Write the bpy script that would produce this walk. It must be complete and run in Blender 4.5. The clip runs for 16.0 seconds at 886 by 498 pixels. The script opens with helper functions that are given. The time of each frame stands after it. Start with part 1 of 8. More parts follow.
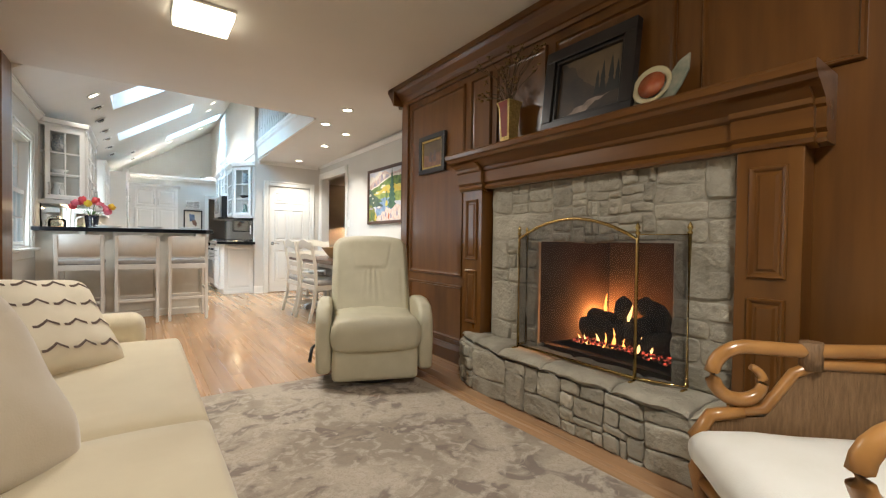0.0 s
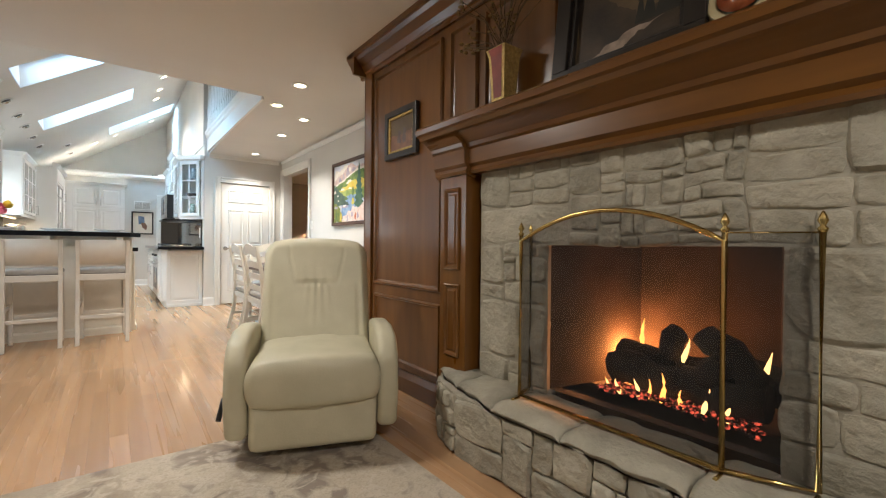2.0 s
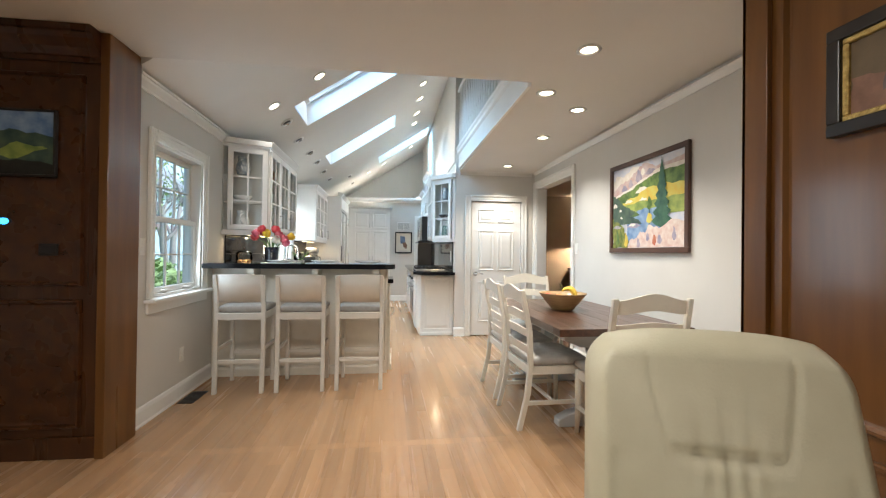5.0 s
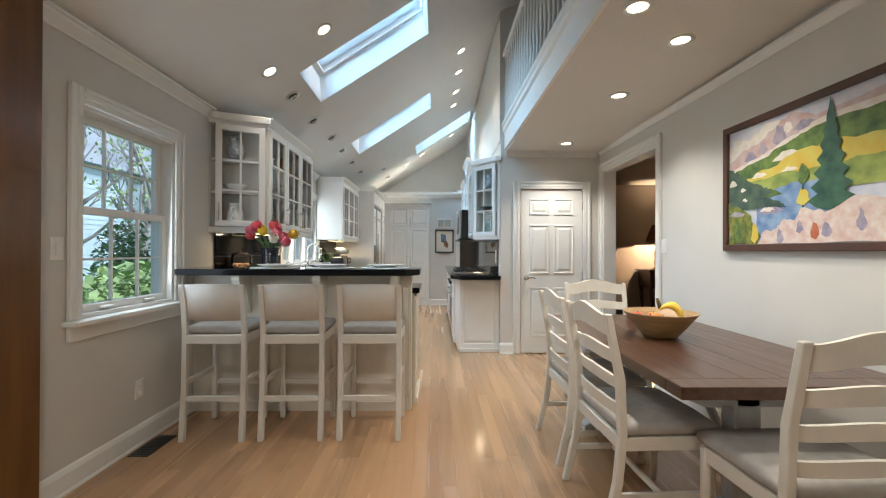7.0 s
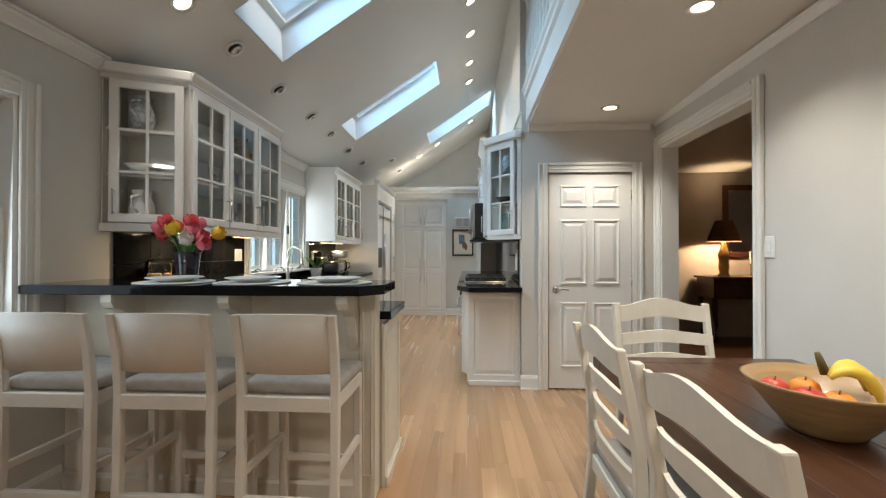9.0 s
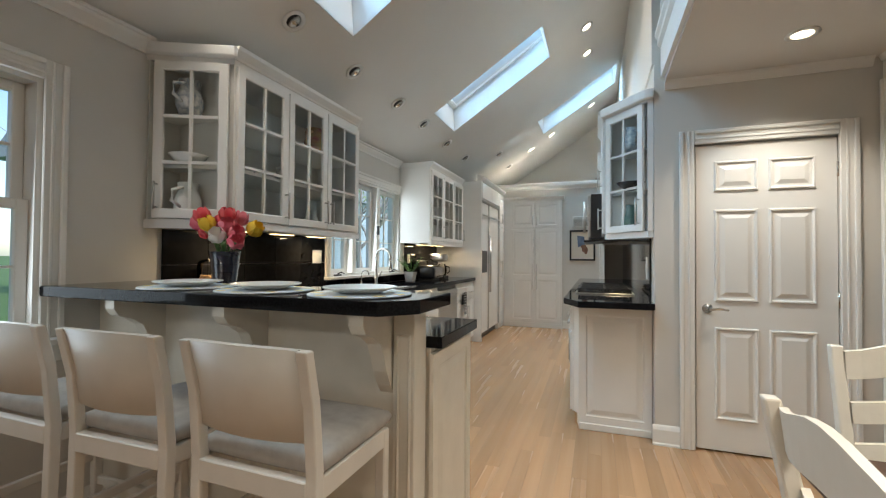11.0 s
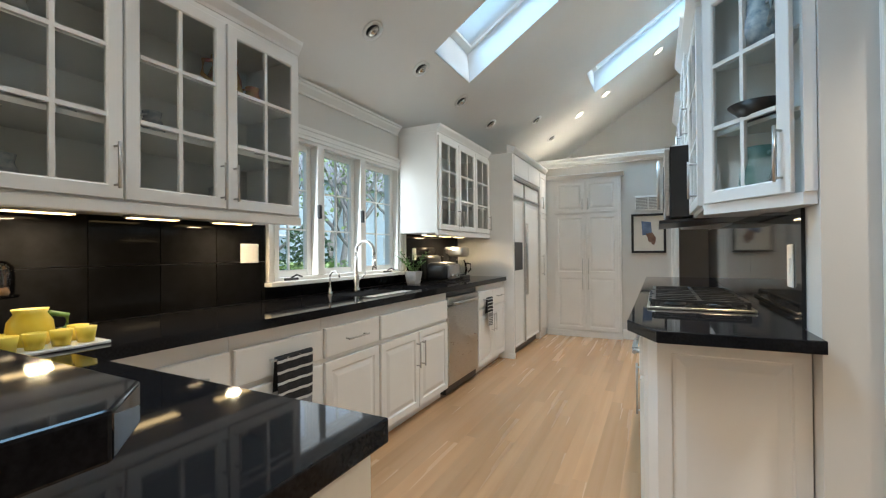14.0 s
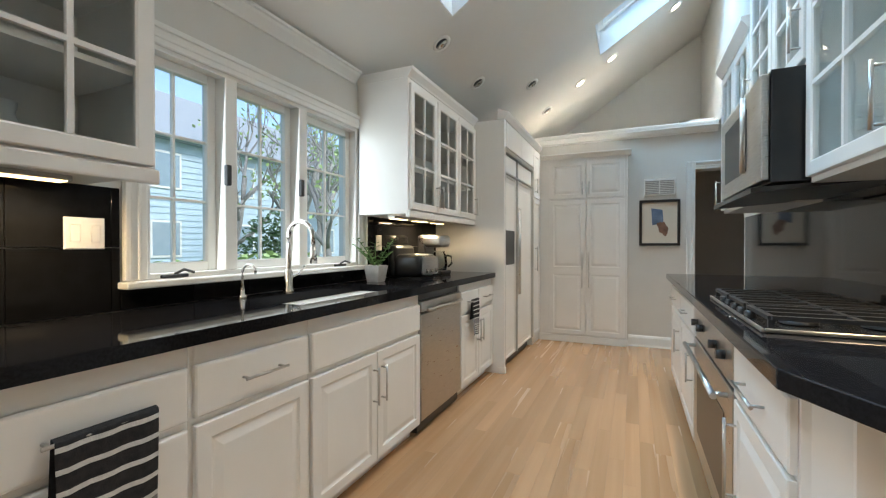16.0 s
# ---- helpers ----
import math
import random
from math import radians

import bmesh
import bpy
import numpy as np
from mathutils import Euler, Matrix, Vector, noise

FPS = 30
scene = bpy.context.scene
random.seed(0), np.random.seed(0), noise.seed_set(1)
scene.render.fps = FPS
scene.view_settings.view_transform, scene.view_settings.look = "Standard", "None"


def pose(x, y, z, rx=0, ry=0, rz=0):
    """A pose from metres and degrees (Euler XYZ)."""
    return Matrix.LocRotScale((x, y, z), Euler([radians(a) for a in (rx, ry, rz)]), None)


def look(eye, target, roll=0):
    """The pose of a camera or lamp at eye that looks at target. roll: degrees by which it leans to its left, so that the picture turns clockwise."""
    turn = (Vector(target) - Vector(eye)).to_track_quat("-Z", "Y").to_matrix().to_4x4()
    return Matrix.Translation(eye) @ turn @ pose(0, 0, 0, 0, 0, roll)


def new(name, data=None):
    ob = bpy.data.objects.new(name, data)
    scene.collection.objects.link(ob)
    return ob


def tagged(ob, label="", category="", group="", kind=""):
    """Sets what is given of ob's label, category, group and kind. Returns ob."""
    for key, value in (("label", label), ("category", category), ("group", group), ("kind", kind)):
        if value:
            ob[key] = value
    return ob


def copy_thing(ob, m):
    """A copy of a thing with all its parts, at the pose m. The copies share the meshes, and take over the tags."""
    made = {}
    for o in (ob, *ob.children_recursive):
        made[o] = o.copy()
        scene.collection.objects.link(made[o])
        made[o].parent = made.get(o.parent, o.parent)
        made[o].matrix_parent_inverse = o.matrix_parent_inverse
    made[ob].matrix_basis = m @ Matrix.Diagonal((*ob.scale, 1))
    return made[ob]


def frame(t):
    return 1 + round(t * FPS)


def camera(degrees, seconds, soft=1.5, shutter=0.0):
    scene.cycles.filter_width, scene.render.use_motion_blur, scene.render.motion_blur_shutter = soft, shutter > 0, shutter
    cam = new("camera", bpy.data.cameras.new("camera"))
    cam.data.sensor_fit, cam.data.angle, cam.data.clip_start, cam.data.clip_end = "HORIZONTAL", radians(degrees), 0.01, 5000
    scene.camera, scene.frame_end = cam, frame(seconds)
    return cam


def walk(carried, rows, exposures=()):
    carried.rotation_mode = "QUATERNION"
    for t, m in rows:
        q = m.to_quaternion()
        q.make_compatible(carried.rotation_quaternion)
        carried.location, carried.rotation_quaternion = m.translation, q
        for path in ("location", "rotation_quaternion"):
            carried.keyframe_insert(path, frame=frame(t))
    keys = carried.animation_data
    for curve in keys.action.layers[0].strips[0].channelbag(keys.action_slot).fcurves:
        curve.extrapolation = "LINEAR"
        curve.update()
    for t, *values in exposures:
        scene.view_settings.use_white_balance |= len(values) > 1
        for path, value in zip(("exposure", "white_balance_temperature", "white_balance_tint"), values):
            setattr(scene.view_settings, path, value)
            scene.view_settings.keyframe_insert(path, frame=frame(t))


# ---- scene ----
cam = camera(92.6, 16.0, soft=1.2)
PATH = [
    (0, (0.035, 0.042, 1.011), (1.193, 1.672, 0.976), 0.8),
    (0.5, (0.149, 0.183, 0.98), (1.397, 1.745, 0.949), 0.7),
    (1, (0.304, 0.339, 0.956), (1.602, 1.86, 0.927), 0.6),
    (1.5, (0.453, 0.513, 0.966), (1.747, 2.038, 0.942), 0.5),
    (2, (0.577, 0.703, 1.012), (1.807, 2.28, 0.997), 0.6),
    (2.5, (0.698, 0.906, 1.064), (1.803, 2.573, 1.059), 0.7),
    (3, (0.751, 1.098, 1.101), (1.684, 2.867, 1.1), 0.7),
    (3.5, (0.744, 1.332, 1.151), (1.486, 3.189, 1.157), 0.8),
    (4, (0.751, 1.615, 1.18), (1.306, 3.536, 1.19), 0.8),
    (4.5, (0.761, 1.928, 1.21), (1.149, 3.89, 1.222), 0.7),
    (5, (0.752, 2.239, 1.248), (1.008, 4.222, 1.263), 0.7),
    (5.2, (0.759, 2.364, 1.252), (0.969, 4.352, 1.27), 0.6),
    (7.5, (0.993, 3.568, 1.263), (1.017, 5.568, 1.27), 0.2),
    (8, (1.045, 3.874, 1.272), (1.056, 5.874, 1.281), 0.1),
    (8.5, (1.154, 4.188, 1.282), (1.122, 6.188, 1.291), -0.1),
    (9, (1.227, 4.47, 1.276), (1.112, 6.467, 1.293), -0.0),
    (9.5, (1.279, 4.699, 1.266), (1.038, 6.684, 1.293), 0.0),
    (10, (1.335, 4.884, 1.258), (0.944, 6.845, 1.29), 0.2),
    (10.2, (1.353, 4.959, 1.255), (0.896, 6.905, 1.29), 0.4),
    (12.3, (1.359, 5.789, 1.27), (0.486, 7.588, 1.292), -0.5),
    (12.5, (1.353, 5.888, 1.271), (0.467, 7.681, 1.29), -0.5),
    (13, (1.327, 6.141, 1.276), (0.418, 7.922, 1.294), -0.5),
    (13.5, (1.291, 6.396, 1.264), (0.381, 8.177, 1.279), -0.5),
    (14, (1.247, 6.631, 1.254), (0.342, 8.415, 1.266), -0.5),
    (14.5, (1.183, 6.871, 1.253), (0.29, 8.661, 1.261), -0.4),
    (15, (1.089, 7.106, 1.225), (0.223, 8.909, 1.226), -0.1),
    (15.5, (0.985, 7.334, 1.202), (0.145, 9.149, 1.203), -0.0),
    (16, (0.856, 7.519, 1.208), (0.036, 9.343, 1.193), 0.0),
]
walk(cam, [(t, look(eye, target, roll)) for t, eye, target, roll in PATH], [(0, 1.68, 6380, 10), (2, 1.60, 6330, 10), (3.5, 1.63, 6300, 10), (5, 1.47, 6280, 10), (8, 0.90, 6350, 10), (9, 0.82, 6500, 10), (10, 0.75, 6600, 10), (12.5, 0.92, 6450, 10), (16, 1.03, 6550, 10)])

# ---- light ----
world = bpy.data.worlds.new("sky")
scene.world = world
world.use_nodes = True
wn = world.node_tree
sky = wn.nodes.new("ShaderNodeTexSky")
sky.sky_type = "NISHITA"
sky.sun_disc = False
sky.sun_elevation, sky.sun_rotation = radians(44), radians(102)
wn.nodes["Background"].inputs[1].default_value = 0.15
wn.links.new(sky.outputs[0], wn.nodes["Background"].inputs[0])
sun = new("sun", bpy.data.lights.new("sun", "SUN"))
sun.data.energy, sun.data.angle, sun.data.color = 1.5, radians(20), (1, 0.97, 0.92)
sun.matrix_world = look((9, 5, 8.9), (0, 7, 0))

WARM = (1.0, 0.915, 0.79)
SOFTWARM = (1.0, 0.95, 0.88)


def lamp_area(name, m, sx, sy, watts, color, spread=180):
    ob = new(name, bpy.data.lights.new(name, "AREA"))
    ob.data.shape, ob.data.size, ob.data.size_y = "RECTANGLE", sx, sy
    ob.data.energy, ob.data.color, ob.data.spread = watts, color, radians(spread)
    ob.matrix_world = m
    return ob


def lamp_spot(name, eye, target, watts, color, angle=110, blend=0.8, size=0.05):
    ob = new(name, bpy.data.lights.new(name, "SPOT"))
    ob.data.energy, ob.data.color, ob.data.spot_size, ob.data.spot_blend = watts, color, radians(angle), blend
    ob.data.shadow_soft_size = size
    ob.matrix_world = look(eye, target)
    return ob


# ---- materials ----
def srgb(h):
    c = [int(h[i:i + 2], 16) / 255 for i in (0, 2, 4)]
    return [v / 12.92 if v < 0.04045 else ((v + 0.055) / 1.055) ** 2.4 for v in c]


def mat(name, a, b=None, rough=0.5, metal=0.0, scale=8.0, detail=5.0, bump=0.0, bscale=80.0, stretch=(1, 1, 1), rnd=0.0, island=0.0, coat=0.0, rvar=0.0, spec=0.5, sheen=0.0):
    """A surface of two colours mixed by noise, with fine relief and a spread of lightness from piece to piece."""
    m = bpy.data.materials.new(name)
    m.use_nodes = True
    nt, N, L = m.node_tree, m.node_tree.nodes, m.node_tree.links
    p = N["Principled BSDF"]
    a = srgb(a) if isinstance(a, str) else a
    b = a if b is None else (srgb(b) if isinstance(b, str) else b)
    co = N.new("ShaderNodeTexCoord")
    mp = N.new("ShaderNodeMapping")
    mp.inputs["Scale"].default_value = stretch
    L.new(co.outputs["Object"], mp.inputs[0])
    n1 = N.new("ShaderNodeTexNoise")
    n1.inputs["Scale"].default_value, n1.inputs["Detail"].default_value = scale, detail
    L.new(mp.outputs[0], n1.inputs[0])
    ramp = N.new("ShaderNodeValToRGB")
    ramp.color_ramp.elements[0].position, ramp.color_ramp.elements[1].position = 0.32, 0.68
    ramp.color_ramp.elements[0].color, ramp.color_ramp.elements[1].color = (*a, 1), (*b, 1)
    L.new(n1.outputs[0], ramp.inputs[0])
    out = ramp.outputs[0]
    if rnd or island:
        if rnd:
            src = N.new("ShaderNodeObjectInfo").outputs["Random"]
        else:
            src = N.new("ShaderNodeNewGeometry").outputs["Random Per Island"]
        r = N.new("ShaderNodeMapRange")
        k = rnd or island
        r.inputs[3].default_value, r.inputs[4].default_value = 1 - k, 1 + k
        L.new(src, r.inputs[0])
        hs = N.new("ShaderNodeHueSaturation")
        L.new(r.outputs[0], hs.inputs["Value"])
        L.new(out, hs.inputs["Color"])
        out = hs.outputs[0]
        off = N.new("ShaderNodeVectorMath")
        off.operation = "ADD"
        sc = N.new("ShaderNodeVectorMath")
        sc.operation = "SCALE"
        sc.inputs[0].default_value = (37, 53, 71)
        L.new(src, sc.inputs["Scale"])
        L.new(mp.outputs[0], off.inputs[0])
        L.new(sc.outputs[0], off.inputs[1])
        L.new(off.outputs[0], n1.inputs[0])
    L.new(out, p.inputs["Base Color"])
    p.inputs["Roughness"].default_value, p.inputs["Metallic"].default_value = rough, metal
    p.inputs["Specular IOR Level"].default_value = spec
    p.inputs["Coat Weight"].default_value, p.inputs["Coat Roughness"].default_value = coat, 0.12
    p.inputs["Sheen Weight"].default_value = sheen
    if rvar:
        n3 = N.new("ShaderNodeTexNoise")
        n3.inputs["Scale"].default_value = scale * 0.7
        L.new(mp.outputs[0], n3.inputs[0])
        rr = N.new("ShaderNodeMapRange")
        rr.inputs[3].default_value, rr.inputs[4].default_value = max(0, rough - rvar), rough + rvar
        L.new(n3.outputs[0], rr.inputs[0])
        L.new(rr.outputs[0], p.inputs["Roughness"])
    if bump:
        n2 = N.new("ShaderNodeTexNoise")
        n2.inputs["Scale"].default_value, n2.inputs["Detail"].default_value = bscale, 6
        L.new(mp.outputs[0], n2.inputs[0])
        bp = N.new("ShaderNodeBump")
        bp.inputs["Strength"].default_value, bp.inputs["Distance"].default_value = bump, 0.01
        L.new(n2.outputs[0], bp.inputs["Height"])
        L.new(bp.outputs[0], p.inputs["Normal"])
    return m


def glow(name, color, strength):
    m = bpy.data.materials.new(name)
    m.use_nodes = True
    p = m.node_tree.nodes["Principled BSDF"]
    p.inputs["Base Color"].default_value = (*color, 1)
    p.inputs["Emission Color"].default_value = (*color, 1)
    p.inputs["Emission Strength"].default_value = strength
    return m


def clear(name, tint=(1, 1, 1), rough=0.0, mix=0.9):
    """Thin window or cabinet glass: mostly clear, with a real glossy face."""
    m = bpy.data.materials.new(name)
    m.use_nodes = True
    N, L = m.node_tree.nodes, m.node_tree.links
    N.remove(N["Principled BSDF"])
    t, g, mx = N.new("ShaderNodeBsdfTransparent"), N.new("ShaderNodeBsdfGlossy"), N.new("ShaderNodeMixShader")
    t.inputs[0].default_value = (*tint, 1)
    g.inputs["Roughness"].default_value = rough
    fr = N.new("ShaderNodeFresnel")
    fr.inputs[0].default_value = 1.45
    L.new(fr.outputs[0], mx.inputs[0])
    L.new(t.outputs[0], mx.inputs[1])
    L.new(g.outputs[0], mx.inputs[2])
    L.new(mx.outputs[0], N["Material Output"].inputs[0])
    return m


WALL = mat("wall_paint", (0.62, 0.60, 0.555), (0.65, 0.63, 0.585), 0.62, scale=2.5, bump=0.04, bscale=160)
CEIL = mat("ceiling_paint", (0.68, 0.655, 0.61), (0.71, 0.685, 0.64), 0.75, scale=1.5, bump=0.04, bscale=120)
TRIM = mat("white_trim_paint", (0.78, 0.77, 0.73), (0.81, 0.80, 0.76), 0.35, scale=3)
CABINET = mat("white_cabinet_paint", (0.78, 0.77, 0.74), (0.81, 0.80, 0.77), 0.32, scale=4, bump=0.02, bscale=60)
CABIN = mat("cabinet_inside", (0.74, 0.73, 0.69), (0.78, 0.77, 0.73), 0.6, scale=4)
CREAMPAINT = mat("cream_painted_wood", (0.70, 0.66, 0.57), (0.76, 0.72, 0.63), 0.42, scale=9, bump=0.05, bscale=50)
STOOLPAINT = mat("off_white_stool_paint", (0.66, 0.63, 0.57), (0.71, 0.68, 0.62), 0.4, scale=9, bump=0.04, bscale=60)
WOOD = mat("stained_cherry_wood", (0.108, 0.041, 0.0075), (0.172, 0.071, 0.0140), 0.30, scale=2.6, detail=7, bump=0.03, bscale=7, stretch=(5, 5, 0.5), coat=0.25, rvar=0.06)
WOODH = mat("stained_cherry_wood_long", (0.108, 0.041, 0.0075), (0.172, 0.071, 0.0140), 0.30, scale=2.6, detail=7, bump=0.03, bscale=7, stretch=(5, 0.5, 5), coat=0.25, rvar=0.06)
FLOORWOOD = mat("oak_floor_board", (0.405, 0.230, 0.114), (0.475, 0.286, 0.150), 0.27, scale=2.0, detail=4, bump=0.0, stretch=(10, 0.3, 10), rnd=0.15, coat=0.3, rvar=0.05)
FLOORWOOD2 = mat("oak_floor_boards", (0.405, 0.230, 0.114), (0.475, 0.286, 0.150), 0.27, scale=2.0, detail=4, bump=0.0, stretch=(10, 0.3, 10), island=0.15, coat=0.3, rvar=0.05)
SUBFLOOR = mat("dark_floor_gap", (0.22, 0.13, 0.07), (0.18, 0.10, 0.05), 0.7)
# cherry wood darkened: the stub wall's shade is put into this colour
SHADEWOOD = mat("shade_darkened_cherry_wood", (0.040, 0.0125, 0.0035), (0.072, 0.025, 0.0065), 0.28, scale=2.4, detail=6, bump=0.03, bscale=7, stretch=(5, 5, 0.5), coat=0.3, rvar=0.06)
STONE = mat("grey_tan_fieldstone", (0.28, 0.255, 0.195), (0.43, 0.395, 0.310), 0.88, scale=6, detail=12, bump=1.0, bscale=45, rnd=0.12)
MORTAR = mat("grey_tan_mortar", (0.30, 0.272, 0.21), (0.41, 0.375, 0.30), 0.95, scale=14, bump=0.7, bscale=40)
GRANITE = mat("black_polished_granite", (0.006, 0.006, 0.007), (0.014, 0.014, 0.016), 0.05, scale=120, detail=3, spec=0.12)
BLACKTILE = mat("black_gloss_tile", (0.006, 0.006, 0.006), (0.010, 0.010, 0.011), 0.06, scale=20, rnd=0.2, spec=0.1)
GREYTILE = mat("dark_grey_gloss_splash", (0.012, 0.012, 0.0115), (0.018, 0.0175, 0.017), 0.06, scale=20, spec=0.3)
LEATHER = mat("cream_leather", (0.50, 0.462, 0.325), (0.57, 0.53, 0.385), 0.48, scale=6, bump=0.12, bscale=140)
SOFAC = mat("cream_sofa_fabric", (0.62, 0.53, 0.36), (0.68, 0.59, 0.41), 0.9, scale=5, bump=0.12, bscale=300, sheen=0.3)
TAUPE = mat("taupe_pillow_velvet", (0.47, 0.39, 0.27), (0.55, 0.47, 0.34), 0.8, scale=5, bump=0.1, bscale=200, sheen=0.5)
CREAMFAB = mat("cream_pillow_linen", (0.66, 0.59, 0.44), (0.72, 0.65, 0.50), 0.9, scale=6, bump=0.15, bscale=280)
ZIGZAG = mat("dark_brown_stitch", (0.10, 0.065, 0.05), (0.13, 0.09, 0.07), 0.9)
WHITEFAB = mat("white_cotton_cushion", (0.74, 0.72, 0.64), (0.79, 0.77, 0.70), 0.9, scale=6, bump=0.1, bscale=200)
SEATFAB = mat("grey_seat_fabric", (0.36, 0.34, 0.31), (0.43, 0.41, 0.38), 0.95, scale=20, bump=0.15, bscale=300)
RATTAN = mat("varnished_rattan", (0.30, 0.135, 0.035), (0.46, 0.23, 0.07), 0.28, scale=9, detail=6, bump=0.05, bscale=40, coat=0.4)
WICKER = mat("woven_cane_panel", (0.17, 0.095, 0.04), (0.26, 0.15, 0.07), 0.6, scale=40, bump=0.6, bscale=90, stretch=(3, 3, 0.4))
TABLEWOOD = mat("dark_walnut_table_wood", (0.048, 0.018, 0.008), (0.088, 0.036, 0.017), 0.34, scale=5, detail=8, bump=0.05, bscale=40, stretch=(8, 0.6, 8), coat=0.2, rvar=0.1)
BLUEGREY = mat("blue_grey_painted_wood", (0.42, 0.43, 0.43), (0.50, 0.50, 0.49), 0.5, scale=8, bump=0.05)
BRASS = mat("polished_brass", (0.50, 0.36, 0.13), (0.58, 0.42, 0.17), 0.25, 1.0, scale=10)
STEEL = mat("brushed_stainless_steel", (0.50, 0.49, 0.47), (0.58, 0.57, 0.55), 0.3, 1.0, scale=14, stretch=(1, 1, 12), rvar=0.06)
CHROME = mat("satin_nickel", (0.62, 0.60, 0.57), (0.66, 0.64, 0.60), 0.24, 1.0)
BLACK = mat("black_plastic", (0.012, 0.012, 0.013), (0.018, 0.018, 0.018), 0.3)
IRON = mat("black_cast_iron", (0.015, 0.015, 0.016), (0.03, 0.03, 0.03), 0.45, scale=30, bump=0.2)
BLACKFRAME = mat("black_picture_frame", (0.012, 0.010, 0.009), (0.022, 0.018, 0.015), 0.35, scale=8)
BROWNFRAME = mat("dark_brown_picture_frame", (0.06, 0.028, 0.018), (0.09, 0.04, 0.025), 0.4, scale=8)
GOLD = mat("antique_gold", (0.38, 0.26, 0.08), (0.60, 0.43, 0.15), 0.5, 0.6, scale=60, bump=0.8, bscale=70)
GLASS = clear("window_glass", (0.88, 0.96, 1.0))
CABGLASS = clear("cabinet_glass", (0.90, 0.92, 0.90))
PORCELAIN = mat("white_porcelain", (0.76, 0.76, 0.74), (0.80, 0.80, 0.78), 0.15, scale=4)
SOOT = mat("sooty_firebrick", (0.010, 0.008, 0.007), (0.09, 0.055, 0.04), 0.95, scale=2.6, bump=0.05)
LAMPON = glow("lit_lamp", (1.0, 0.88, 0.66), 5)
PANELON = glow("lit_ceiling_panel", (1.0, 0.92, 0.70), 1.6)
CANON = glow("under_cabinet_light", (1.0, 0.72, 0.36), 2.6)

# ---- building helpers ----


def bm_obj(name, bm, material, parent=None, label="", smooth=False):
    me = bpy.data.meshes.new(name)
    bm.normal_update()
    bm.to_mesh(me)
    bm.free()
    if smooth:
        for f in me.polygons:
            f.use_smooth = True
    for m in material if isinstance(material, (list, tuple)) else [material]:
        me.materials.append(m)
    ob = new(name, me)
    if parent is not None:
        ob.parent = parent
    if label:
        ob["label"] = label
    return ob


def part(name, bm, material, parent, label="", smooth=False, at=None):
    """One mesh under a thing. Its places are the world's, or those of the pose at."""
    ob = bm_obj(name, bm, material, parent, label, smooth) if not isinstance(bm, bpy.types.Mesh) else new(name, bm)
    ob.parent = parent
    if parent.type == "EMPTY":
        ob.matrix_parent_inverse = parent.matrix_basis.inverted()
    if at is not None:
        ob.matrix_basis = at
    return ob


def thing(name, label, category, at=(0, 0, 0), turn=0, group="", kind=""):
    ob = new(name)
    ob.empty_display_size = 0.1
    ob.matrix_world = pose(*at, 0, 0, turn)
    return tagged(ob, label, category, group, kind)


def setting(name, bm, material, label="", category="", smooth=False):
    return tagged(bm_obj(name, bm, material, smooth=smooth), label, category, kind="structure")


def box(x0, x1, y0, y1, z0, z1, bevel=0.0, seg=2, bm=None):
    b = bm or bmesh.new()
    t = bmesh.new() if bevel else b
    v = [t.verts.new((x, y, z)) for x in (x0, x1) for y in (y0, y1) for z in (z0, z1)]
    for q in ((0, 1, 3, 2), (4, 6, 7, 5), (0, 4, 5, 1), (2, 3, 7, 6), (0, 2, 6, 4), (1, 5, 7, 3)):
        t.faces.new([v[i] for i in q])
    if bevel:
        bmesh.ops.bevel(t, geom=t.edges[:], offset=bevel, segments=seg, profile=0.5, affect="EDGES")
        bmesh.ops.recalc_face_normals(t, faces=t.faces[:])
        add(b, t)
    return b


def add(b, t):
    """Copy the mesh t into b and free t."""
    vs = {v: b.verts.new(v.co) for v in t.verts}
    for f in t.faces:
        try:
            b.faces.new([vs[v] for v in f.verts]).smooth = f.smooth
        except ValueError:
            pass
    t.free()
    return b


def moved(b, m):
    bmesh.ops.transform(b, matrix=m, verts=b.verts[:])
    return b


def prism(poly, h0, h1, axis="z", bevel=0.0, bm=None, seg=2):
    """A flat outline pushed along an axis from h0 to h1. axis z: points are x, y; y: x, z; x: y, z."""
    b = bm or bmesh.new()
    t = bmesh.new()
    at = {"z": lambda p, h: (p[0], p[1], h), "y": lambda p, h: (p[0], h, p[1]), "x": lambda p, h: (h, p[0], p[1])}[axis]
    lo, hi = [t.verts.new(at(p, h0)) for p in poly], [t.verts.new(at(p, h1)) for p in poly]
    t.faces.new(lo[::-1])
    t.faces.new(hi)
    n = len(poly)
    for i in range(n):
        t.faces.new((lo[i], lo[(i + 1) % n], hi[(i + 1) % n], hi[i]))
    bmesh.ops.recalc_face_normals(t, faces=t.faces[:])
    if bevel:
        bmesh.ops.bevel(t, geom=t.edges[:], offset=bevel, segments=seg, profile=0.5, affect="EDGES")
    return add(b, t)


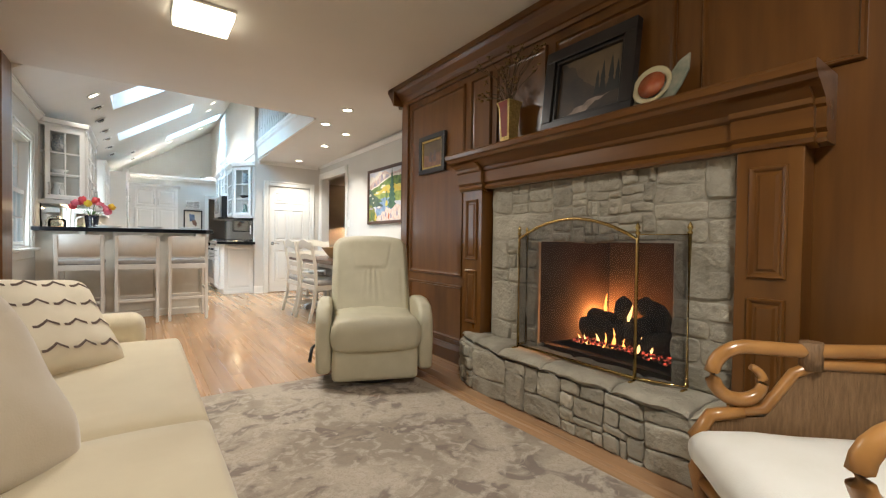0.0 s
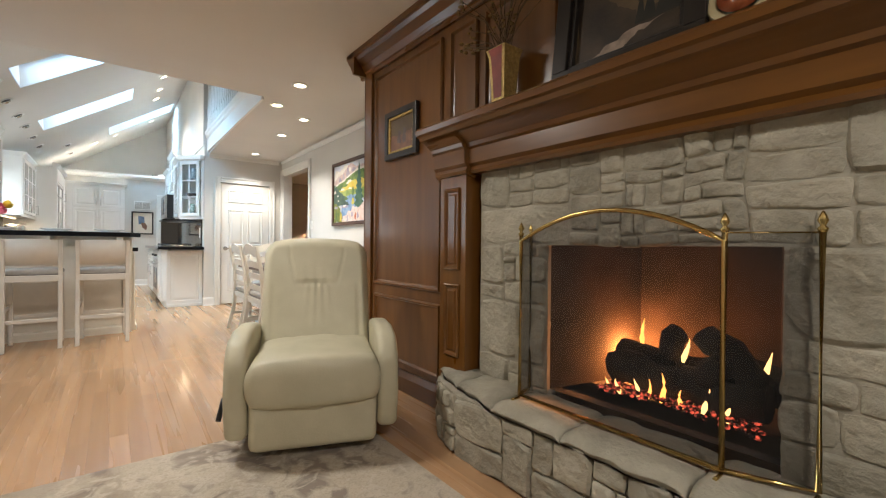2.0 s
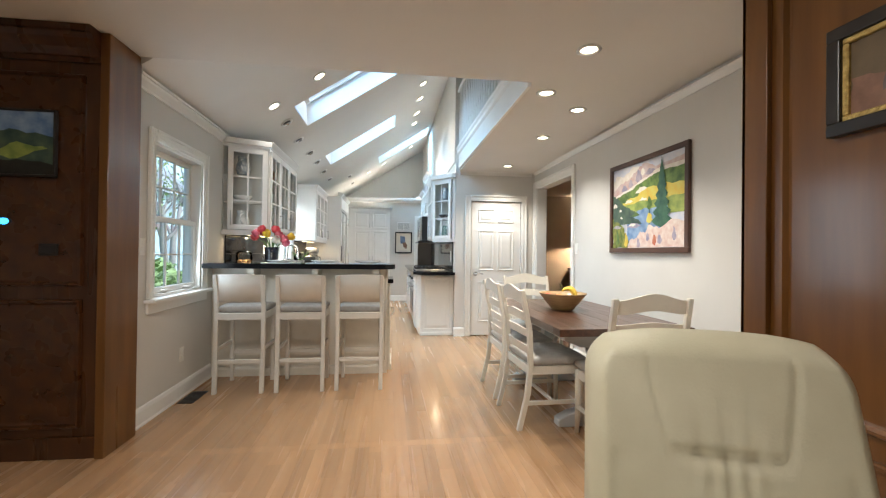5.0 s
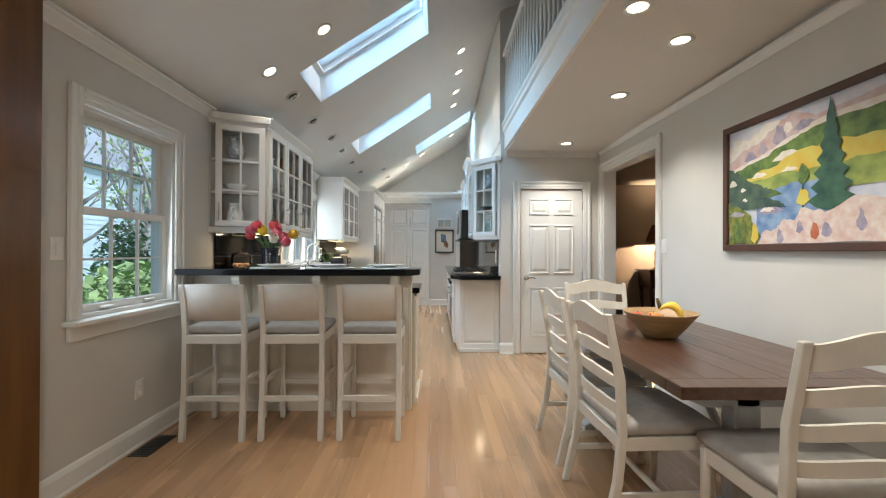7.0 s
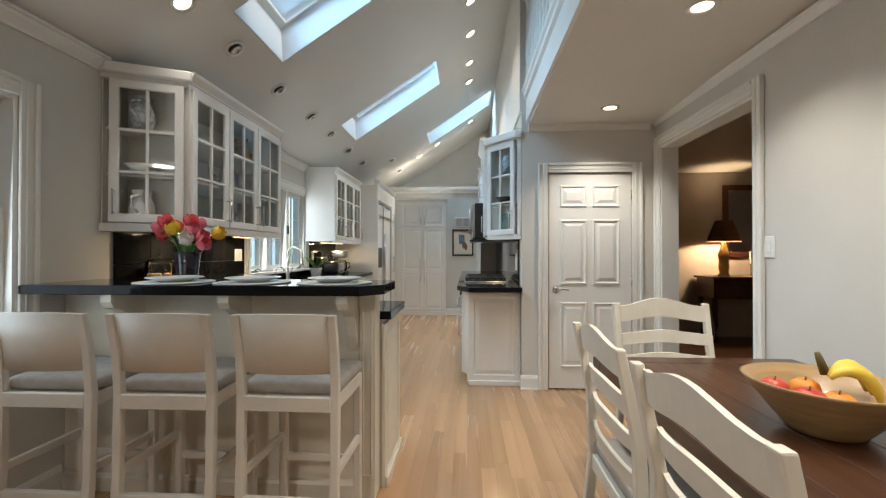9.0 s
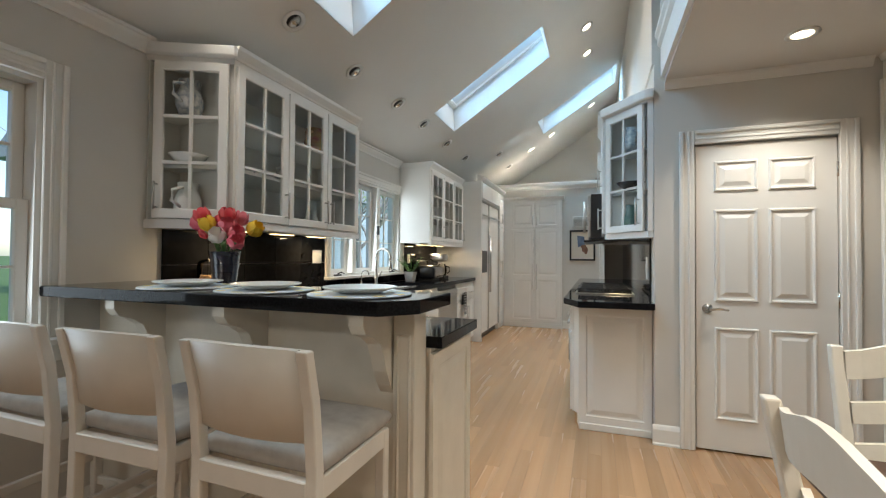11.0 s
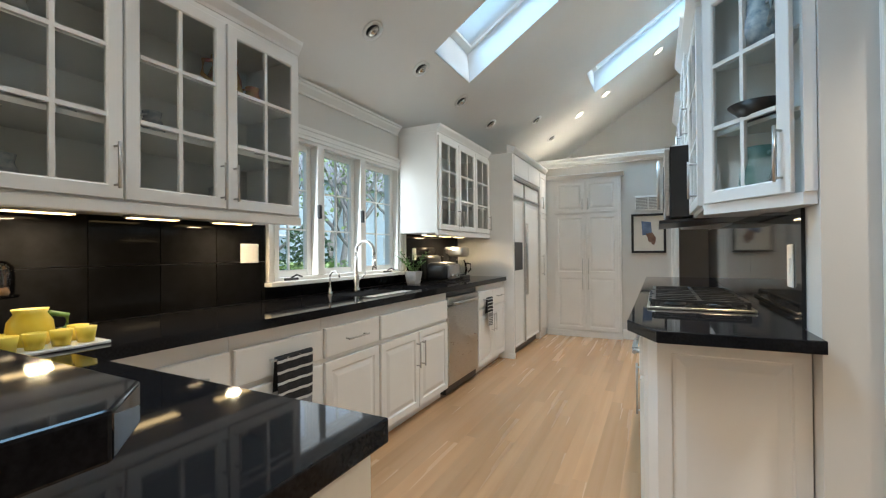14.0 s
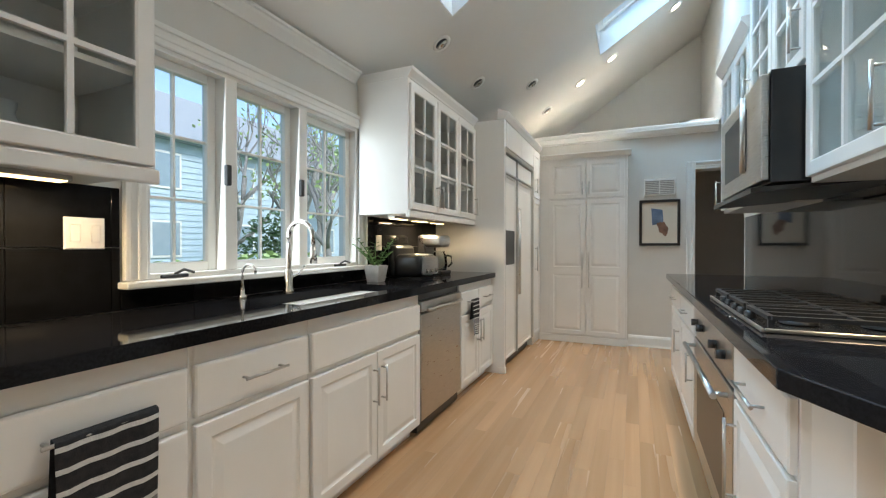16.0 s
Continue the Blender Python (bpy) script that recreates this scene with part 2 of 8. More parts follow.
def tube(points, r, sides=10, bm=None, cap=True, closed=False):
    b = bm or bmesh.new()
    pts = [Vector(p) for p in points]
    rings, up = [], Vector((0, 0, 1))
    for i, p in enumerate(pts):
        a, c = pts[max(i - 1, 0)], pts[min(i + 1, len(pts) - 1)]
        if closed:
            a, c = pts[i - 1], pts[(i + 1) % len(pts)]
        d = (c - a).normalized()
        u = d.cross(up)
        if u.length < 0.05:
            u = d.cross(Vector((1, 0, 0)))
        u.normalize()
        w = u.cross(d).normalized()
        rr = r[i] if isinstance(r, (list, tuple)) else r
        rings.append([b.verts.new(p + rr * (math.cos(k * math.tau / sides) * u + math.sin(k * math.tau / sides) * w)) for k in range(sides)])
    pairs = list(zip(rings, rings[1:])) + ([(rings[-1], rings[0])] if closed else [])
    for q, s in pairs:
        for k in range(sides):
            f = b.faces.new((q[k], q[(k + 1) % sides], s[(k + 1) % sides], s[k]))
            f.smooth = True
    if cap and not closed:
        b.faces.new(rings[0][::-1])
        b.faces.new(rings[-1])
    return b


def lathe(profile, sides=24, at=(0, 0, 0), bm=None):
    """Radii and heights turned about the upright axis."""
    b = bm or bmesh.new()
    rings = []
    for r, z in profile:
        if r < 1e-5:
            rings.append([b.verts.new((at[0], at[1], at[2] + z))])
        else:
            rings.append([b.verts.new((at[0] + r * math.cos(k * math.tau / sides), at[1] + r * math.sin(k * math.tau / sides), at[2] + z)) for k in range(sides)])
    for q, s in zip(rings, rings[1:]):
        for k in range(sides):
            j = (k + 1) % sides
            if len(q) == 1 and len(s) > 1:
                f = b.faces.new((q[0], s[j], s[k]))
            elif len(s) == 1 and len(q) > 1:
                f = b.faces.new((q[k], q[j], s[0]))
            elif len(q) > 1:
                f = b.faces.new((q[k], q[j], s[j], s[k]))
            f.smooth = True
    bmesh.ops.recalc_face_normals(b, faces=b.faces[:])
    return b


def cushion(sx, sy, sz, n=10, puff=0.5, edge=0.25, wrinkle=0.0, seed=0, flat=False):
    """A soft block centred on the origin: rounded sides, a domed top and bottom."""
    b = bmesh.new()
    bmesh.ops.create_cube(b, size=2)
    bmesh.ops.subdivide_edges(b, edges=b.edges[:], cuts=n, use_grid_fill=True)
    for v in b.verts:
        x, y, z = v.co
        e = max(abs(x), abs(y))
        k = (1 - edge) + edge * math.sqrt(max(0, 1 - min(1, abs(z)) ** 2 * 0.9))
        dome = 1 - puff * (max(abs(x), 0) ** 4 + max(abs(y), 0) ** 4) / 2
        w = wrinkle * noise.noise(Vector((x * 2.5 + seed, y * 2.5, z * 2)))
        v.co = (x * k * sx / 2, y * k * sy / 2, (z if not (flat and z < 0) else z) * dome * sz / 2 + w)
    for f in b.faces:
        f.smooth = True
    return b


def sweep_y(profile, y0, y1, bm=None):
    return prism(profile, y0, y1, "y", bm=bm)


def sweep_x(profile, x0, x1, bm=None):
    return prism(profile, x0, x1, "x", bm=bm)

# ---- the large structure ----
FZ = 2.53          # family room ceiling
HEAD = 5.30        # where the low ceiling ends and the vault begins
LX, RX = -0.965, 2.955
SLOPE = 0.655
GABLE = 14.48     # inner face of the gable wall above the ledge
KX = 1.735       # face of the cooktop wall


def vault(x):
    return 2.44 + SLOPE * (x - LX)


# walls of the family room
b = box(-3.4, -0.957, 5.06, 5.31, 0, 2.9)
setting("wall_wing", b, WALL, "painted stub wall between family room and dining area", "wall")
setting("wall_family_left", box(-3.5, -3.3, -2.6, 5.06, 0, 2.7), WALL, "plain painted side wall of the family room", "wall")
setting("wall_family_back", box(-3.5, 2.4, -2.8, -2.6, 0, 2.7), WALL, "plain painted back wall of the family room", "wall")
# fireplace wall with an opening for the firebox
b = box(2.22, 2.40, -2.6, 1.07, 0, 2.7)
box(2.22, 2.40, 1.93, 3.75, 0, 2.7, bm=b)
box(2.22, 2.40, 1.07, 1.93, 1.02, 2.7, bm=b)
box(2.22, 2.40, 1.07, 1.93, 0, 0.36, bm=b)
setting("wall_fireplace", b, WOOD, "cherry-stained wooden wall behind the fireplace", "wall")
setting("wall_return", box(2.30, 3.35, 3.62, 3.77, 0, 2.7), WALL, "painted return wall behind the panelling", "wall")
# dining wall with the cased opening
OPEN0, OPEN1, OPENZ = 7.12, 8.36, 2.23
b = box(RX, RX + 0.14, 3.77, OPEN0, 0, 2.75)
box(RX, RX + 0.14, OPEN0, OPEN1, OPENZ, 2.75, bm=b)
box(RX, RX + 0.14, 8.36, 8.62, 0, 2.75, bm=b)
setting("wall_dining", b, WALL, "pale greige painted dining wall", "wall")
# door wall
b = box(KX, 1.975, 8.47, 8.62, 0, 2.6)
box(2.745, RX, 8.47, 8.62, 0, 2.6, bm=b)
box(1.975, 2.745, 8.47, 8.62, 2.02, 2.6, bm=b)
setting("wall_door", b, WALL, "greige painted wall around the panel door", "wall")
setting("wall_closet_back", box(1.9, 3.2, 9.0, 9.1, 0, 2.6), WALL)
# left outer wall with two windows
b = bmesh.new()
W1 = (5.60, 6.41, 0.885, 2.04)
W2 = (8.60, 10.06, 1.07, 2.05)
for y0, y1, z0, z1 in ((5.31, W1[0], 0, 2.6), (W1[0], W1[1], 0, W1[2]), (W1[0], W1[1], W1[3], 2.6), (W1[1], W2[0], 0, 2.6),
                       (W2[0], W2[1], 0, W2[2]), (W2[0], W2[1], W2[3], 2.6), (W2[1], 13.9, 0, 2.6)):
    box(LX - 0.16, LX, y0, y1, z0, z1, bm=b)
setting("wall_left", b, WALL, "greige painted outer wall with two windows", "wall")
# far end of the kitchen
b = box(LX, 1.50, 13.12, 13.30, 0, 2.575)
box(2.25, 2.7, 13.12, 13.30, 0, 2.575, bm=b)
box(1.50, 2.25, 13.12, 13.30, 2.08, 2.575, bm=b)
setting("wall_kitchen_end", b, WALL, "greige painted end wall of the kitchen", "wall")
setting("wall_gable", box(LX - 0.16, 2.7, GABLE, GABLE + 0.13, 2.55, 4.8), WALL, "cream painted gable wall above the ledge", "wall")
setting("ledge", box(LX, KX - 0.02, 13.04, GABLE, 2.575, 2.61, 0.006), TRIM, "white painted ledge with moulding below the gable", "ledge")
# right kitchen wall, low and high part
setting("wall_kitchen_right", box(KX, 1.90, 8.62, 11.95, 0, 2.6), WALL, "painted wall behind the cooktop run", "wall")
setting("wall_upper", box(KX - 0.015, 1.90, 8.47, GABLE, 2.6, 4.8), WALL, "tall painted wall above the kitchen cabinets", "wall")
setting("wall_recess", box(2.6, 2.7, 11.95, 13.12, 0, 2.65), WALL)
setting("wall_recess_side", box(1.90, 2.6, 11.85, 11.95, 0, 2.65), WALL)
setting("ceiling_recess", box(1.90, 2.7, 11.95, 13.12, 2.62, 2.7), CEIL)
# ceilings
b = box(-3.4, 2.4, -2.7, 3.77, FZ, FZ + 0.12)
box(-3.4, 3.2, 3.77, HEAD, FZ, FZ + 0.12, bm=b)
setting("ceiling_family", b, CEIL, "flat cream painted ceiling", "ceiling")
b = prism([(HEAD, FZ), (8.47, 2.465), (8.47, 2.70), (HEAD, 2.70)], 1.80, RX, "x")
setting("ceiling_dining", b, CEIL, "flat cream painted ceiling below the loft", "ceiling")
setting("wall_above_header", box(LX - 0.16, 1.78, HEAD - 0.12, HEAD, FZ + 0.125, 4.8), WALL)

# vaulted ceiling with three skylight shafts
SKY = ((-0.315, 0.854, 7.165, 7.915), (-0.335, 0.848, 9.62, 10.33), (0.50, 1.65, 12.0, 12.72))


def vault_ceiling():
    """The slope cut by the shafts, with thickness, in one mesh."""
    b = bmesh.new()
    xs = sorted({LX - 0.16, 1.80} | {s[0] for s in SKY} | {s[1] for s in SKY})
    ys = sorted({HEAD, GABLE + 0.1} | {s[2] for s in SKY} | {s[3] for s in SKY})
    cells = {}
    for i in range(len(xs) - 1):
        for j in range(len(ys) - 1):
            cx, cy = (xs[i] + xs[i + 1]) / 2, (ys[j] + ys[j + 1]) / 2
            cells[i, j] = not any(s[0] < cx < s[1] and s[2] < cy < s[3] for s in SKY)
    lo = {(i, j): b.verts.new((x, y, vault(x))) for i, x in enumerate(xs) for j, y in enumerate(ys)}
    nu = Vector((-SLOPE, 0, 1)).normalized() * 0.09
    hi = {k: b.verts.new(v.co + nu) for k, v in lo.items()}
    for (i, j), solid in cells.items():
        if not solid:
            continue
        q = ((i, j), (i + 1, j), (i + 1, j + 1), (i, j + 1))
        b.faces.new([lo[k] for k in q][::-1])
        b.faces.new([hi[k] for k in q])
        for n, (a, c) in zip(((i, j - 1), (i + 1, j), (i, j + 1), (i - 1, j)), zip(q, q[1:] + q[:1])):
            if not cells.get(n, False):
                b.faces.new((lo[a], lo[c], hi[c], hi[a]))
    bmesh.ops.recalc_face_normals(b, faces=b.faces[:])
    return b


setting("ceiling_vault", vault_ceiling(), CEIL, "sloped cream painted vault with skylight shafts", "ceiling")
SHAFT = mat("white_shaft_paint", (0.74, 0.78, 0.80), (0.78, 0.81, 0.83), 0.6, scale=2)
n_up = Vector((-0.06, 0, 1))
for i, (xa, xb, ya, yb) in enumerate(SKY):
    st = thing("skylight", "white skylight shaft with a framed glass pane", "skylight", group="kitchen skylights")
    b = bmesh.new()
    ring0 = [Vector((x, y, vault(x) + 0.002)) for x, y in ((xa + 0.004, ya + 0.004), (xb - 0.004, ya + 0.004), (xb - 0.004, yb - 0.004), (xa + 0.004, yb - 0.004))]
    deep = 0.30
    lo = [b.verts.new(p) for p in ring0]
    hi = [b.verts.new(p + n_up * deep) for p in ring0]
    out_lo = [b.verts.new(p + Vector((0.05 * (-1 if k in (0, 3) else 1), 0.05 * (-1 if k < 2 else 1), 0.10))) for k, p in enumerate(ring0)]
    out_hi = [b.verts.new(p + n_up * deep + Vector((0.05 * (-1 if k in (0, 3) else 1), 0.05 * (-1 if k < 2 else 1), 0))) for k, p in enumerate(ring0)]
    for k in range(4):
        j = (k + 1) % 4
        b.faces.new((lo[k], lo[j], hi[j], hi[k]))
        b.faces.new((out_lo[k], out_lo[j], out_hi[j], out_hi[k]))
        b.faces.new((hi[k], hi[j], out_hi[j], out_hi[k]))
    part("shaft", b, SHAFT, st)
    b = bmesh.new()
    up = [p + n_up * (deep - 0.03) for p in ring0]
    cen = sum(up, Vector()) / 4
    for k in range(4):
        j = (k + 1) % 4
        a0, a1 = up[k], up[j]
        i0, i1 = a0 + (cen - a0).normalized() * 0.07, a1 + (cen - a1).normalized() * 0.07
        q = [b.verts.new(v) for v in (a0, a1, i1, i0)] + [b.verts.new(v + n_up * 0.035) for v in (a0, a1, i1, i0)]
        for f in ((0, 1, 2, 3), (4, 7, 6, 5), (2, 3, 7, 6), (0, 1, 5, 4), (0, 3, 7, 4), (1, 2, 6, 5)):
            b.faces.new([q[v] for v in f])
    bmesh.ops.recalc_face_normals(b, faces=b.faces[:])
    part("frame", b, TRIM, st)
    b = bmesh.new()
    b.faces.new([b.verts.new(p + n_up * (deep - 0.005)) for p in ring0])
    g = part("pane", b, GLASS, st)
    g.visible_shadow = False
    mid = sum(ring0, Vector()) / 4 + n_up * (deep + 0.02)
    lamp_area("skylight_glow", look(mid, mid - Vector((-SLOPE, 0, 1))), yb - ya - 0.12, (xb - xa) * 1.19 - 0.12, 13, (0.42, 0.72, 1.0), 115)

# loft: floor edge, balustrade, walls and roof
lf = thing("loft_balustrade", "white painted loft balustrade with turned balusters above the dining area", "balustrade")
b = sweep_y([(1.80, 2.50), (1.775, 2.50), (1.775, 2.70), (1.755, 2.72), (1.755, 2.76), (1.74, 2.78), (1.74, 2.81), (1.80, 2.81)], HEAD + 0.002, 8.468)
part("fascia", b, TRIM, lf)
part("handrail", box(1.745, 1.805, HEAD + 0.01, 8.45, 3.62, 3.68, 0.015), TRIM, lf)
bal = None
for k in range(26):
    y = HEAD + 0.12 + k * 0.122
    if y > 8.42:
        break
    if bal is None:
        q = lathe([(0.017, 0), (0.017, 0.14), (0.011, 0.17), (0.019, 0.26), (0.015, 0.5), (0.010, 0.70), (0.015, 0.72), (0.015, 0.81)], 8)
        bal = part("baluster", q, TRIM, lf)
        me = bal.data
    else:
        bal = new("baluster", me)
        bal.parent = lf
    bal.location = (1.775, y, 2.81)
setting("loft_floor", box(1.80, 3.4, HEAD, 8.47, 2.70, 2.80), CEIL)
setting("wall_loft", box(3.3, 3.4, 5.0, 9.0, 2.70, 5.2), WALL)
setting("wall_loft_front", box(1.78, 3.4, HEAD - 0.12, HEAD, 2.65, 5.2), WALL)
setting("wall_loft_end", box(1.90, 3.4, 8.47, 8.6, 2.6, 5.2), WALL)
setting("ceiling_loft", prism([(1.78, 4.235), (3.4, 5.0), (3.4, 5.15), (1.78, 4.38)], HEAD - 0.12, GABLE + 0.1, "y"), CEIL)

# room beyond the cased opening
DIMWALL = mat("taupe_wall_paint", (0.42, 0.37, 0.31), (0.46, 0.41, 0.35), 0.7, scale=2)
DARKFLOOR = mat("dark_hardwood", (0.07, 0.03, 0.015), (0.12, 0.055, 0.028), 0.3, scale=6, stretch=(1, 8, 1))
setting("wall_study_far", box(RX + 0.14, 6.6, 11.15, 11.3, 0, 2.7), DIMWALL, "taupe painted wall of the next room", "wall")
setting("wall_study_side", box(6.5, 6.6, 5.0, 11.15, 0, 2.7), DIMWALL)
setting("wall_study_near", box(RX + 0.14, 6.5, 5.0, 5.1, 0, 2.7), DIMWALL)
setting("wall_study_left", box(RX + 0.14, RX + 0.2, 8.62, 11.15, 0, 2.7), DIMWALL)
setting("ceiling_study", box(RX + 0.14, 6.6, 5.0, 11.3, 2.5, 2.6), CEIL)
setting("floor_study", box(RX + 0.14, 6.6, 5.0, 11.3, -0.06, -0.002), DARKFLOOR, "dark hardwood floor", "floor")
# space behind the end wall's doorway
setting("wall_hall", box(1.4, 3.2, 15.0, 15.1, 0, 2.7), DIMWALL)
setting("wall_hall_left", box(1.35, 1.45, 13.3, 15.0, 0, 2.7), DIMWALL)
setting("wall_hall_right", box(3.1, 3.2, 13.12, 15.0, 0, 2.7), DIMWALL)
setting("ceiling_hall", box(1.35, 3.2, 13.3, 15.1, 2.6, 2.7), CEIL)

# ---- outside ----
LAWN = mat("lawn", (0.09, 0.17, 0.05), (0.15, 0.25, 0.08), 0.95, scale=3, bump=0.4)
setting("ground", box(-400, 400, -400, 400, -0.5, -0.3), LAWN, "green lawn outside the windows", "ground")

# floor slab under the boards
b = box(-3.5, 2.4, -2.8, 3.62, -0.299, -0.012)
box(-3.5, RX + 0.14, 3.62, 5.31, -0.299, -0.012, bm=b)
box(LX - 0.16, RX + 0.14, 5.31, 15.1, -0.299, -0.012, bm=b)
setting("floor", b, SUBFLOOR, "honey-coloured oak strip floor", "floor")

# ---- large lights ----
LAMP_AT = (0.37, 3.35)
# second ceiling lamp is unseen, added to brighten the fireplace side
LAMP_BACK = (0.55, -0.35)
for x, y, watts in ((*LAMP_AT, 13), (*LAMP_BACK, 16)):
    lamp_area("ceiling_lamp_light", pose(x, y, FZ - 0.075), 0.30, 0.30, watts, SOFTWARM)
lamp_area("window_daylight", look((LX - 0.02, 6.0, 1.48), (3, 6.0, 1.3)), 0.75, 1.1, 4, (0.78, 0.91, 1.0))
lamp_area("sink_window_daylight", look((LX - 0.02, 9.3, 1.56), (3, 9.3, 1.3)), 1.45, 0.95, 6, (0.84, 0.94, 1.0))

# ---- fittings: doors, windows, trim ----


def facing(origin, degrees):
    """Local x along a front, y up, z out of it; the front looks along the given heading (0 is +x, 90 is +y)."""
    a = radians(degrees)
    n, u = Vector((math.cos(a), math.sin(a), 0)), Vector((-math.sin(a), math.cos(a), 0))
    m = Matrix.Identity(4)
    m.col[0], m.col[1], m.col[2], m.col[3] = (*u, 0), (0, 0, 1, 0), (*n, 0), (*origin, 1)
    return m


def stepped(w, h, levels, bm=None, x0=0.0, y0=0.0):
    """A panel made of rectangles one inside the other: (inset, height) from the back to the middle."""
    b = bm or bmesh.new()
    loops = []
    for i, d in levels:
        loops.append([b.verts.new((x0 + x, y0 + y, d)) for x, y in ((i, i), (w - i, i), (w - i, h - i), (i, h - i))])
    for p, q in zip(loops, loops[1:]):
        for k in range(4):
            b.faces.new((p[k], p[(k + 1) % 4], q[(k + 1) % 4], q[k]))
    b.faces.new(loops[-1])
    b.faces.new(loops[0][::-1])
    return b


RAISED = [(0, 0), (0, 0.016), (0.003, 0.019), (0.050, 0.019), (0.054, 0.014), (0.060, 0.011), (0.066, 0.011), (0.092, 0.018), (0.095, 0.0185)]
DRAWER = [(0, 0), (0, 0.014), (0.004, 0.019), (0.010, 0.020)]


def bar_handle(length, upright=True, out=0.034):
    b = tube([(0, -length / 2, out), (0, length / 2, out)] if upright else [(-length / 2, 0, out), (length / 2, 0, out)], 0.0055, 8)
    for s in (-0.42, 0.42):
        p = (0, s * length, 0) if upright else (s * length, 0, 0)
        tube([p, (p[0], p[1], out)], 0.0045, 8, bm=b)
    return b


def cab_door(parent, m, w, h, handle=None, name="door", hl=0.17):
    """A raised-panel door or drawer front; handle is its place on the front, upright unless a drawer."""
    d = part(name, stepped(w, h, RAISED if name == "door" and min(w, h) > 0.24 else DRAWER), CABINET, parent, at=m)
    if handle:
        hb = part("handle", bar_handle(hl, name == "door"), STEEL, d, "brushed steel bar handle")
        hb.matrix_basis = Matrix.Translation((handle[0], handle[1], 0.019))
    return d


def glass_door(parent, m, w, h, cols=2, rows=3, handle=None, hl=0.17):
    b = bmesh.new()
    s = 0.052
    loops = [[b.verts.new(v) for v in ((i, i, z), (w - i, i, z), (w - i, h - i, z), (i, h - i, z))] for i, z in ((0, 0), (0, 0.0175), (0.0025, 0.02), (s - 0.006, 0.02), (s, 0.015), (s, 0))]
    for p, q in zip(loops, loops[1:] + loops[:1]):
        for k in range(4):
            b.faces.new((p[k], p[(k + 1) % 4], q[(k + 1) % 4], q[k]))
    bmesh.ops.recalc_face_normals(b, faces=b.faces[:])
    d = part("door", b, CABINET, parent, "white glazed door with muntins", at=m)
    b = bmesh.new()
    iw, ih = w - 2 * s, h - 2 * s
    for c in range(1, cols):
        x = s + iw * c / cols
        box(x - 0.008, x + 0.008, s, h - s, 0.002, 0.018, bm=b)
    for r in range(1, rows):
        y = s + ih * r / rows
        box(s, w - s, y - 0.008, y + 0.008, 0.003, 0.019, bm=b)
    part("muntins", b, CABINET, d)
    for c in range(cols):
        for r in range(rows):
            b = bmesh.new()
            x0, x1, y0, y1 = s + iw * c / cols, s + iw * (c + 1) / cols, s + ih * r / rows, s + ih * (r + 1) / rows
            b.faces.new([b.verts.new(v) for v in ((x0, y0, 0.008), (x1, y0, 0.008), (x1, y1, 0.008), (x0, y1, 0.008))])
            part("pane", b, CABGLASS, d).visible_shadow = False
    if handle:
        hb = part("handle", bar_handle(hl), STEEL, d, "brushed steel bar handle")
        hb.matrix_basis = Matrix.Translation((handle[0], handle[1], 0.02))
    return d


def casing(parent, m, w, h, sides=("l", "r", "t"), width=0.09, name="casing"):
    """Moulded trim round an opening w wide and h high whose lower left corner is the origin of m."""
    def strip(x0, x1, y0, y1, upright):
        b = bmesh.new()
        box(x0, x1, y0, y1, 0.001, 0.016, 0.004, 1, bm=b)
        if upright:
            o = x0 if x0 < 0 else x1
            sg = 1 if x0 < 0 else -1
            box(min(o, o + sg * 0.026), max(o, o + sg * 0.026), y0, y1, 0.014, 0.028, 0.006, 2, bm=b)
            box(min(o + sg * 0.05, o + sg * 0.065), max(o + sg * 0.05, o + sg * 0.065), y0, y1, 0.014, 0.021, 0.003, 1, bm=b)
        else:
            box(x0, x1, y1 - 0.026, y1, 0.014, 0.028, 0.006, 2, bm=b)
            box(x0, x1, y1 - 0.065, y1 - 0.05, 0.014, 0.021, 0.003, 1, bm=b)
        return b
    top = h + (width if "t" in sides else 0)
    if "l" in sides:
        part(name, strip(-width, 0, 0, top, True), TRIM, parent, at=m)
    if "r" in sides:
        part(name, strip(w, w + width, 0, top, True), TRIM, parent, at=m)
    if "t" in sides:
        part(name, strip(0.0005, w - 0.0005, h, h + width, False), TRIM, parent, at=m)


# six-panel door
dr = thing("door_1", "closed white six-panel interior door", "door", (2.38, 8.46, 0), kind="structure")
m = facing((1.985, 8.49, 0.012), -90)
DW_, DH_ = 0.755, 2.00
b = box(0, DW_, 0, DH_, -0.02, 0.010, 0.002, 1)
slab = part("slab", b, TRIM, dr, at=m)
for c in range(2):
    for y0, y1 in ((0.20, 0.80), (0.97, 1.57), (1.69, 1.89)):
        q = stepped(0.245, y1 - y0, [(0, 0.0105), (0.006, 0.021), (0.013, 0.021), (0.021, 0.0108), (0.034, 0.0108), (0.060, 0.020)])
        part("panel", q, TRIM, slab).matrix_basis = Matrix.Translation((0.105 + c * 0.30, y0, 0))
b = lathe([(0.03, 0), (0.032, 0.006), (0.012, 0.012), (0.011, 0.045)], 16)
tube([(0, 0, 0.045), (0.02, 0.0, 0.052), (0.06, 0.004, 0.050), (0.11, -0.004, 0.048)], [0.010, 0.010, 0.008, 0.006], 10, bm=b)
part("lever_handle", b, CHROME, slab, "satin nickel lever handle").matrix_basis = Matrix.Translation((0.065, 0.92, 0.010))
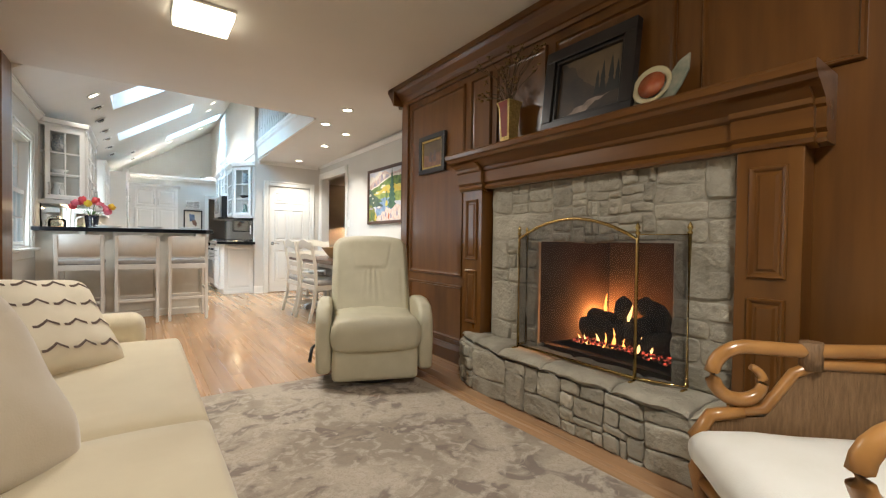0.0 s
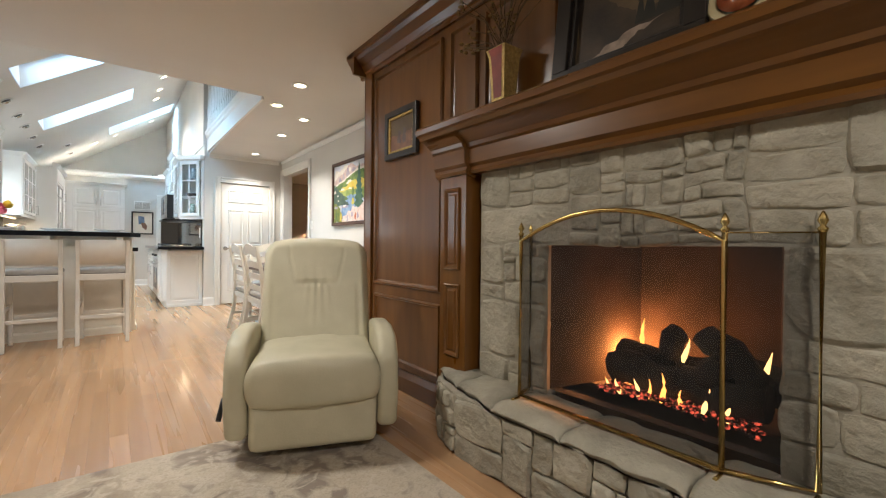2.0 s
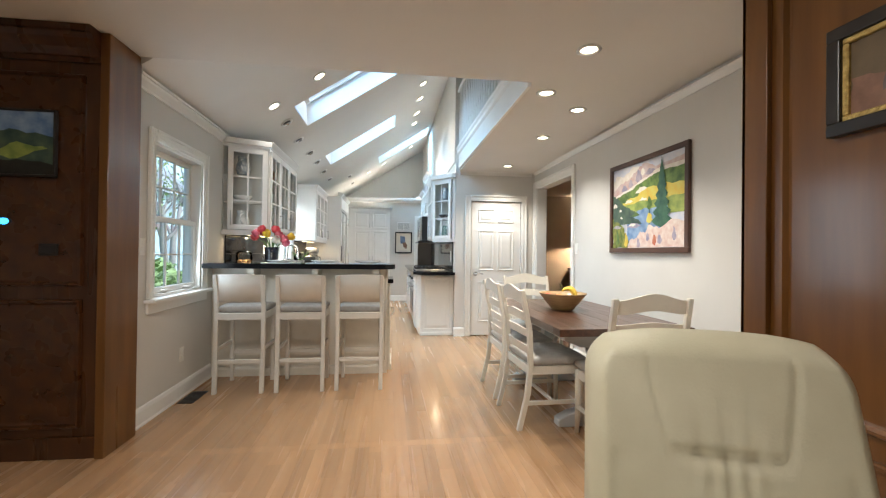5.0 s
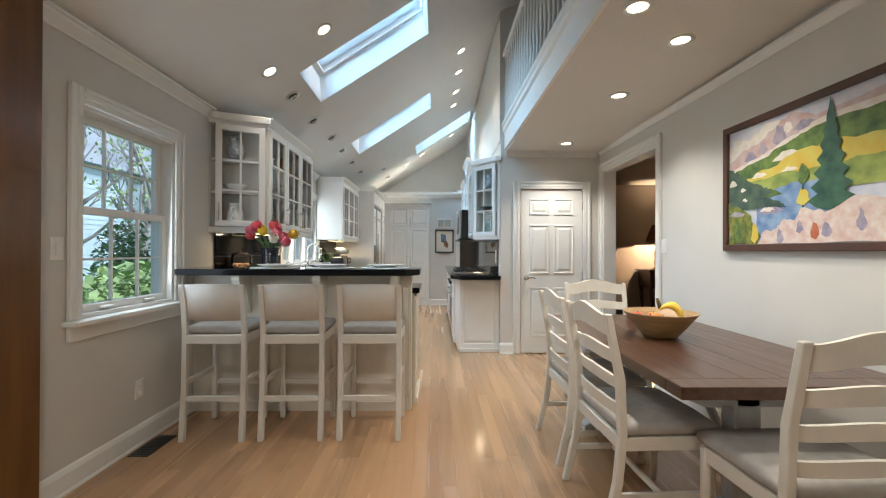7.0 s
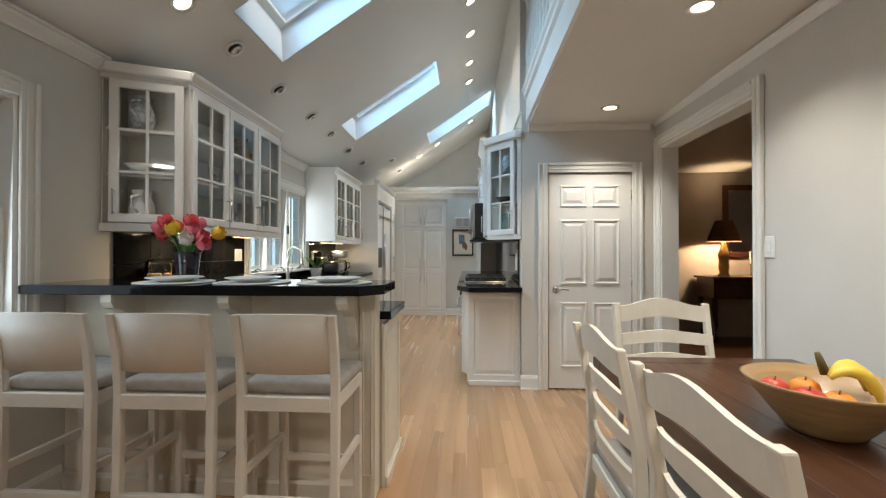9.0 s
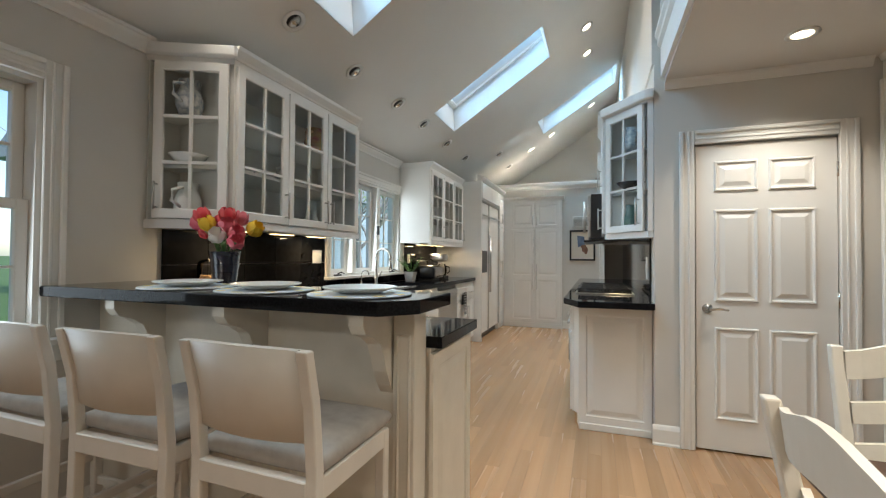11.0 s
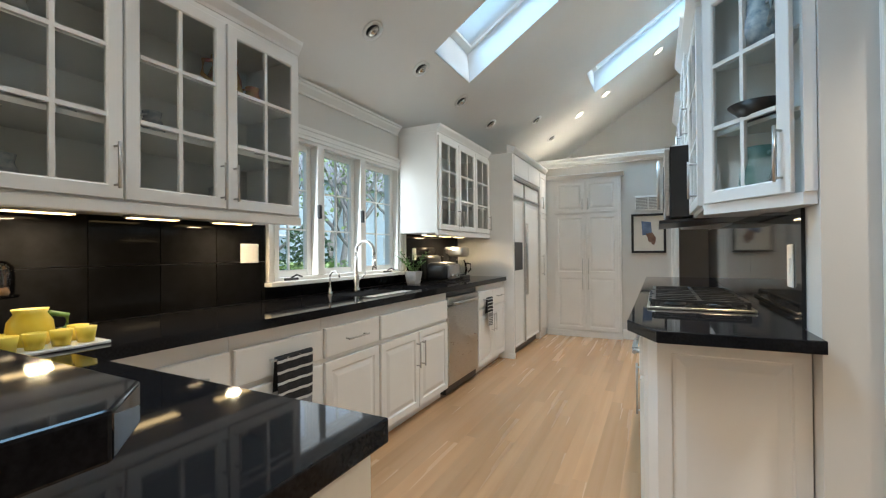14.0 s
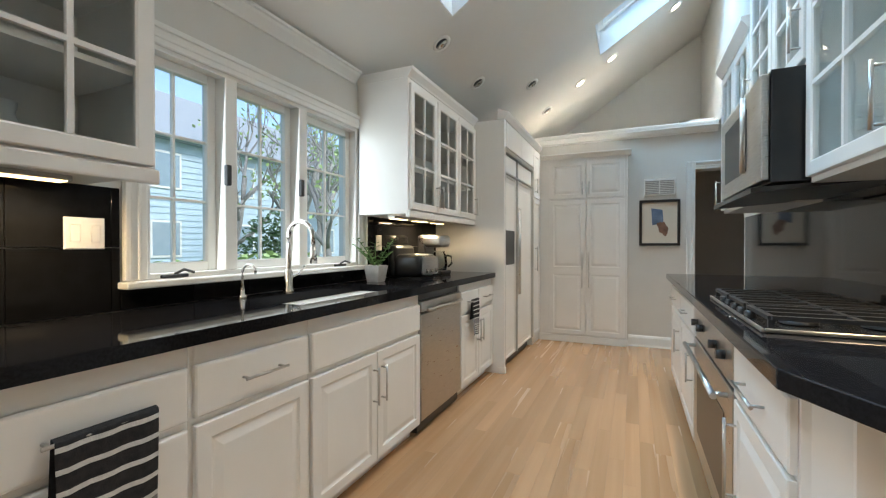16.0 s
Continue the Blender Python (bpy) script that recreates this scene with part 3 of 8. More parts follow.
for z in (0.25, 1.0, 1.8):
    part("hinge", tube([(0, z - 0.045, 0.012), (0, z + 0.045, 0.012)], 0.008, 8), CHROME, slab).location = (DW_ + 0.004, 0, 0)
casing(dr, facing((1.975, 8.469, 0), -90), 0.77, 2.02)

# cased opening in the dining wall
co = thing("cased_opening", "white moulded trim around a wide doorway", "door frame", (RX, 7.9, 0), kind="structure")
casing(co, facing((RX - 0.001, OPEN1, 0), 180), OPEN1 - OPEN0, OPENZ)
b = box(RX - 0.002, RX + 0.145, OPEN0, OPEN0 + 0.02, 0, OPENZ)
box(RX - 0.002, RX + 0.145, OPEN1 - 0.02, OPEN1, 0, OPENZ, bm=b)
box(RX - 0.002, RX + 0.145, OPEN0 + 0.02, OPEN1 - 0.02, OPENZ - 0.02, OPENZ, bm=b)
part("jamb", b, TRIM, co)
# end doorway
eo = thing("end_doorway", "white moulded trim around the kitchen end doorway", "door frame", (1.9, 13.1, 0), kind="structure")
casing(eo, facing((1.50, 13.119, 0), -90), 0.75, 2.08)

# baseboards and crown
bp_ = [(0, 0), (0.022, 0), (0.022, 0.012), (0.016, 0.02), (0.016, 0.105), (0.010, 0.125), (0.004, 0.135), (0, 0.135)]
b = bmesh.new()
sweep_y([(LX + d, z) for d, z in bp_], 5.33, 6.64, bm=b)
setting("baseboard_left", b, TRIM, "tall white moulded baseboard", "baseboard")
setting("baseboard_right", sweep_y([(RX - d, z) for d, z in bp_], 3.78, OPEN0 - 0.095), TRIM, "tall white moulded baseboard", "baseboard")
setting("baseboard_door", sweep_x([(8.469 - d, z) for d, z in bp_], KX - 0.015, 1.884), TRIM, "tall white moulded baseboard", "baseboard")
setting("baseboard_end", sweep_x([(13.119 - d, z) for d, z in bp_], 0.80, 1.408), TRIM, "tall white moulded baseboard", "baseboard")
cp = [(0, 0), (0.012, 0), (0.016, 0.015), (0.045, 0.05), (0.05, 0.065), (0.062, 0.07), (0.062, 0.085), (0, 0.085)]
cv = [(LX + d, 2.36 + z) for d, z in cp]
b = bmesh.new()
sweep_y(cv, 5.32, 6.88, bm=b)
sweep_y(cv, 8.42, 10.03, bm=b)
setting("crown_left", b, TRIM, "white crown moulding under the vault", "crown moulding")
b = bmesh.new()
prism([(RX - d, 2.435 + 0.085 - (0.085 - z)) for d, z in [(0, 0), (0.012, 0), (0.03, 0.04), (0.045, 0.05), (0, 0.05)]], 3.78, 8.46, "y", bm=b)
prism([(8.469 - d, 2.41 + z) for d, z in [(0, 0), (0.012, 0), (0.03, 0.04), (0.045, 0.053), (0, 0.053)]], 1.80, RX - 0.05, "x", bm=b)
setting("crown_dining", b, TRIM, "slim white crown moulding", "crown moulding")
b = sweep_x([(13.04 - d, 2.496 + z) for d, z in [(-0.08, 0), (-0.05, 0.0), (-0.045, 0.02), (-0.01, 0.055), (0, 0.06), (0, 0.078), (-0.08, 0.078)]], LX, KX - 0.02)
setting("ledge_moulding", b, TRIM, "white moulding below the ledge", "moulding")


def window(name, label, y0, y1, z0, z1):
    w = thing(name, label, "window", (LX, (y0 + y1) / 2, z0), kind="structure")
    m = facing((LX + 0.001, y0, z0), 0)
    casing(w, m, y1 - y0, z1 - z0)
    b = box(LX - 0.03, LX + 0.075, y0 - 0.11, y1 + 0.11, z0 - 0.03, z0 - 0.002, 0.006)
    part("window_sill", b, TRIM, w)
    if name == "window_1":
        part("apron", box(LX + 0.001, LX + 0.022, y0 - 0.09, y1 + 0.09, z0 - 0.11, z0 - 0.031, 0.005), TRIM, w)
    b = bmesh.new()
    for q in ((y0, y0 + 0.02, z0, z1), (y1 - 0.02, y1, z0, z1), (y0 + 0.02, y1 - 0.02, z1 - 0.02, z1), (y0 + 0.02, y1 - 0.02, z0, z0 + 0.02)):
        box(LX - 0.15, LX - 0.002, *q, bm=b)
    part("jamb", b, TRIM, w)
    return w


def sash(w, x, y0, y1, z0, z1, cols, rows, st=0.045):
    b = bmesh.new()
    for q in ((y0, y0 + st, z0, z1), (y1 - st, y1, z0, z1), (y0 + st, y1 - st, z0, z0 + st), (y0 + st, y1 - st, z1 - st, z1)):
        box(x - 0.02, x + 0.02, *q, 0.004, 1, bm=b)
    f = part("sash", b, TRIM, w)
    b = bmesh.new()
    for c in range(1, cols):
        y = y0 + st + (y1 - y0 - 2 * st) * c / cols
        box(x - 0.008, x + 0.010, y - 0.006, y + 0.006, z0 + st, z1 - st, bm=b)
    for r in range(1, rows):
        z = z0 + st + (z1 - z0 - 2 * st) * r / rows
        box(x - 0.007, x + 0.011, y0 + st, y1 - st, z - 0.006, z + 0.006, bm=b)
    part("muntins", b, TRIM, f)
    for c in range(cols):
        for r in range(rows):
            a0, a1 = y0 + st + (y1 - y0 - 2 * st) * c / cols, y0 + st + (y1 - y0 - 2 * st) * (c + 1) / cols
            c0, c1 = z0 + st + (z1 - z0 - 2 * st) * r / rows, z0 + st + (z1 - z0 - 2 * st) * (r + 1) / rows
            b = bmesh.new()
            b.faces.new([b.verts.new((x - 0.002, p, q)) for p, q in ((a0, c0), (a1, c0), (a1, c1), (a0, c1))])
            part("pane", b, GLASS, f).visible_shadow = False
    return f


w1 = window("window_1", "white double-hung window with muntins and moulded casing", *W1)
sash(w1, LX - 0.06, W1[0] + 0.02, W1[1] - 0.02, W1[2] + 0.02, 1.50, 3, 2)
sash(w1, LX - 0.105, W1[0] + 0.02, W1[1] - 0.02, 1.46, W1[3] - 0.02, 3, 2)
for y in (5.82, 6.19):
    part("sash_lift", box(LX - 0.04, LX - 0.01, y - 0.04, y + 0.04, W1[2] + 0.035, W1[2] + 0.047, 0.004), TRIM, w1)
w2 = window("window_2", "white triple casement window above the sink", *W2)
for y0, y1 in ((8.56, 8.965), (9.035, 9.465), (9.535, 10.04)):
    sash(w2, LX - 0.075, y0, y1, W2[2] + 0.02, W2[3] - 0.02, 2, 3)
for y in (9.0, 9.5):
    part("mullion", box(LX - 0.13, LX + 0.012, y - 0.034, y + 0.034, W2[2] + 0.02, W2[3] - 0.021, 0.006), TRIM, w2)
    part("sash_lock", box(LX + 0.012, LX + 0.04, y - 0.045, y - 0.02, 1.50, 1.60, 0.006), IRON, w2)
for y in (8.72, 9.86):
    b = box(LX - 0.03, LX + 0.01, y - 0.06, y + 0.06, W2[2], W2[2] + 0.015, 0.005)
    tube([(LX - 0.01, y, W2[2] + 0.012), (LX + 0.02, y + 0.03, W2[2] + 0.035), (LX + 0.03, y + 0.07, W2[2] + 0.02)], 0.006, 8, bm=b)
    part("crank", b, IRON, w2)

# ---- kitchen: sink run ----
CT = 0.955      # counter top
FX = -0.378    # face of the base cabinets
UX = -0.55     # face of the wall cabinets


def base_unit(y0, y1, label, layout):
    c = thing("base_cabinet", label, "cabinet", ((LX + FX) / 2, (y0 + y1) / 2, 0), group="sink run cabinets")
    b = box(LX + 0.004, FX, y0 + 0.001, y1 - 0.001, 0.10, CT - 0.046)
    box(LX + 0.004, FX - 0.06, y0 + 0.001, y1 - 0.001, 0.0, 0.10, bm=b)
    part("body", b, CABINET, c)
    for kind, a0, a1, z0, z1, h in layout:
        cab_door(c, facing((FX + 0.001, a0, z0), 0), a1 - a0, z1 - z0, h, kind, hl=0.19)
    return c


base_unit(7.10, 7.82, "white base cabinet with one drawer above a door", [("drawer", 7.30, 7.81, 0.68, 0.84, (0.30, 0.08)), ("door", 7.30, 7.81, 0.09, 0.655, (0.46, 0.46))])
base_unit(7.82, 8.37, "white cabinet with three raised drawers and a hanging towel", [("drawer", 7.835, 8.36, 0.68, 0.84, (0.26, 0.08)), ("drawer", 7.835, 8.36, 0.41, 0.655, (0.26, 0.12)), ("drawer", 7.835, 8.36, 0.09, 0.385, (0.26, 0.15))])
base_unit(8.37, 8.89, "white base cabinet with one drawer above a door", [("drawer", 8.385, 8.875, 0.68, 0.84, (0.25, 0.08)), ("door", 8.385, 8.875, 0.09, 0.655, None)])
base_unit(8.89, 9.88, "white sink cabinet with two raised-panel doors", [("drawer", 8.90, 9.87, 0.68, 0.84, None), ("door", 8.90, 9.383, 0.09, 0.655, (0.45, 0.40)), ("door", 9.39, 9.87, 0.09, 0.655, (0.035, 0.40))])
base_unit(10.56, 11.38, "white base cabinet with two drawers and two doors", [("drawer", 10.575, 10.965, 0.68, 0.84, (0.2, 0.08)), ("drawer", 10.975, 11.37, 0.68, 0.84, (0.2, 0.08)), ("door", 10.575, 10.965, 0.09, 0.655, (0.36, 0.40)), ("door", 10.975, 11.37, 0.09, 0.655, (0.035, 0.40))])
dw = thing("dishwasher", "built-in stainless steel dishwasher with a pocket handle", "dishwasher", (-0.6, 10.2, 0))
part("body", box(LX + 0.01, FX - 0.01, 9.884, 10.556, 0.02, CT - 0.05), BLACK, dw)
part("front", box(FX - 0.01, FX + 0.022, 9.888, 10.552, 0.10, 0.775, 0.006), STEEL, dw)
part("control_panel", box(FX - 0.01, FX + 0.024, 9.888, 10.552, 0.79, 0.855, 0.004), STEEL, dw)
part("handle", tube([(FX + 0.045, 9.93, 0.80), (FX + 0.055, 10.05, 0.80), (FX + 0.058, 10.22, 0.80), (FX + 0.055, 10.39, 0.80), (FX + 0.045, 10.51, 0.80)], 0.011, 10), STEEL, dw)
part("kick_plate", box(FX - 0.05, FX - 0.03, 9.89, 10.55, 0.02, 0.098), BLACK, dw)

# worktop with a cut-out for the sink
ct = thing("worktop", "polished black granite worktop along the window wall", "worktop", (-0.6, 9.2, CT))
b = bmesh.new()
SK = (-0.80, -0.44, 8.92, 9.86)
for q in ((LX + 0.003, -0.335, 6.768, SK[2]), (LX + 0.003, -0.335, SK[3], 11.378), (LX + 0.003, SK[0], SK[2], SK[3]), (SK[1], -0.335, SK[2], SK[3])):
    box(q[0], q[1], q[2], q[3], CT - 0.045, CT, bm=b)
bmesh.ops.remove_doubles(b, verts=b.verts[:], dist=1e-5)
part("slab", b, GRANITE, ct)
sk = thing("sink", "double-bowl stainless steel undermount sink", "sink", (-0.62, 9.39, CT - 0.2))
for y0, y1 in ((8.925, 9.385), (9.405, 9.855)):
    b = bmesh.new()
    r0 = [b.verts.new(v) for v in ((SK[0], y0, CT - 0.046), (SK[1], y0, CT - 0.046), (SK[1], y1, CT - 0.046), (SK[0], y1, CT - 0.046))]
    r1 = [b.verts.new((v.co.x * 0.95 - 0.031, (v.co.y - (y0 + y1) / 2) * 0.93 + (y0 + y1) / 2, CT - 0.20)) for v in r0]
    for k in range(4):
        b.faces.new((r0[k], r0[(k + 1) % 4], r1[(k + 1) % 4], r1[k]))
    b.faces.new(r1)
    bmesh.ops.bevel(b, geom=[e for e in b.edges if not e.is_boundary], offset=0.025, segments=3, affect="EDGES")
    part("bowl", b, STEEL, sk, smooth=True)
fa = thing("kitchen_faucet", "tall brushed nickel gooseneck kitchen faucet", "faucet", (-0.86, 9.28, CT))
arc = [(-0.86 + 0.0, 9.28, CT + 0.03)] + [(-0.86, 9.28, CT + z) for z in (0.1, 0.2, 0.26)] + [(-0.86 + 0.085 - 0.085 * math.cos(a), 9.28, CT + 0.30 + 0.085 * math.sin(a)) for a in np.linspace(0, math.pi, 9)] + [(-0.69, 9.28, CT + 0.25)]
part("spout", tube(arc, 0.0125, 12), CHROME, fa)
part("spray_head", tube([(-0.69, 9.28, CT + 0.26), (-0.688, 9.28, CT + 0.20), (-0.686, 9.28, CT + 0.16)], [0.015, 0.018, 0.020], 12), CHROME, fa)
part("base", lathe([(0.03, 0), (0.03, 0.01), (0.022, 0.03), (0.022, 0.11), (0.014, 0.13)], 16, (-0.86, 9.28, CT)), CHROME, fa)
part("lever", tube([(-0.86, 9.305, CT + 0.08), (-0.85, 9.35, CT + 0.10), (-0.84, 9.38, CT + 0.14)], [0.008, 0.007, 0.006], 8), CHROME, fa)
fs = thing("filter_faucet", "small brushed nickel filtered-water faucet", "faucet", (-0.86, 8.98, CT))
arc = [(-0.86, 8.98, CT), (-0.86, 8.98, CT + 0.07), (-0.86, 8.98, CT + 0.11)] + [(-0.86 + 0.045 - 0.045 * math.cos(a), 8.98, CT + 0.12 + 0.045 * math.sin(a)) for a in np.linspace(0.2, math.pi, 7)]
part("spout", tube(arc, 0.0065, 10), CHROME, fs)
part("base", lathe([(0.02, 0), (0.02, 0.012), (0.012, 0.02), (0.011, 0.05)], 14, (-0.86, 8.98, CT)), CHROME, fs)

# wall cabinets
US = 1.46


def upper_body(y0, y1, label, doors, diag=False, z1=2.36):
    u = thing("wall_cabinet", label, "cabinet", (LX + 0.17, (y0 + y1) / 2, 1.42), group="glazed wall cabinets")
    b = bmesh.new()
    box(LX + 0.003, LX + 0.015, y0, y1, 1.43, z1, bm=b)
    part("back", b, CABIN, u)
    part("bottom_panel", box(LX + 0.015, UX, y0, y1, 1.43, 1.46), CABINET, u)
    part("top_panel", box(LX + 0.015, UX, y0, y1, z1 - 0.03, z1), CABINET, u)
    part("side_panel", box(LX + 0.015, UX, y1 - 0.02, y1, 1.46, z1 - 0.03), CABINET, u)
    part("side_panel", box(LX + 0.015, UX, y0, y0 + 0.02, 1.46, z1 - 0.03), CABINET, u)
    for a0, a1, hs in doors[1:]:
        part("stile", box(UX - 0.02, UX, a0 - 0.022, a0 + 0.012, 1.46, z1 - 0.03), CABINET, u)
    for z in (1.74, 2.02):
        part("shelf", box(LX + 0.015, UX - 0.03, y0 + 0.02, y1 - 0.02, z, z + 0.018), CABIN, u)
    for a0, a1, hs in doors:
        glass_door(u, facing((UX + 0.001, a0, US), 0), a1 - a0, 2.325 - US, handle=((a1 - a0 - 0.028) if hs else 0.028, 0.12))
    part("light_rail", box(UX - 0.02, UX + 0.014, y0, y1 + 0.008, 1.405, 1.452, 0.006), CABINET, u)
    cr = [(LX + 0.004, 2.361), (UX + 0.004, 2.361), (UX + 0.010, 2.375), (UX + 0.035, 2.41), (UX + 0.04, 2.43), (LX + 0.004, 2.43)]
    part("cornice", sweep_y(cr, y0 - 0.004, y1 + 0.004), CABINET, u)
    return u


ua = upper_body(7.07, 8.385, "white wall cabinet with three glazed doors", [(7.085, 7.50, 1), (7.51, 7.925, 1), (7.935, 8.37, 0)])
ub = upper_body(10.06, 11.38, "white wall cabinet with three narrow glazed doors", [(10.075, 10.50, 1), (10.51, 10.935, 0), (10.945, 11.365, 1)])
# angled end cabinet
ue = thing("corner_wall_cabinet", "white angled wall cabinet with one glazed door and crockery", "cabinet", (-0.8, 6.98, 1.42), group="glazed wall cabinets")
A0, A1 = Vector((LX + 0.03, 6.875, 0)), Vector((UX, 7.066, 0))
wd = (A1 - A0).length
ang = math.degrees(math.atan2(A1.y - A0.y, A1.x - A0.x)) - 90
mm = facing((A0.x, A0.y, US), ang)
glass_door(ue, mm @ Matrix.Translation((0.022, 0, 0.002)), wd - 0.044, 2.325 - US, handle=(0.028, 0.12), hl=0.15)
pl = [(LX + 0.003, 6.865), (A0.x, A0.y), (A1.x, A1.y), (LX + 0.003, 7.066)]
part("bottom_panel", prism(pl, 1.405, 1.455), CABINET, ue)
part("top_panel", prism(pl, 2.33, 2.36), CABINET, ue)
b = box(LX + 0.003, LX + 0.012, 6.88, 7.066, 1.456, 2.33)
part("back", b, CABIN, ue)
b = prism([(LX + 0.003, 6.85), (A0.x + 0.02, A0.y - 0.03), (A1.x + 0.03, A1.y - 0.03), (A1.x + 0.03, 7.066), (LX + 0.003, 7.066)], 2.361, 2.42, bevel=0.008)
part("cornice", b, CABINET, ue)
for z in (1.74, 2.02):
    part("shelf", prism([(LX + 0.012, 6.90), (A0.x + 0.01, A0.y + 0.02), (A1.x - 0.02, A1.y - 0.0), (LX + 0.012, 7.06)], z, z + 0.018), CABIN, ue)

# splashbacks of large gloss tiles
for nm, y0, y1, z0, z1 in (("splashback_left", 6.97, 8.50, CT + 0.001, 1.43), ("splashback_sill", 8.50, 10.17, CT + 0.001, W2[2] - 0.031), ("splashback_right", 10.17, 11.37, CT + 0.001, 1.43)):
    sp = thing(nm, "black gloss tile splashback", "splashback", (LX, (y0 + y1) / 2, z0), kind="structure")
    zs = [z0, z0 + 0.245, z1] if z1 - z0 > 0.3 else [z0, z1]
    y = y0
    while y < y1 - 0.01:
        ye = min(y + 0.30, y1)
        for za, zb in zip(zs, zs[1:]):
            part("tile", box(LX + 0.001, LX + 0.012, y + 0.001, ye - 0.001, za + 0.001, zb - 0.001, 0.0015, 1), BLACKTILE, sp)
        y = ye

# under-cabinet lamps
for nm, ys in (("under_cabinet_lamp", (7.35, 7.75, 8.15)), ("under_cabinet_lamp", (10.35, 10.7, 11.05))):
    for y in ys:
        ul = thing("under_cabinet_lamp", "slim lit under-cabinet lamp", "lamp", (LX + 0.2, y, 1.42), group="under-cabinet lamps")
        part("housing", box(-0.82, -0.76, y - 0.11, y + 0.11, 1.413, 1.4295), STEEL, ul)
        part("diffuser", box(-0.815, -0.765, y - 0.10, y + 0.10, 1.409, 1.4129), CANON, ul)
for y in (7.35, 8.15):
    lamp_area("under_cabinet_light", pose(-0.79, y, 1.404), 0.04, 0.07, 2.2, (1.0, 0.76, 0.46))
lamp_area("under_cabinet_light_far", pose(-0.79, 10.7, 1.404), 0.05, 0.18, 4, (1.0, 0.76, 0.46))

# ---- kitchen: fridge, tall units, pantry ----
TF = -0.262
fr = thing("refrigerator", "built-in refrigerator with white panels and steel trim", "refrigerator", (-0.6, 12.0, 0))
part("body", box(LX + 0.01, TF - 0.03, 11.425, 12.64, 0.09, 2.13), CABINET, fr)
part("kick_plate", box(LX + 0.1, TF - 0.06, 11.43, 12.64, 0.0, 0.09), BLACK, fr)
fd = part("freezer_door", stepped(0.46, 1.80, [(0, 0), (0, 0.02), (0.02, 0.02), (0.022, 0.012), (0.07, 0.012), (0.09, 0.019)]), CABINET, fr, at=facing((TF - 0.03, 11.44, 0.10), 0))
part("fridge_door", stepped(0.72, 1.80, [(0, 0), (0, 0.02), (0.02, 0.02), (0.022, 0.012), (0.07, 0.012), (0.09, 0.019)]), CABINET, fr, at=facing((TF - 0.03, 11.91, 0.10), 0))
for y in (11.428, 11.895, 12.628):
    part("steel_strip", box(TF - 0.03, TF + 0.012, y, y + 0.014, 0.10, 2.12, 0.003, 1), STEEL, fr)
for z in (1.90, 2.105):
    part("steel_trim", box(TF - 0.03, TF + 0.010, 11.442, 12.628, z, z + 0.016), STEEL, fr)
part("grille", stepped(1.18, 0.17, DRAWER), CABINET, fr, at=facing((TF - 0.03, 11.445, 1.925), 0))
part("handle", tube([(TF + 0.03, 11.885, 0.7), (TF + 0.03, 11.885, 1.6)], 0.010, 8), STEEL, fr)
part("handle", tube([(TF + 0.03, 11.93, 0.7), (TF + 0.03, 11.93, 1.6)], 0.010, 8), STEEL, fr)
part("water_dispenser", box(TF - 0.012, TF - 0.003, 11.50, 11.82, 1.02, 1.36, 0.004), BLACK, fr, "black ice and water dispenser")
tp = thing("tall_end_panel", "white tall panel at the refrigerator's side", "panel", (-0.6, 11.4, 0))
part("panel", box(LX + 0.004, TF + 0.015, 11.382, 11.420, 0.0, 2.40, 0.004, 1), CABINET, tp)
part("foot", box(TF - 0.05, TF + 0.022, 11.378, 11.424, 0.0, 0.06, 0.006), CABINET, tp)
oc = thing("over_fridge_cabinet", "white cabinet above the refrigerator", "cabinet", (-0.6, 12.0, 2.14))
part("body", box(LX + 0.01, TF, 11.425, 12.64, 2.135, 2.40), CABINET, oc)
cab_door(oc, facing((TF + 0.001, 11.44, 2.15), 0), 0.59, 0.235, name="drawer")
cab_door(oc, facing((TF + 0.001, 12.035, 2.15), 0), 0.59, 0.235, name="drawer")
part("cornice", sweep_y([(TF - 0.05, 2.401), (TF + 0.02, 2.401), (TF + 0.05, 2.44), (TF + 0.055, 2.46), (TF - 0.05, 2.50)], 11.37, 13.0), CABINET, oc)
tc = thing("tall_cabinet", "white tall pantry cabinet beside the refrigerator", "cabinet", (-0.6, 12.8, 0))
part("body", box(LX + 0.01, TF, 12.645, 13.11, 0.0, 2.40), CABINET, tc)
cab_door(tc, facing((TF + 0.001, 12.66, 0.10), 0), 0.36, 1.68, (0.04, 0.95), hl=0.3)
cab_door(tc, facing((TF + 0.001, 12.66, 1.80), 0), 0.36, 0.56, (0.04, 0.14))
pn = thing("pantry_cabinet", "tall white pantry with four raised-panel doors", "cabinet", (0.3, 13.06, 0))
part("body", box(-0.25, 0.79, 13.03, 13.118, 0.0, 2.30, 0.003, 1), CABINET, pn)
for x0, hx in ((-0.12, 0.40), (0.325, 0.035)):
    cab_door(pn, facing((x0, 13.029, 1.80), -90), 0.435, 0.46, (hx, 0.12), hl=0.16)
    d = cab_door(pn, facing((x0, 13.029, 0.10), -90), 0.435, 0.80, (hx, 0.70), hl=0.22)
    cab_door(pn, facing((x0, 13.029, 0.895), -90), 0.435, 0.88, (hx, 0.13), hl=0.22)
part("cornice", sweep_x([(13.118, 2.30), (13.02, 2.30), (13.0, 2.33), (12.975, 2.345), (12.975, 2.36), (13.118, 2.36)], -0.25, 0.83), CABINET, pn)
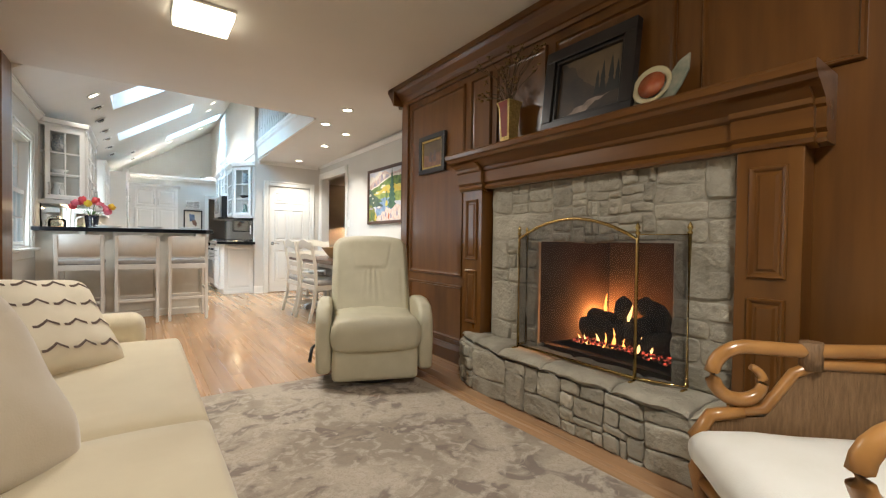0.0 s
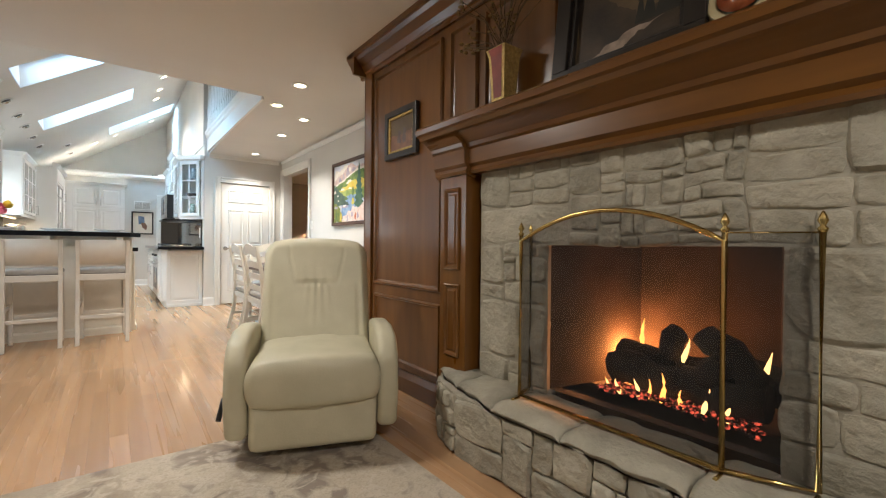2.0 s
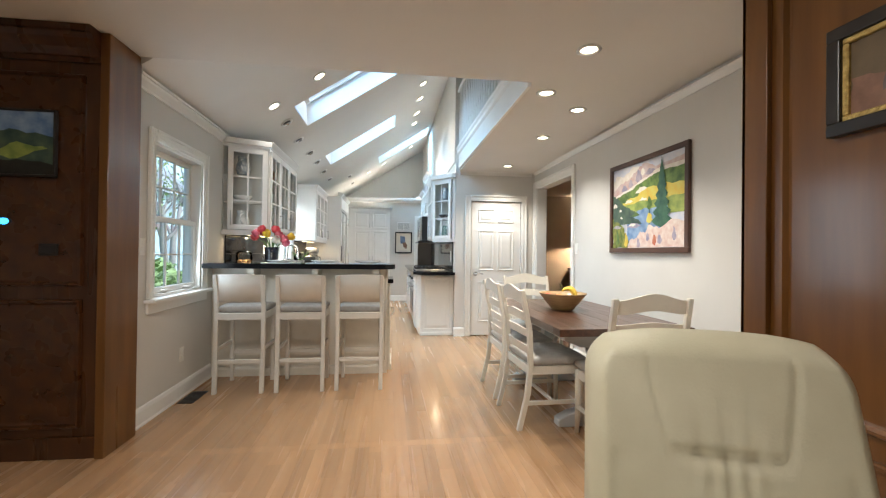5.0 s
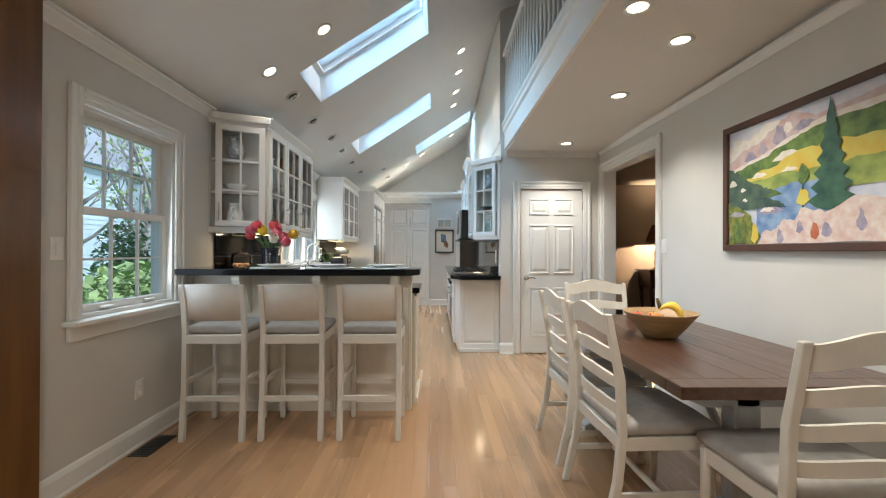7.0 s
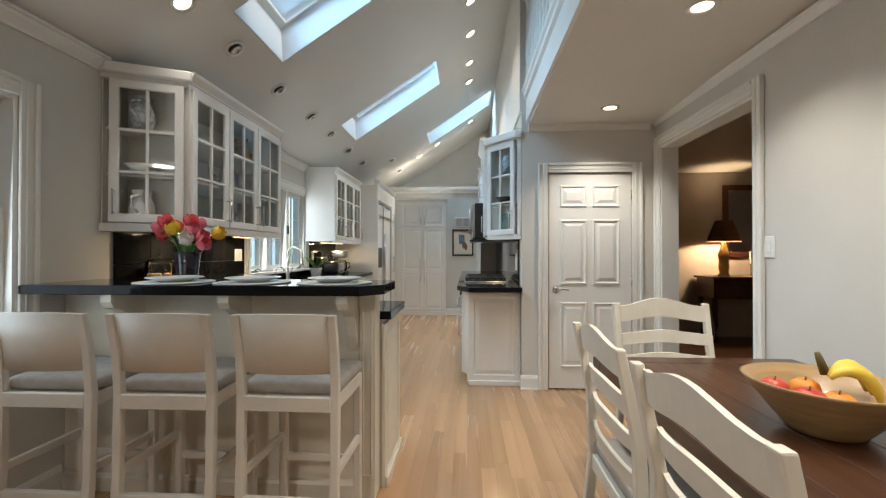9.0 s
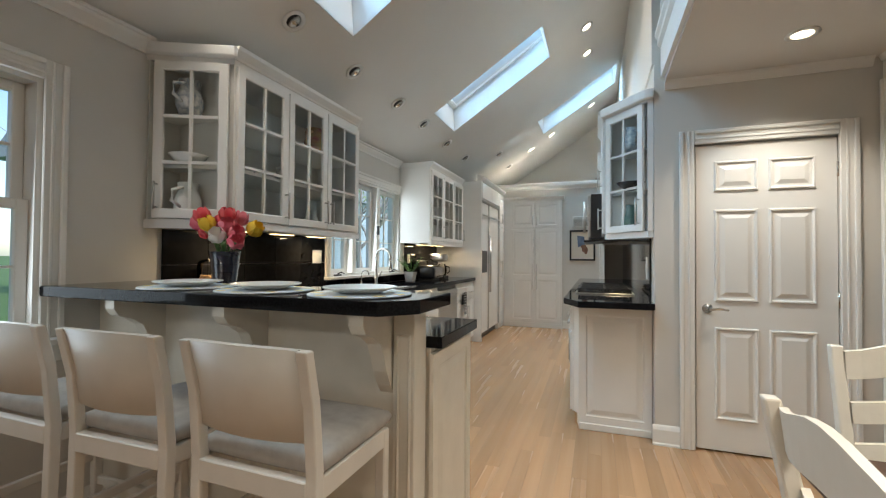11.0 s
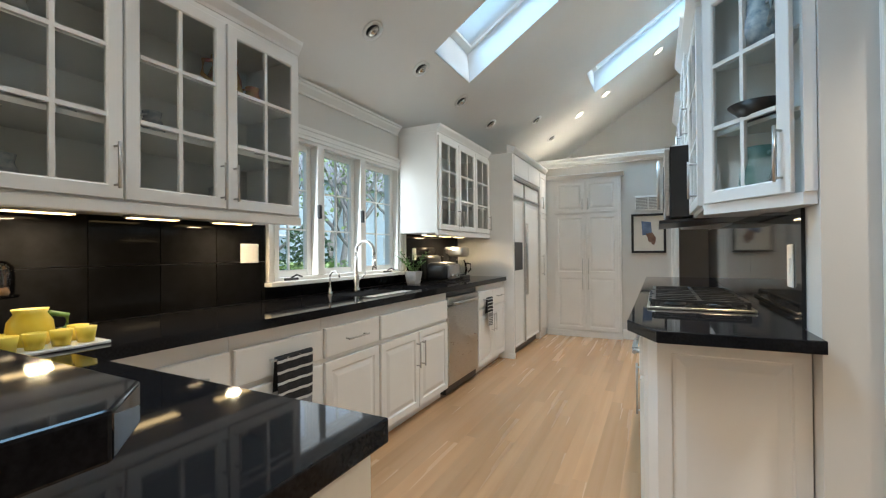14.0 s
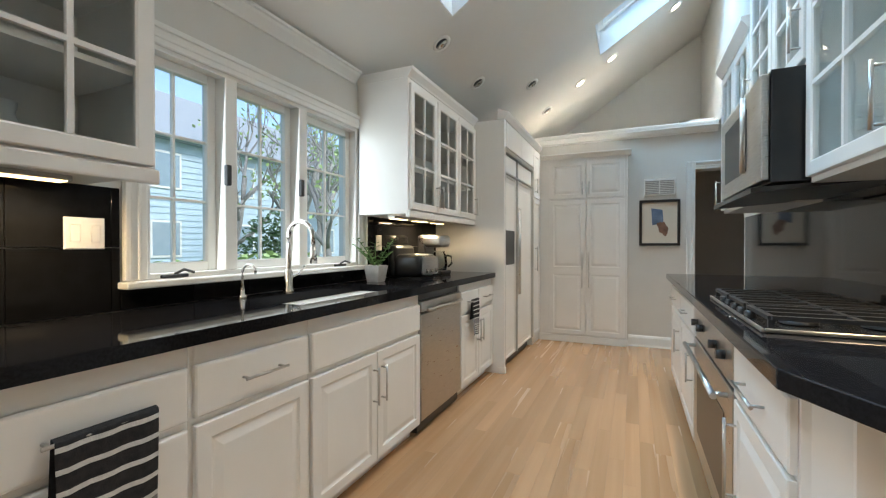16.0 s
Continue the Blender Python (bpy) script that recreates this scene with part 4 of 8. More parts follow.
part("plinth", box(-0.25, 0.80, 13.012, 13.03, 0.0, 0.085, 0.005), CABINET, pn)

# ---- kitchen: peninsula with raised bar ----
pe = thing("peninsula", "cream painted peninsula with panelled end and curved brackets", "kitchen island", (-0.1, 6.85, 0))
part("knee_wall", box(LX + 0.004, 0.665, 6.66, 6.76, 0, 1.071), CREAMPAINT, pe)
part("plinth", sweep_x([(6.659, 0), (6.635, 0), (6.635, 0.07), (6.645, 0.085), (6.659, 0.09)], LX + 0.01, 0.665), CREAMPAINT, pe)
b = box(0.667, 0.752, 6.64, 6.75, 0, 1.071, 0.003, 1)
post = part("post", b, CREAMPAINT, pe)
part("post_panel", stepped(0.056, 0.86, [(0, 0), (0, 0.003), (0.006, 0.006), (0.012, 0.001), (0.02, 0.001)]), CREAMPAINT, pe, at=facing((0.682, 6.6395, 0.12), -90))
part("end_panel", stepped(0.50, 0.89, [(0, 0), (0, 0.016), (0.055, 0.016), (0.062, 0.008), (0.075, 0.008), (0.11, 0.015)]), CREAMPAINT, pe, at=facing((0.766, 6.752, 0.0), 0))
part("cabinet_body", box(LX + 0.61, 0.765, 6.762, 7.24, 0.0, CT - 0.046), CREAMPAINT, pe)
part("base_moulding", box(0.783, 0.80, 6.752, 7.26, 0, 0.06, 0.005), CREAMPAINT, pe)
cb = [(6.659, 1.070), (6.435, 1.070), (6.435, 1.035), (6.455, 1.005), (6.51, 0.985), (6.555, 0.955), (6.58, 0.905), (6.60, 0.85), (6.635, 0.79), (6.659, 0.76)]
for x in (-0.56, 0.03, 0.608):
    part("bracket", prism(cb, x, x + 0.055, "x"), CREAMPAINT, pe)
bt = thing("raised_worktop", "polished black granite bar worktop with clipped corner", "worktop", (-0.1, 6.7, 1.06))
part("slab", prism([(LX + 0.003, 6.41), (0.725, 6.41), (0.822, 6.52), (0.822, 6.83), (0.75, 6.89), (LX + 0.003, 6.89)], 1.072, 1.119, bevel=0.004), GRANITE, bt)
lc = thing("low_worktop", "polished black granite worktop behind the bar", "worktop", (0.2, 7.0, CT))
part("slab", prism([(-0.334, 6.765), (0.81, 6.765), (0.81, 7.27), (0.25, 7.27), (-0.334, 7.27)], CT - 0.045, CT, bevel=0.003), GRANITE, lc)

# ---- kitchen: cooktop run ----
before_run = set(bpy.data.objects.keys())
RXF = 1.235
kc = thing("cooktop_base_cabinet", "white base cabinet with panelled end and clipped corner", "cabinet", (1.5, 8.9, 0))
part("body", prism([(1.775, 8.575), (1.30, 8.575), (RXF, 8.68), (RXF, 9.25), (1.775, 9.25)], 0.09, CT - 0.046), CABINET, kc)
part("plinth", prism([(1.775, 8.57), (1.29, 8.57), (RXF + 0.03, 8.70), (RXF + 0.03, 9.25), (1.775, 9.25)], 0.0, 0.09), CABINET, kc)
part("end_panel", stepped(0.49, 0.84, [(0, 0), (0, 0.014), (0.05, 0.014), (0.056, 0.006), (0.066, 0.006), (0.10, 0.013)]), CABINET, kc, at=facing((1.285, 8.574, 0.05), -90))
part("base_moulding", box(1.285, 1.775, 8.548, 8.574, 0, 0.05, 0.006), CABINET, kc)
part("corner_panel", box(0.0, 0.12, 0.0, 0.80, 0, 0.012, 0.003, 1), CABINET, kc, at=facing((RXF + 0.002, 8.68, 0.09), 180 + 58))
cab_door(kc, facing((RXF - 0.001, 9.24, 0.70), 180), 0.55, 0.17, (0.27, 0.085), "drawer", hl=0.24)
cab_door(kc, facing((RXF - 0.001, 9.24, 0.09), 180), 0.55, 0.595, (0.04, 0.40), hl=0.28)
ov = thing("wall_oven", "stainless steel built-in oven with bar handle", "oven", (1.5, 9.95, 0))
part("body", box(1.26, 1.775, 9.255, 10.275, 0.02, CT - 0.046), BLACK, ov)
part("front", box(1.215, 1.26, 9.26, 10.27, 0.11, 0.70, 0.005), STEEL, ov)
part("control_panel", box(1.215, 1.26, 9.26, 10.27, 0.715, 0.885, 0.005), STEEL, ov)
part("door_glass", box(1.2125, 1.2149, 9.40, 10.13, 0.22, 0.58), BLACK, ov)
b = tube([(1.165, 9.31, 0.665), (1.165, 10.22, 0.665)], 0.012, 10)
for y in (9.34, 10.19):
    tube([(1.165, y, 0.665), (1.215, y, 0.665)], 0.010, 8, bm=b)
part("handle", b, STEEL, ov)
for y in (9.40, 9.58, 9.95, 10.13):
    part("knob", tube([(1.215, y, 0.80), (1.185, y, 0.80)], 0.018, 12), BLACK, ov)
kd = thing("far_base_cabinet", "white base cabinet at the end of the cooktop run", "cabinet", (1.5, 11.1, 0))
part("body", box(RXF, 1.775, 10.28, 11.82, 0.09, CT - 0.046), CABINET, kd)
part("plinth", box(RXF + 0.06, 1.775, 10.28, 11.82, 0, 0.09), CABINET, kd)
for y1, n_ in ((11.04, "a"), (11.81, "b")):
    cab_door(kd, facing((RXF - 0.001, y1, 0.70), 180), 0.75, 0.16, (0.37, 0.08), "drawer")
    cab_door(kd, facing((RXF - 0.001, y1, 0.10), 180), 0.75, 0.58, (0.70, 0.40))
kt = thing("cooktop_worktop", "polished black granite worktop with clipped corner", "worktop", (1.45, 9.9, CT))
part("slab", prism([(1.777, 8.40), (1.285, 8.375), (1.172, 8.60), (1.175, 11.86), (1.777, 11.86)], CT - 0.045, CT, bevel=0.004), GRANITE, kt)
# gas cooktop
gc = thing("gas_cooktop", "stainless steel gas cooktop with black cast-iron grates", "cooktop", (1.48, 9.65, CT))
part("tray", box(1.252, 1.688, 9.032, 9.908, CT + 0.001, CT + 0.009, 0.003), mat("dark_enamelled_steel", (0.03, 0.03, 0.03), (0.05, 0.05, 0.05), 0.25, 0.5), gc)
for q in ((1.24, 1.25, 9.02, 9.92), (1.69, 1.70, 9.02, 9.92), (1.251, 1.689, 9.02, 9.03), (1.251, 1.689, 9.91, 9.92)):
    part("rim", box(*q, CT + 0.001, CT + 0.013, 0.002, 1), STEEL, gc)
for gy in (9.17, 9.47, 9.77):
    b = bmesh.new()
    for x in (1.27, 1.475, 1.67):
        box(x - 0.009, x + 0.009, gy - 0.13, gy + 0.13, CT + 0.036, CT + 0.048, bm=b)
    for y in (-0.13, -0.04, 0.05, 0.13):
        box(1.27, 1.67, gy + y - 0.009, gy + y + 0.009, CT + 0.037, CT + 0.049, bm=b)
    for x in (1.27, 1.67):
        for y in (-0.125, 0.125):
            box(x - 0.008, x + 0.008, gy + y - 0.008, gy + y + 0.008, CT + 0.012, CT + 0.037, bm=b)
    part("grate", b, IRON, gc)
    for x in (1.37, 1.57):
        part("burner", lathe([(0.05, 0), (0.05, 0.008), (0.034, 0.010), (0.034, 0.020), (0, 0.022)], 16, (x, gy, CT + 0.012)), IRON, gc)
for k in range(5):
    part("knob", lathe([(0.018, 0), (0.018, 0.018), (0.012, 0.022), (0, 0.022)], 12, (1.262, 9.25 + 0.11 * k, CT + 0.012)), BLACK, gc)
# dark splash behind the cooktop
sp = thing("splashback_cooktop", "dark grey reflective splashback", "splashback", (1.77, 10, CT), kind="structure")
for y0, y1 in ((8.63, 9.6), (9.6, 10.7), (10.7, 11.85)):
    part("panel", box(1.766, 1.7785, y0 + 0.001, y1 - 0.001, CT + 0.001, 1.45), GREYTILE, sp)
# wall cabinets above the cooktop run
UK = 1.475


def right_upper(y0, y1, z0, z1, label, doors):
    u = thing("wall_cabinet", label, "cabinet", (1.6, (y0 + y1) / 2, z0), group="glazed wall cabinets")
    part("side_panel", box(UK, 1.777, y0, y0 + 0.02, z0, z1), CABINET, u)
    part("side_panel", box(UK, 1.777, y1 - 0.02, y1, z0, z1), CABINET, u)
    part("bottom_panel", box(UK, 1.777, y0 + 0.02, y1 - 0.02, z0, z0 + 0.03), CABINET, u)
    part("top_panel", box(UK, 1.777, y0 + 0.02, y1 - 0.02, z1 - 0.03, z1), CABINET, u)
    part("back", box(1.765, 1.777, y0 + 0.02, y1 - 0.02, z0 + 0.03, z1 - 0.03), CABIN, u)
    for k, (a0, a1) in enumerate(doors):
        glass_door(u, facing((UK - 0.001, a1, z0 + 0.02), 180), a1 - a0, z1 - z0 - 0.04, rows=3 if z1 - z0 > 0.6 else 2, handle=(0.03 if k % 2 else a1 - a0 - 0.03, 0.12))
    part("cornice", prism([(UK + 0.02, z1), (UK - 0.02, z1), (UK - 0.055, z1 + 0.05), (UK - 0.055, z1 + 0.07), (UK + 0.02, z1 + 0.07)], y0, y1, "y"), CABINET, u)
    return u


right_upper(8.83, 9.42, 1.43, 2.36, "white wall cabinet with a glazed door", [(8.84, 9.41)])
right_upper(9.425, 10.225, 1.86, 2.55, "white glazed cabinet above the microwave", [(9.435, 9.82), (9.83, 10.215)])
right_upper(10.23, 11.0, 1.43, 2.36, "white wall cabinet with two glazed doors", [(10.24, 10.61), (10.62, 10.99)])
mw = thing("microwave", "black and stainless steel microwave under the wall cabinet", "microwave", (1.55, 9.8, 1.42))
part("body", box(1.36, 1.775, 9.43, 10.22, 1.44, 1.855, 0.004), BLACK, mw)
part("door", box(1.332, 1.359, 9.44, 10.21, 1.45, 1.845, 0.005), STEEL, mw)
part("window", box(1.329, 1.3315, 9.66, 10.10, 1.52, 1.78), BLACK, mw)
part("handle", tube([(1.30, 9.57, 1.50), (1.30, 9.57, 1.80)], 0.010, 8), STEEL, mw)
part("vent_lip", prism([(1.30, 1.405), (1.62, 1.43), (1.62, 1.439), (1.30, 1.425)], 9.43, 10.22, "y"), BLACK, mw)
ke = thing("corner_wall_cabinet", "white angled wall cabinet with one glazed door by the cooktop", "cabinet", (1.6, 8.68, 1.42), group="glazed wall cabinets")
B0, B1 = Vector((UK, 8.825, 0)), Vector((1.74, 8.49, 0))
wd = (B1 - B0).length
ang = math.degrees(math.atan2(B1.y - B0.y, B1.x - B0.x)) - 90
mk = facing((B0.x, B0.y, 1.45), ang)
glass_door(ke, mk @ Matrix.Translation((0.025, 0, 0.002)), wd - 0.05, 0.89, handle=(wd - 0.08, 0.14), hl=0.2)
pl = [(B0.x, B0.y), (B1.x, B1.y), (1.777, 8.485), (1.777, 8.825)]
part("bottom_panel", prism(pl, 1.405, 1.449), CABINET, ke)
part("top_panel", prism(pl, 2.345, 2.36), CABINET, ke)
part("stile", box(1.742, 1.777, 8.480, 8.515, 1.45, 2.345), CABINET, ke)
part("back", box(1.766, 1.777, 8.52, 8.82, 1.45, 2.345), CABIN, ke)
b = prism([(B0.x - 0.03, B0.y + 0.0), (B0.x - 0.04, B0.y - 0.03), (B1.x - 0.02, B1.y - 0.045), (1.777, 8.44), (1.777, 8.825)], 2.361, 2.43, bevel=0.01)
part("cornice", b, CABINET, ke)
for z in (1.74, 2.03):
    part("shelf", prism([(B0.x + 0.03, B0.y), (B1.x, B1.y + 0.035), (1.764, 8.53), (1.764, 8.82)], z, z + 0.015), CABIN, ke)
lamp_area("cooktop_light", pose(1.6, 9.1, 1.395), 0.08, 0.4, 1.5, (1.0, 0.76, 0.46))

# the run stands against the cooktop wall
for ob in bpy.data.objects:
    if ob.parent is None and ob.name not in before_run:
        ob.location.x += KX - 1.78

# ---- family room: panelled fireplace wall ----
PW = 2.19
pw = thing("wood_panelling", "cherry-stained raised wood panelling with mouldings", "panelling", (2.2, 2.0, 0), kind="structure")
PANEL = [(0, 0), (0, 0.010), (0.006, 0.022), (0.016, 0.022), (0.024, 0.006), (0.034, 0.004), (0.06, 0.004), (0.075, 0.010)]
PANELF = [(0, 0), (0, 0.010), (0.006, 0.022), (0.016, 0.022), (0.024, 0.004), (0.034, 0.002)]
part("backing", box(PW, 2.2185, -2.6, 0.80, 0.0, FZ), WOOD, pw)
part("backing", box(PW, 2.2185, 2.38, 3.765, 0.0, FZ), WOOD, pw)
part("backing", box(PW, 2.2185, 0.80, 2.38, 1.45, FZ), WOOD, pw)
for y0, y1, z0, z1 in ((2.78, 3.62, 0.72, 2.30), (2.78, 3.62, 0.18, 0.645), (2.46, 2.70, 1.70, 2.30), (1.92, 2.40, 1.70, 2.30), (1.10, 1.86, 1.70, 2.30),
                       (0.42, 0.98, 1.70, 2.30), (-0.35, 0.34, 1.70, 2.30), (-0.35, 0.28, 0.18, 1.55), (-1.4, -0.45, 0.18, 2.3)):
    part("panel", stepped(y1 - y0, z1 - z0, PANELF), WOODH, pw, at=facing((PW - 0.0005, y1, z0), 180))
part("corner_post", box(PW - 0.022, PW - 0.001, 3.67, 3.785, 0.0, 2.36, 0.004), WOOD, pw)
part("corner_return", box(PW - 0.022, 2.32, 3.766, 3.785, 0.0, 2.36, 0.003), WOOD, pw)
part("base_board", sweep_y([(PW, 0), (PW - 0.03, 0), (PW - 0.03, 0.10), (PW - 0.018, 0.125), (PW - 0.012, 0.14), (PW, 0.14)], 2.64, 3.80), WOODH, pw)
part("base_board", sweep_y([(PW, 0), (PW - 0.03, 0), (PW - 0.03, 0.10), (PW - 0.018, 0.125), (PW - 0.012, 0.14), (PW, 0.14)], -2.6, 0.54), WOODH, pw)
CR = [(PW, 2.35), (PW - 0.02, 2.35), (PW - 0.024, 2.375), (PW - 0.035, 2.38), (PW - 0.06, 2.42), (PW - 0.10, 2.46), (PW - 0.115, 2.485), (PW - 0.13, 2.49), (PW - 0.13, FZ - 0.002), (PW, FZ - 0.002)]
part("crown", sweep_y(CR, -2.6, 3.86), WOODH, pw)
part("crown_return", sweep_x([(3.765 + (PW - x), z) for x, z in CR], PW - 0.13, 2.4), WOODH, pw)

# stone: irregular blocks between dark joints
rs = random.Random(11)


def split(y0, y1, z0, z1, out, big):
    w, h = y1 - y0, z1 - z0
    if (w < big and h < big * 0.62) or (w * h < 0.009):
        out.append((y0, y1, z0, z1))
    elif w > h * 1.5 or h < 0.10:
        c = y0 + w * rs.uniform(0.22, 0.78)
        split(y0, c, z0, z1, out, big * rs.uniform(0.6, 1.35))
        split(c, y1, z0, z1, out, big * rs.uniform(0.6, 1.35))
    else:
        c = z0 + h * rs.uniform(0.22, 0.78)
        split(y0, y1, z0, c, out, big * rs.uniform(0.6, 1.35))
        split(y0, y1, c, z1, out, big * rs.uniform(0.6, 1.35))


def stone_mesh(y0, y1, z0, z1, depth, g=0.0025, seed=0):
    """A split-faced block: local x out of the wall; corners knocked off, edges worn round, the face cleft."""
    b = bmesh.new()
    n = 13
    w, h = (y1 - y0) / 2 - g, (z1 - z0) / 2 - g
    cy, cz = (y0 + y1) / 2, (z0 + z1) / 2
    proud = depth + 0.010 * noise.noise(Vector((seed * 5.13, 2.7, 0.4)))
    tip = [0.25 + 0.75 * abs(noise.noise(Vector((seed * 1.7, k * 3.1, 5.5)))) for k in range(4)]
    lean = 0.10 * noise.noise(Vector((seed * 2.9, 8.1, 1.0)))
    grid = []
    for i in range(n):
        row = []
        for j in range(n):
            u, v = 2 * i / (n - 1) - 1, 2 * j / (n - 1) - 1
            u, v = math.copysign(abs(u) ** 0.72, u), math.copysign(abs(v) ** 0.72, v)
            cut = max(0.0, abs(u) + abs(v) - 1.45) * 0.42 * tip[(u > 0) + 2 * (v > 0)]
            small = min(w, h)
            y = cy + u * w - math.copysign(cut * small, u)
            z = cz + v * h - math.copysign(cut * small, v) + lean * u * small * (1 - abs(v))
            k = Vector((y * 11, z * 11, seed * 3.7))
            f = Vector((y * 4.0, z * 4.0, 0.3))
            y += 0.020 * noise.noise(f) + 0.006 * noise.noise(k)
            z += 0.018 * noise.noise(f + Vector((9, 4, 2))) + 0.006 * noise.noise(k + Vector((5, 1, 7)))
            d = min((1 - abs(u)) * w, (1 - abs(v)) * h)
            worn = 1 - math.exp(-d / 0.0045)
            x = (depth * 0.55) * (1 - worn) + worn * (proud + 0.012 * noise.noise(k * 0.45) + 0.008 * noise.noise(k * 1.3 + Vector((3, 7, 1))) + 0.005 * noise.noise(k * 3.1))
            row.append(b.verts.new((x, y, z)))
        grid.append(row)
    for i in range(n - 1):
        for j in range(n - 1):
            b.faces.new((grid[i][j], grid[i + 1][j], grid[i + 1][j + 1], grid[i][j + 1]))
    rim = [grid[i][0] for i in range(n)] + [grid[-1][j] for j in range(1, n)] + [grid[i][-1] for i in range(n - 2, -1, -1)] + [grid[0][j] for j in range(n - 2, 0, -1)]
    back = [b.verts.new((-0.012, v.co.y, v.co.z)) for v in rim]
    for k in range(len(rim)):
        j = (k + 1) % len(rim)
        b.faces.new((rim[j], rim[k], back[k], back[j]))
    return b


sf = thing("stone_surround", "grey-tan dry-laid fieldstone fireplace surround", "fireplace", (2.17, 1.6, 0), kind="structure")
b = bmesh.new()
for q in ((0.80, 1.07, 0.30, 1.46), (1.93, 2.38, 0.30, 1.46), (1.07, 1.93, 1.02, 1.46)):
    box(2.155, 2.219, *q, bm=b)
moved(b, Matrix.Translation((-0.010, 0, 0)))
part("mortar", b, MORTAR, sf)
blocks = []
for q in ((0.80, 1.07, 0.33, 1.02), (1.93, 2.38, 0.33, 1.02)):
    split(*q, blocks, 0.36)
split(0.80, 2.38, 1.02, 1.42, blocks, 0.46)
for k, q in enumerate(blocks):
    part("stone", stone_mesh(*q, 0.022, seed=k), STONE, sf, at=Matrix.Translation((2.155, 0, 0)) @ Matrix.Diagonal((-1, 1, 1, 1)))
# hearth
he = thing("stone_hearth", "raised grey-tan fieldstone hearth with rough top slabs", "hearth", (2.0, 1.6, 0), kind="structure")
HP = [(1.90, 0.50), (1.90, 2.28), (1.97, 2.50), (2.06, 2.60), (2.18, 2.62), (2.18, 0.50)]
part("core", prism(HP, 0.0, 0.285), MORTAR, he)
blocks = []
split(0.50, 2.28, 0.0, 0.285, blocks, 0.27)
for k, q in enumerate(blocks):
    part("stone", stone_mesh(*q, 0.022, seed=90 + k), STONE, he, at=Matrix.Translation((1.90, 0, 0)) @ Matrix.Diagonal((-1, 1, 1, 1)))
for a, c, sd in ((HP[1], HP[2], 7), (HP[2], HP[3], 8), (HP[3], HP[4], 9)):
    d = math.dist(a, c)
    bl = []
    split(0, d, 0.0, 0.285, bl, 0.22)
    ang = math.degrees(math.atan2(c[1] - a[1], c[0] - a[0])) - 90
    for k, q in enumerate(bl):
        mtx = pose(a[0], a[1], 0, 0, 0, ang) @ Matrix.Diagonal((-1, 1, 1, 1))
        part("stone", stone_mesh(*q, 0.022, seed=sd * 20 + k), STONE, he, at=mtx)
slabs = [0.46, 0.86, 1.22, 1.66, 2.02, 2.34, 2.64]
for k, (y0, y1) in enumerate(zip(slabs, slabs[1:])):
    xf = 1.872 if y1 < 2.1 else (1.885 if y1 < 2.4 else 1.945)
    b = bmesh.new()
    nx, ny = 15, 15
    top, bot = {}, {}
    for i in range(nx):
        for j in range(ny):
            u, v = (i / (nx - 1)) ** 1.8, j / (ny - 1)
            x = xf + (2.17 - xf) * u + 0.022 * (1 - u) * noise.noise(Vector((0, (y0 + v * (y1 - y0)) * 9, k)))
            if y1 > 2.5:
                x += 0.12 * v * (1 - u)
            elif y1 > 2.3:
                x += 0.065 * v * (1 - u)
            y = y0 + 0.004 + (y1 - y0 - 0.008) * v
            e = min(u * 1.5, v, 1 - v)
            z = 0.335 - 0.030 * math.exp(-u * (2.17 - xf) / 0.022) - 0.010 * math.exp(-min(v, 1 - v) * (y1 - y0) / 0.010) + 0.010 * noise.noise(Vector((x * 8, y * 8, k * 5))) + 0.004 * noise.noise(Vector((x * 25, y * 25, k * 5)))
            top[i, j] = b.verts.new((x, y, z))
            bot[i, j] = b.verts.new((x + (0.012 if i == 0 else 0), y, 0.287))
    for i in range(nx - 1):
        for j in range(ny - 1):
            b.faces.new((top[i, j], top[i + 1, j], top[i + 1, j + 1], top[i, j + 1])).smooth = True
            b.faces.new((bot[i, j], bot[i, j + 1], bot[i + 1, j + 1], bot[i + 1, j]))
    for i in range(nx - 1):
        b.faces.new((top[i + 1, 0], top[i, 0], bot[i, 0], bot[i + 1, 0]))
        b.faces.new((top[i, ny - 1], top[i + 1, ny - 1], bot[i + 1, ny - 1], bot[i, ny - 1]))
    for j in range(ny - 1):
        b.faces.new((top[0, j], top[0, j + 1], bot[0, j + 1], bot[0, j]))
    bmesh.ops.recalc_face_normals(b, faces=b.faces[:])
    part("slab", b, STONE, he)

# firebox
fb = thing("firebox", "soot-blackened brick firebox", "fireplace", (2.4, 1.5, 0.36), kind="structure")
b = bmesh.new()
Y0, Y1, Z0, Z1, D = 1.07, 1.93, 0.36, 1.02, 2.72
pts = [(2.165, Y0), (D, Y0 + 0.14), (D, Y1 - 0.14), (2.165, Y1)]
lo, hi = [b.verts.new((x, y, Z0)) for x, y in pts], [b.verts.new((x, y, Z1)) for x, y in pts]
for k in range(3):
    b.faces.new((lo[k], lo[k + 1], hi[k + 1], hi[k]))
b.faces.new(lo[::-1])
b.faces.new(hi)
part("lining", b, SOOT, fb)
gl = thing("gas_log_set", "black charred gas logs on glowing embers", "fire logs", (2.4, 1.5, 0.36))
CHAR = mat("charred_log", (0.008, 0.006, 0.005), (0.03, 0.02, 0.015), 0.9, scale=12, bump=0.9, bscale=18)
rl = random.Random(4)


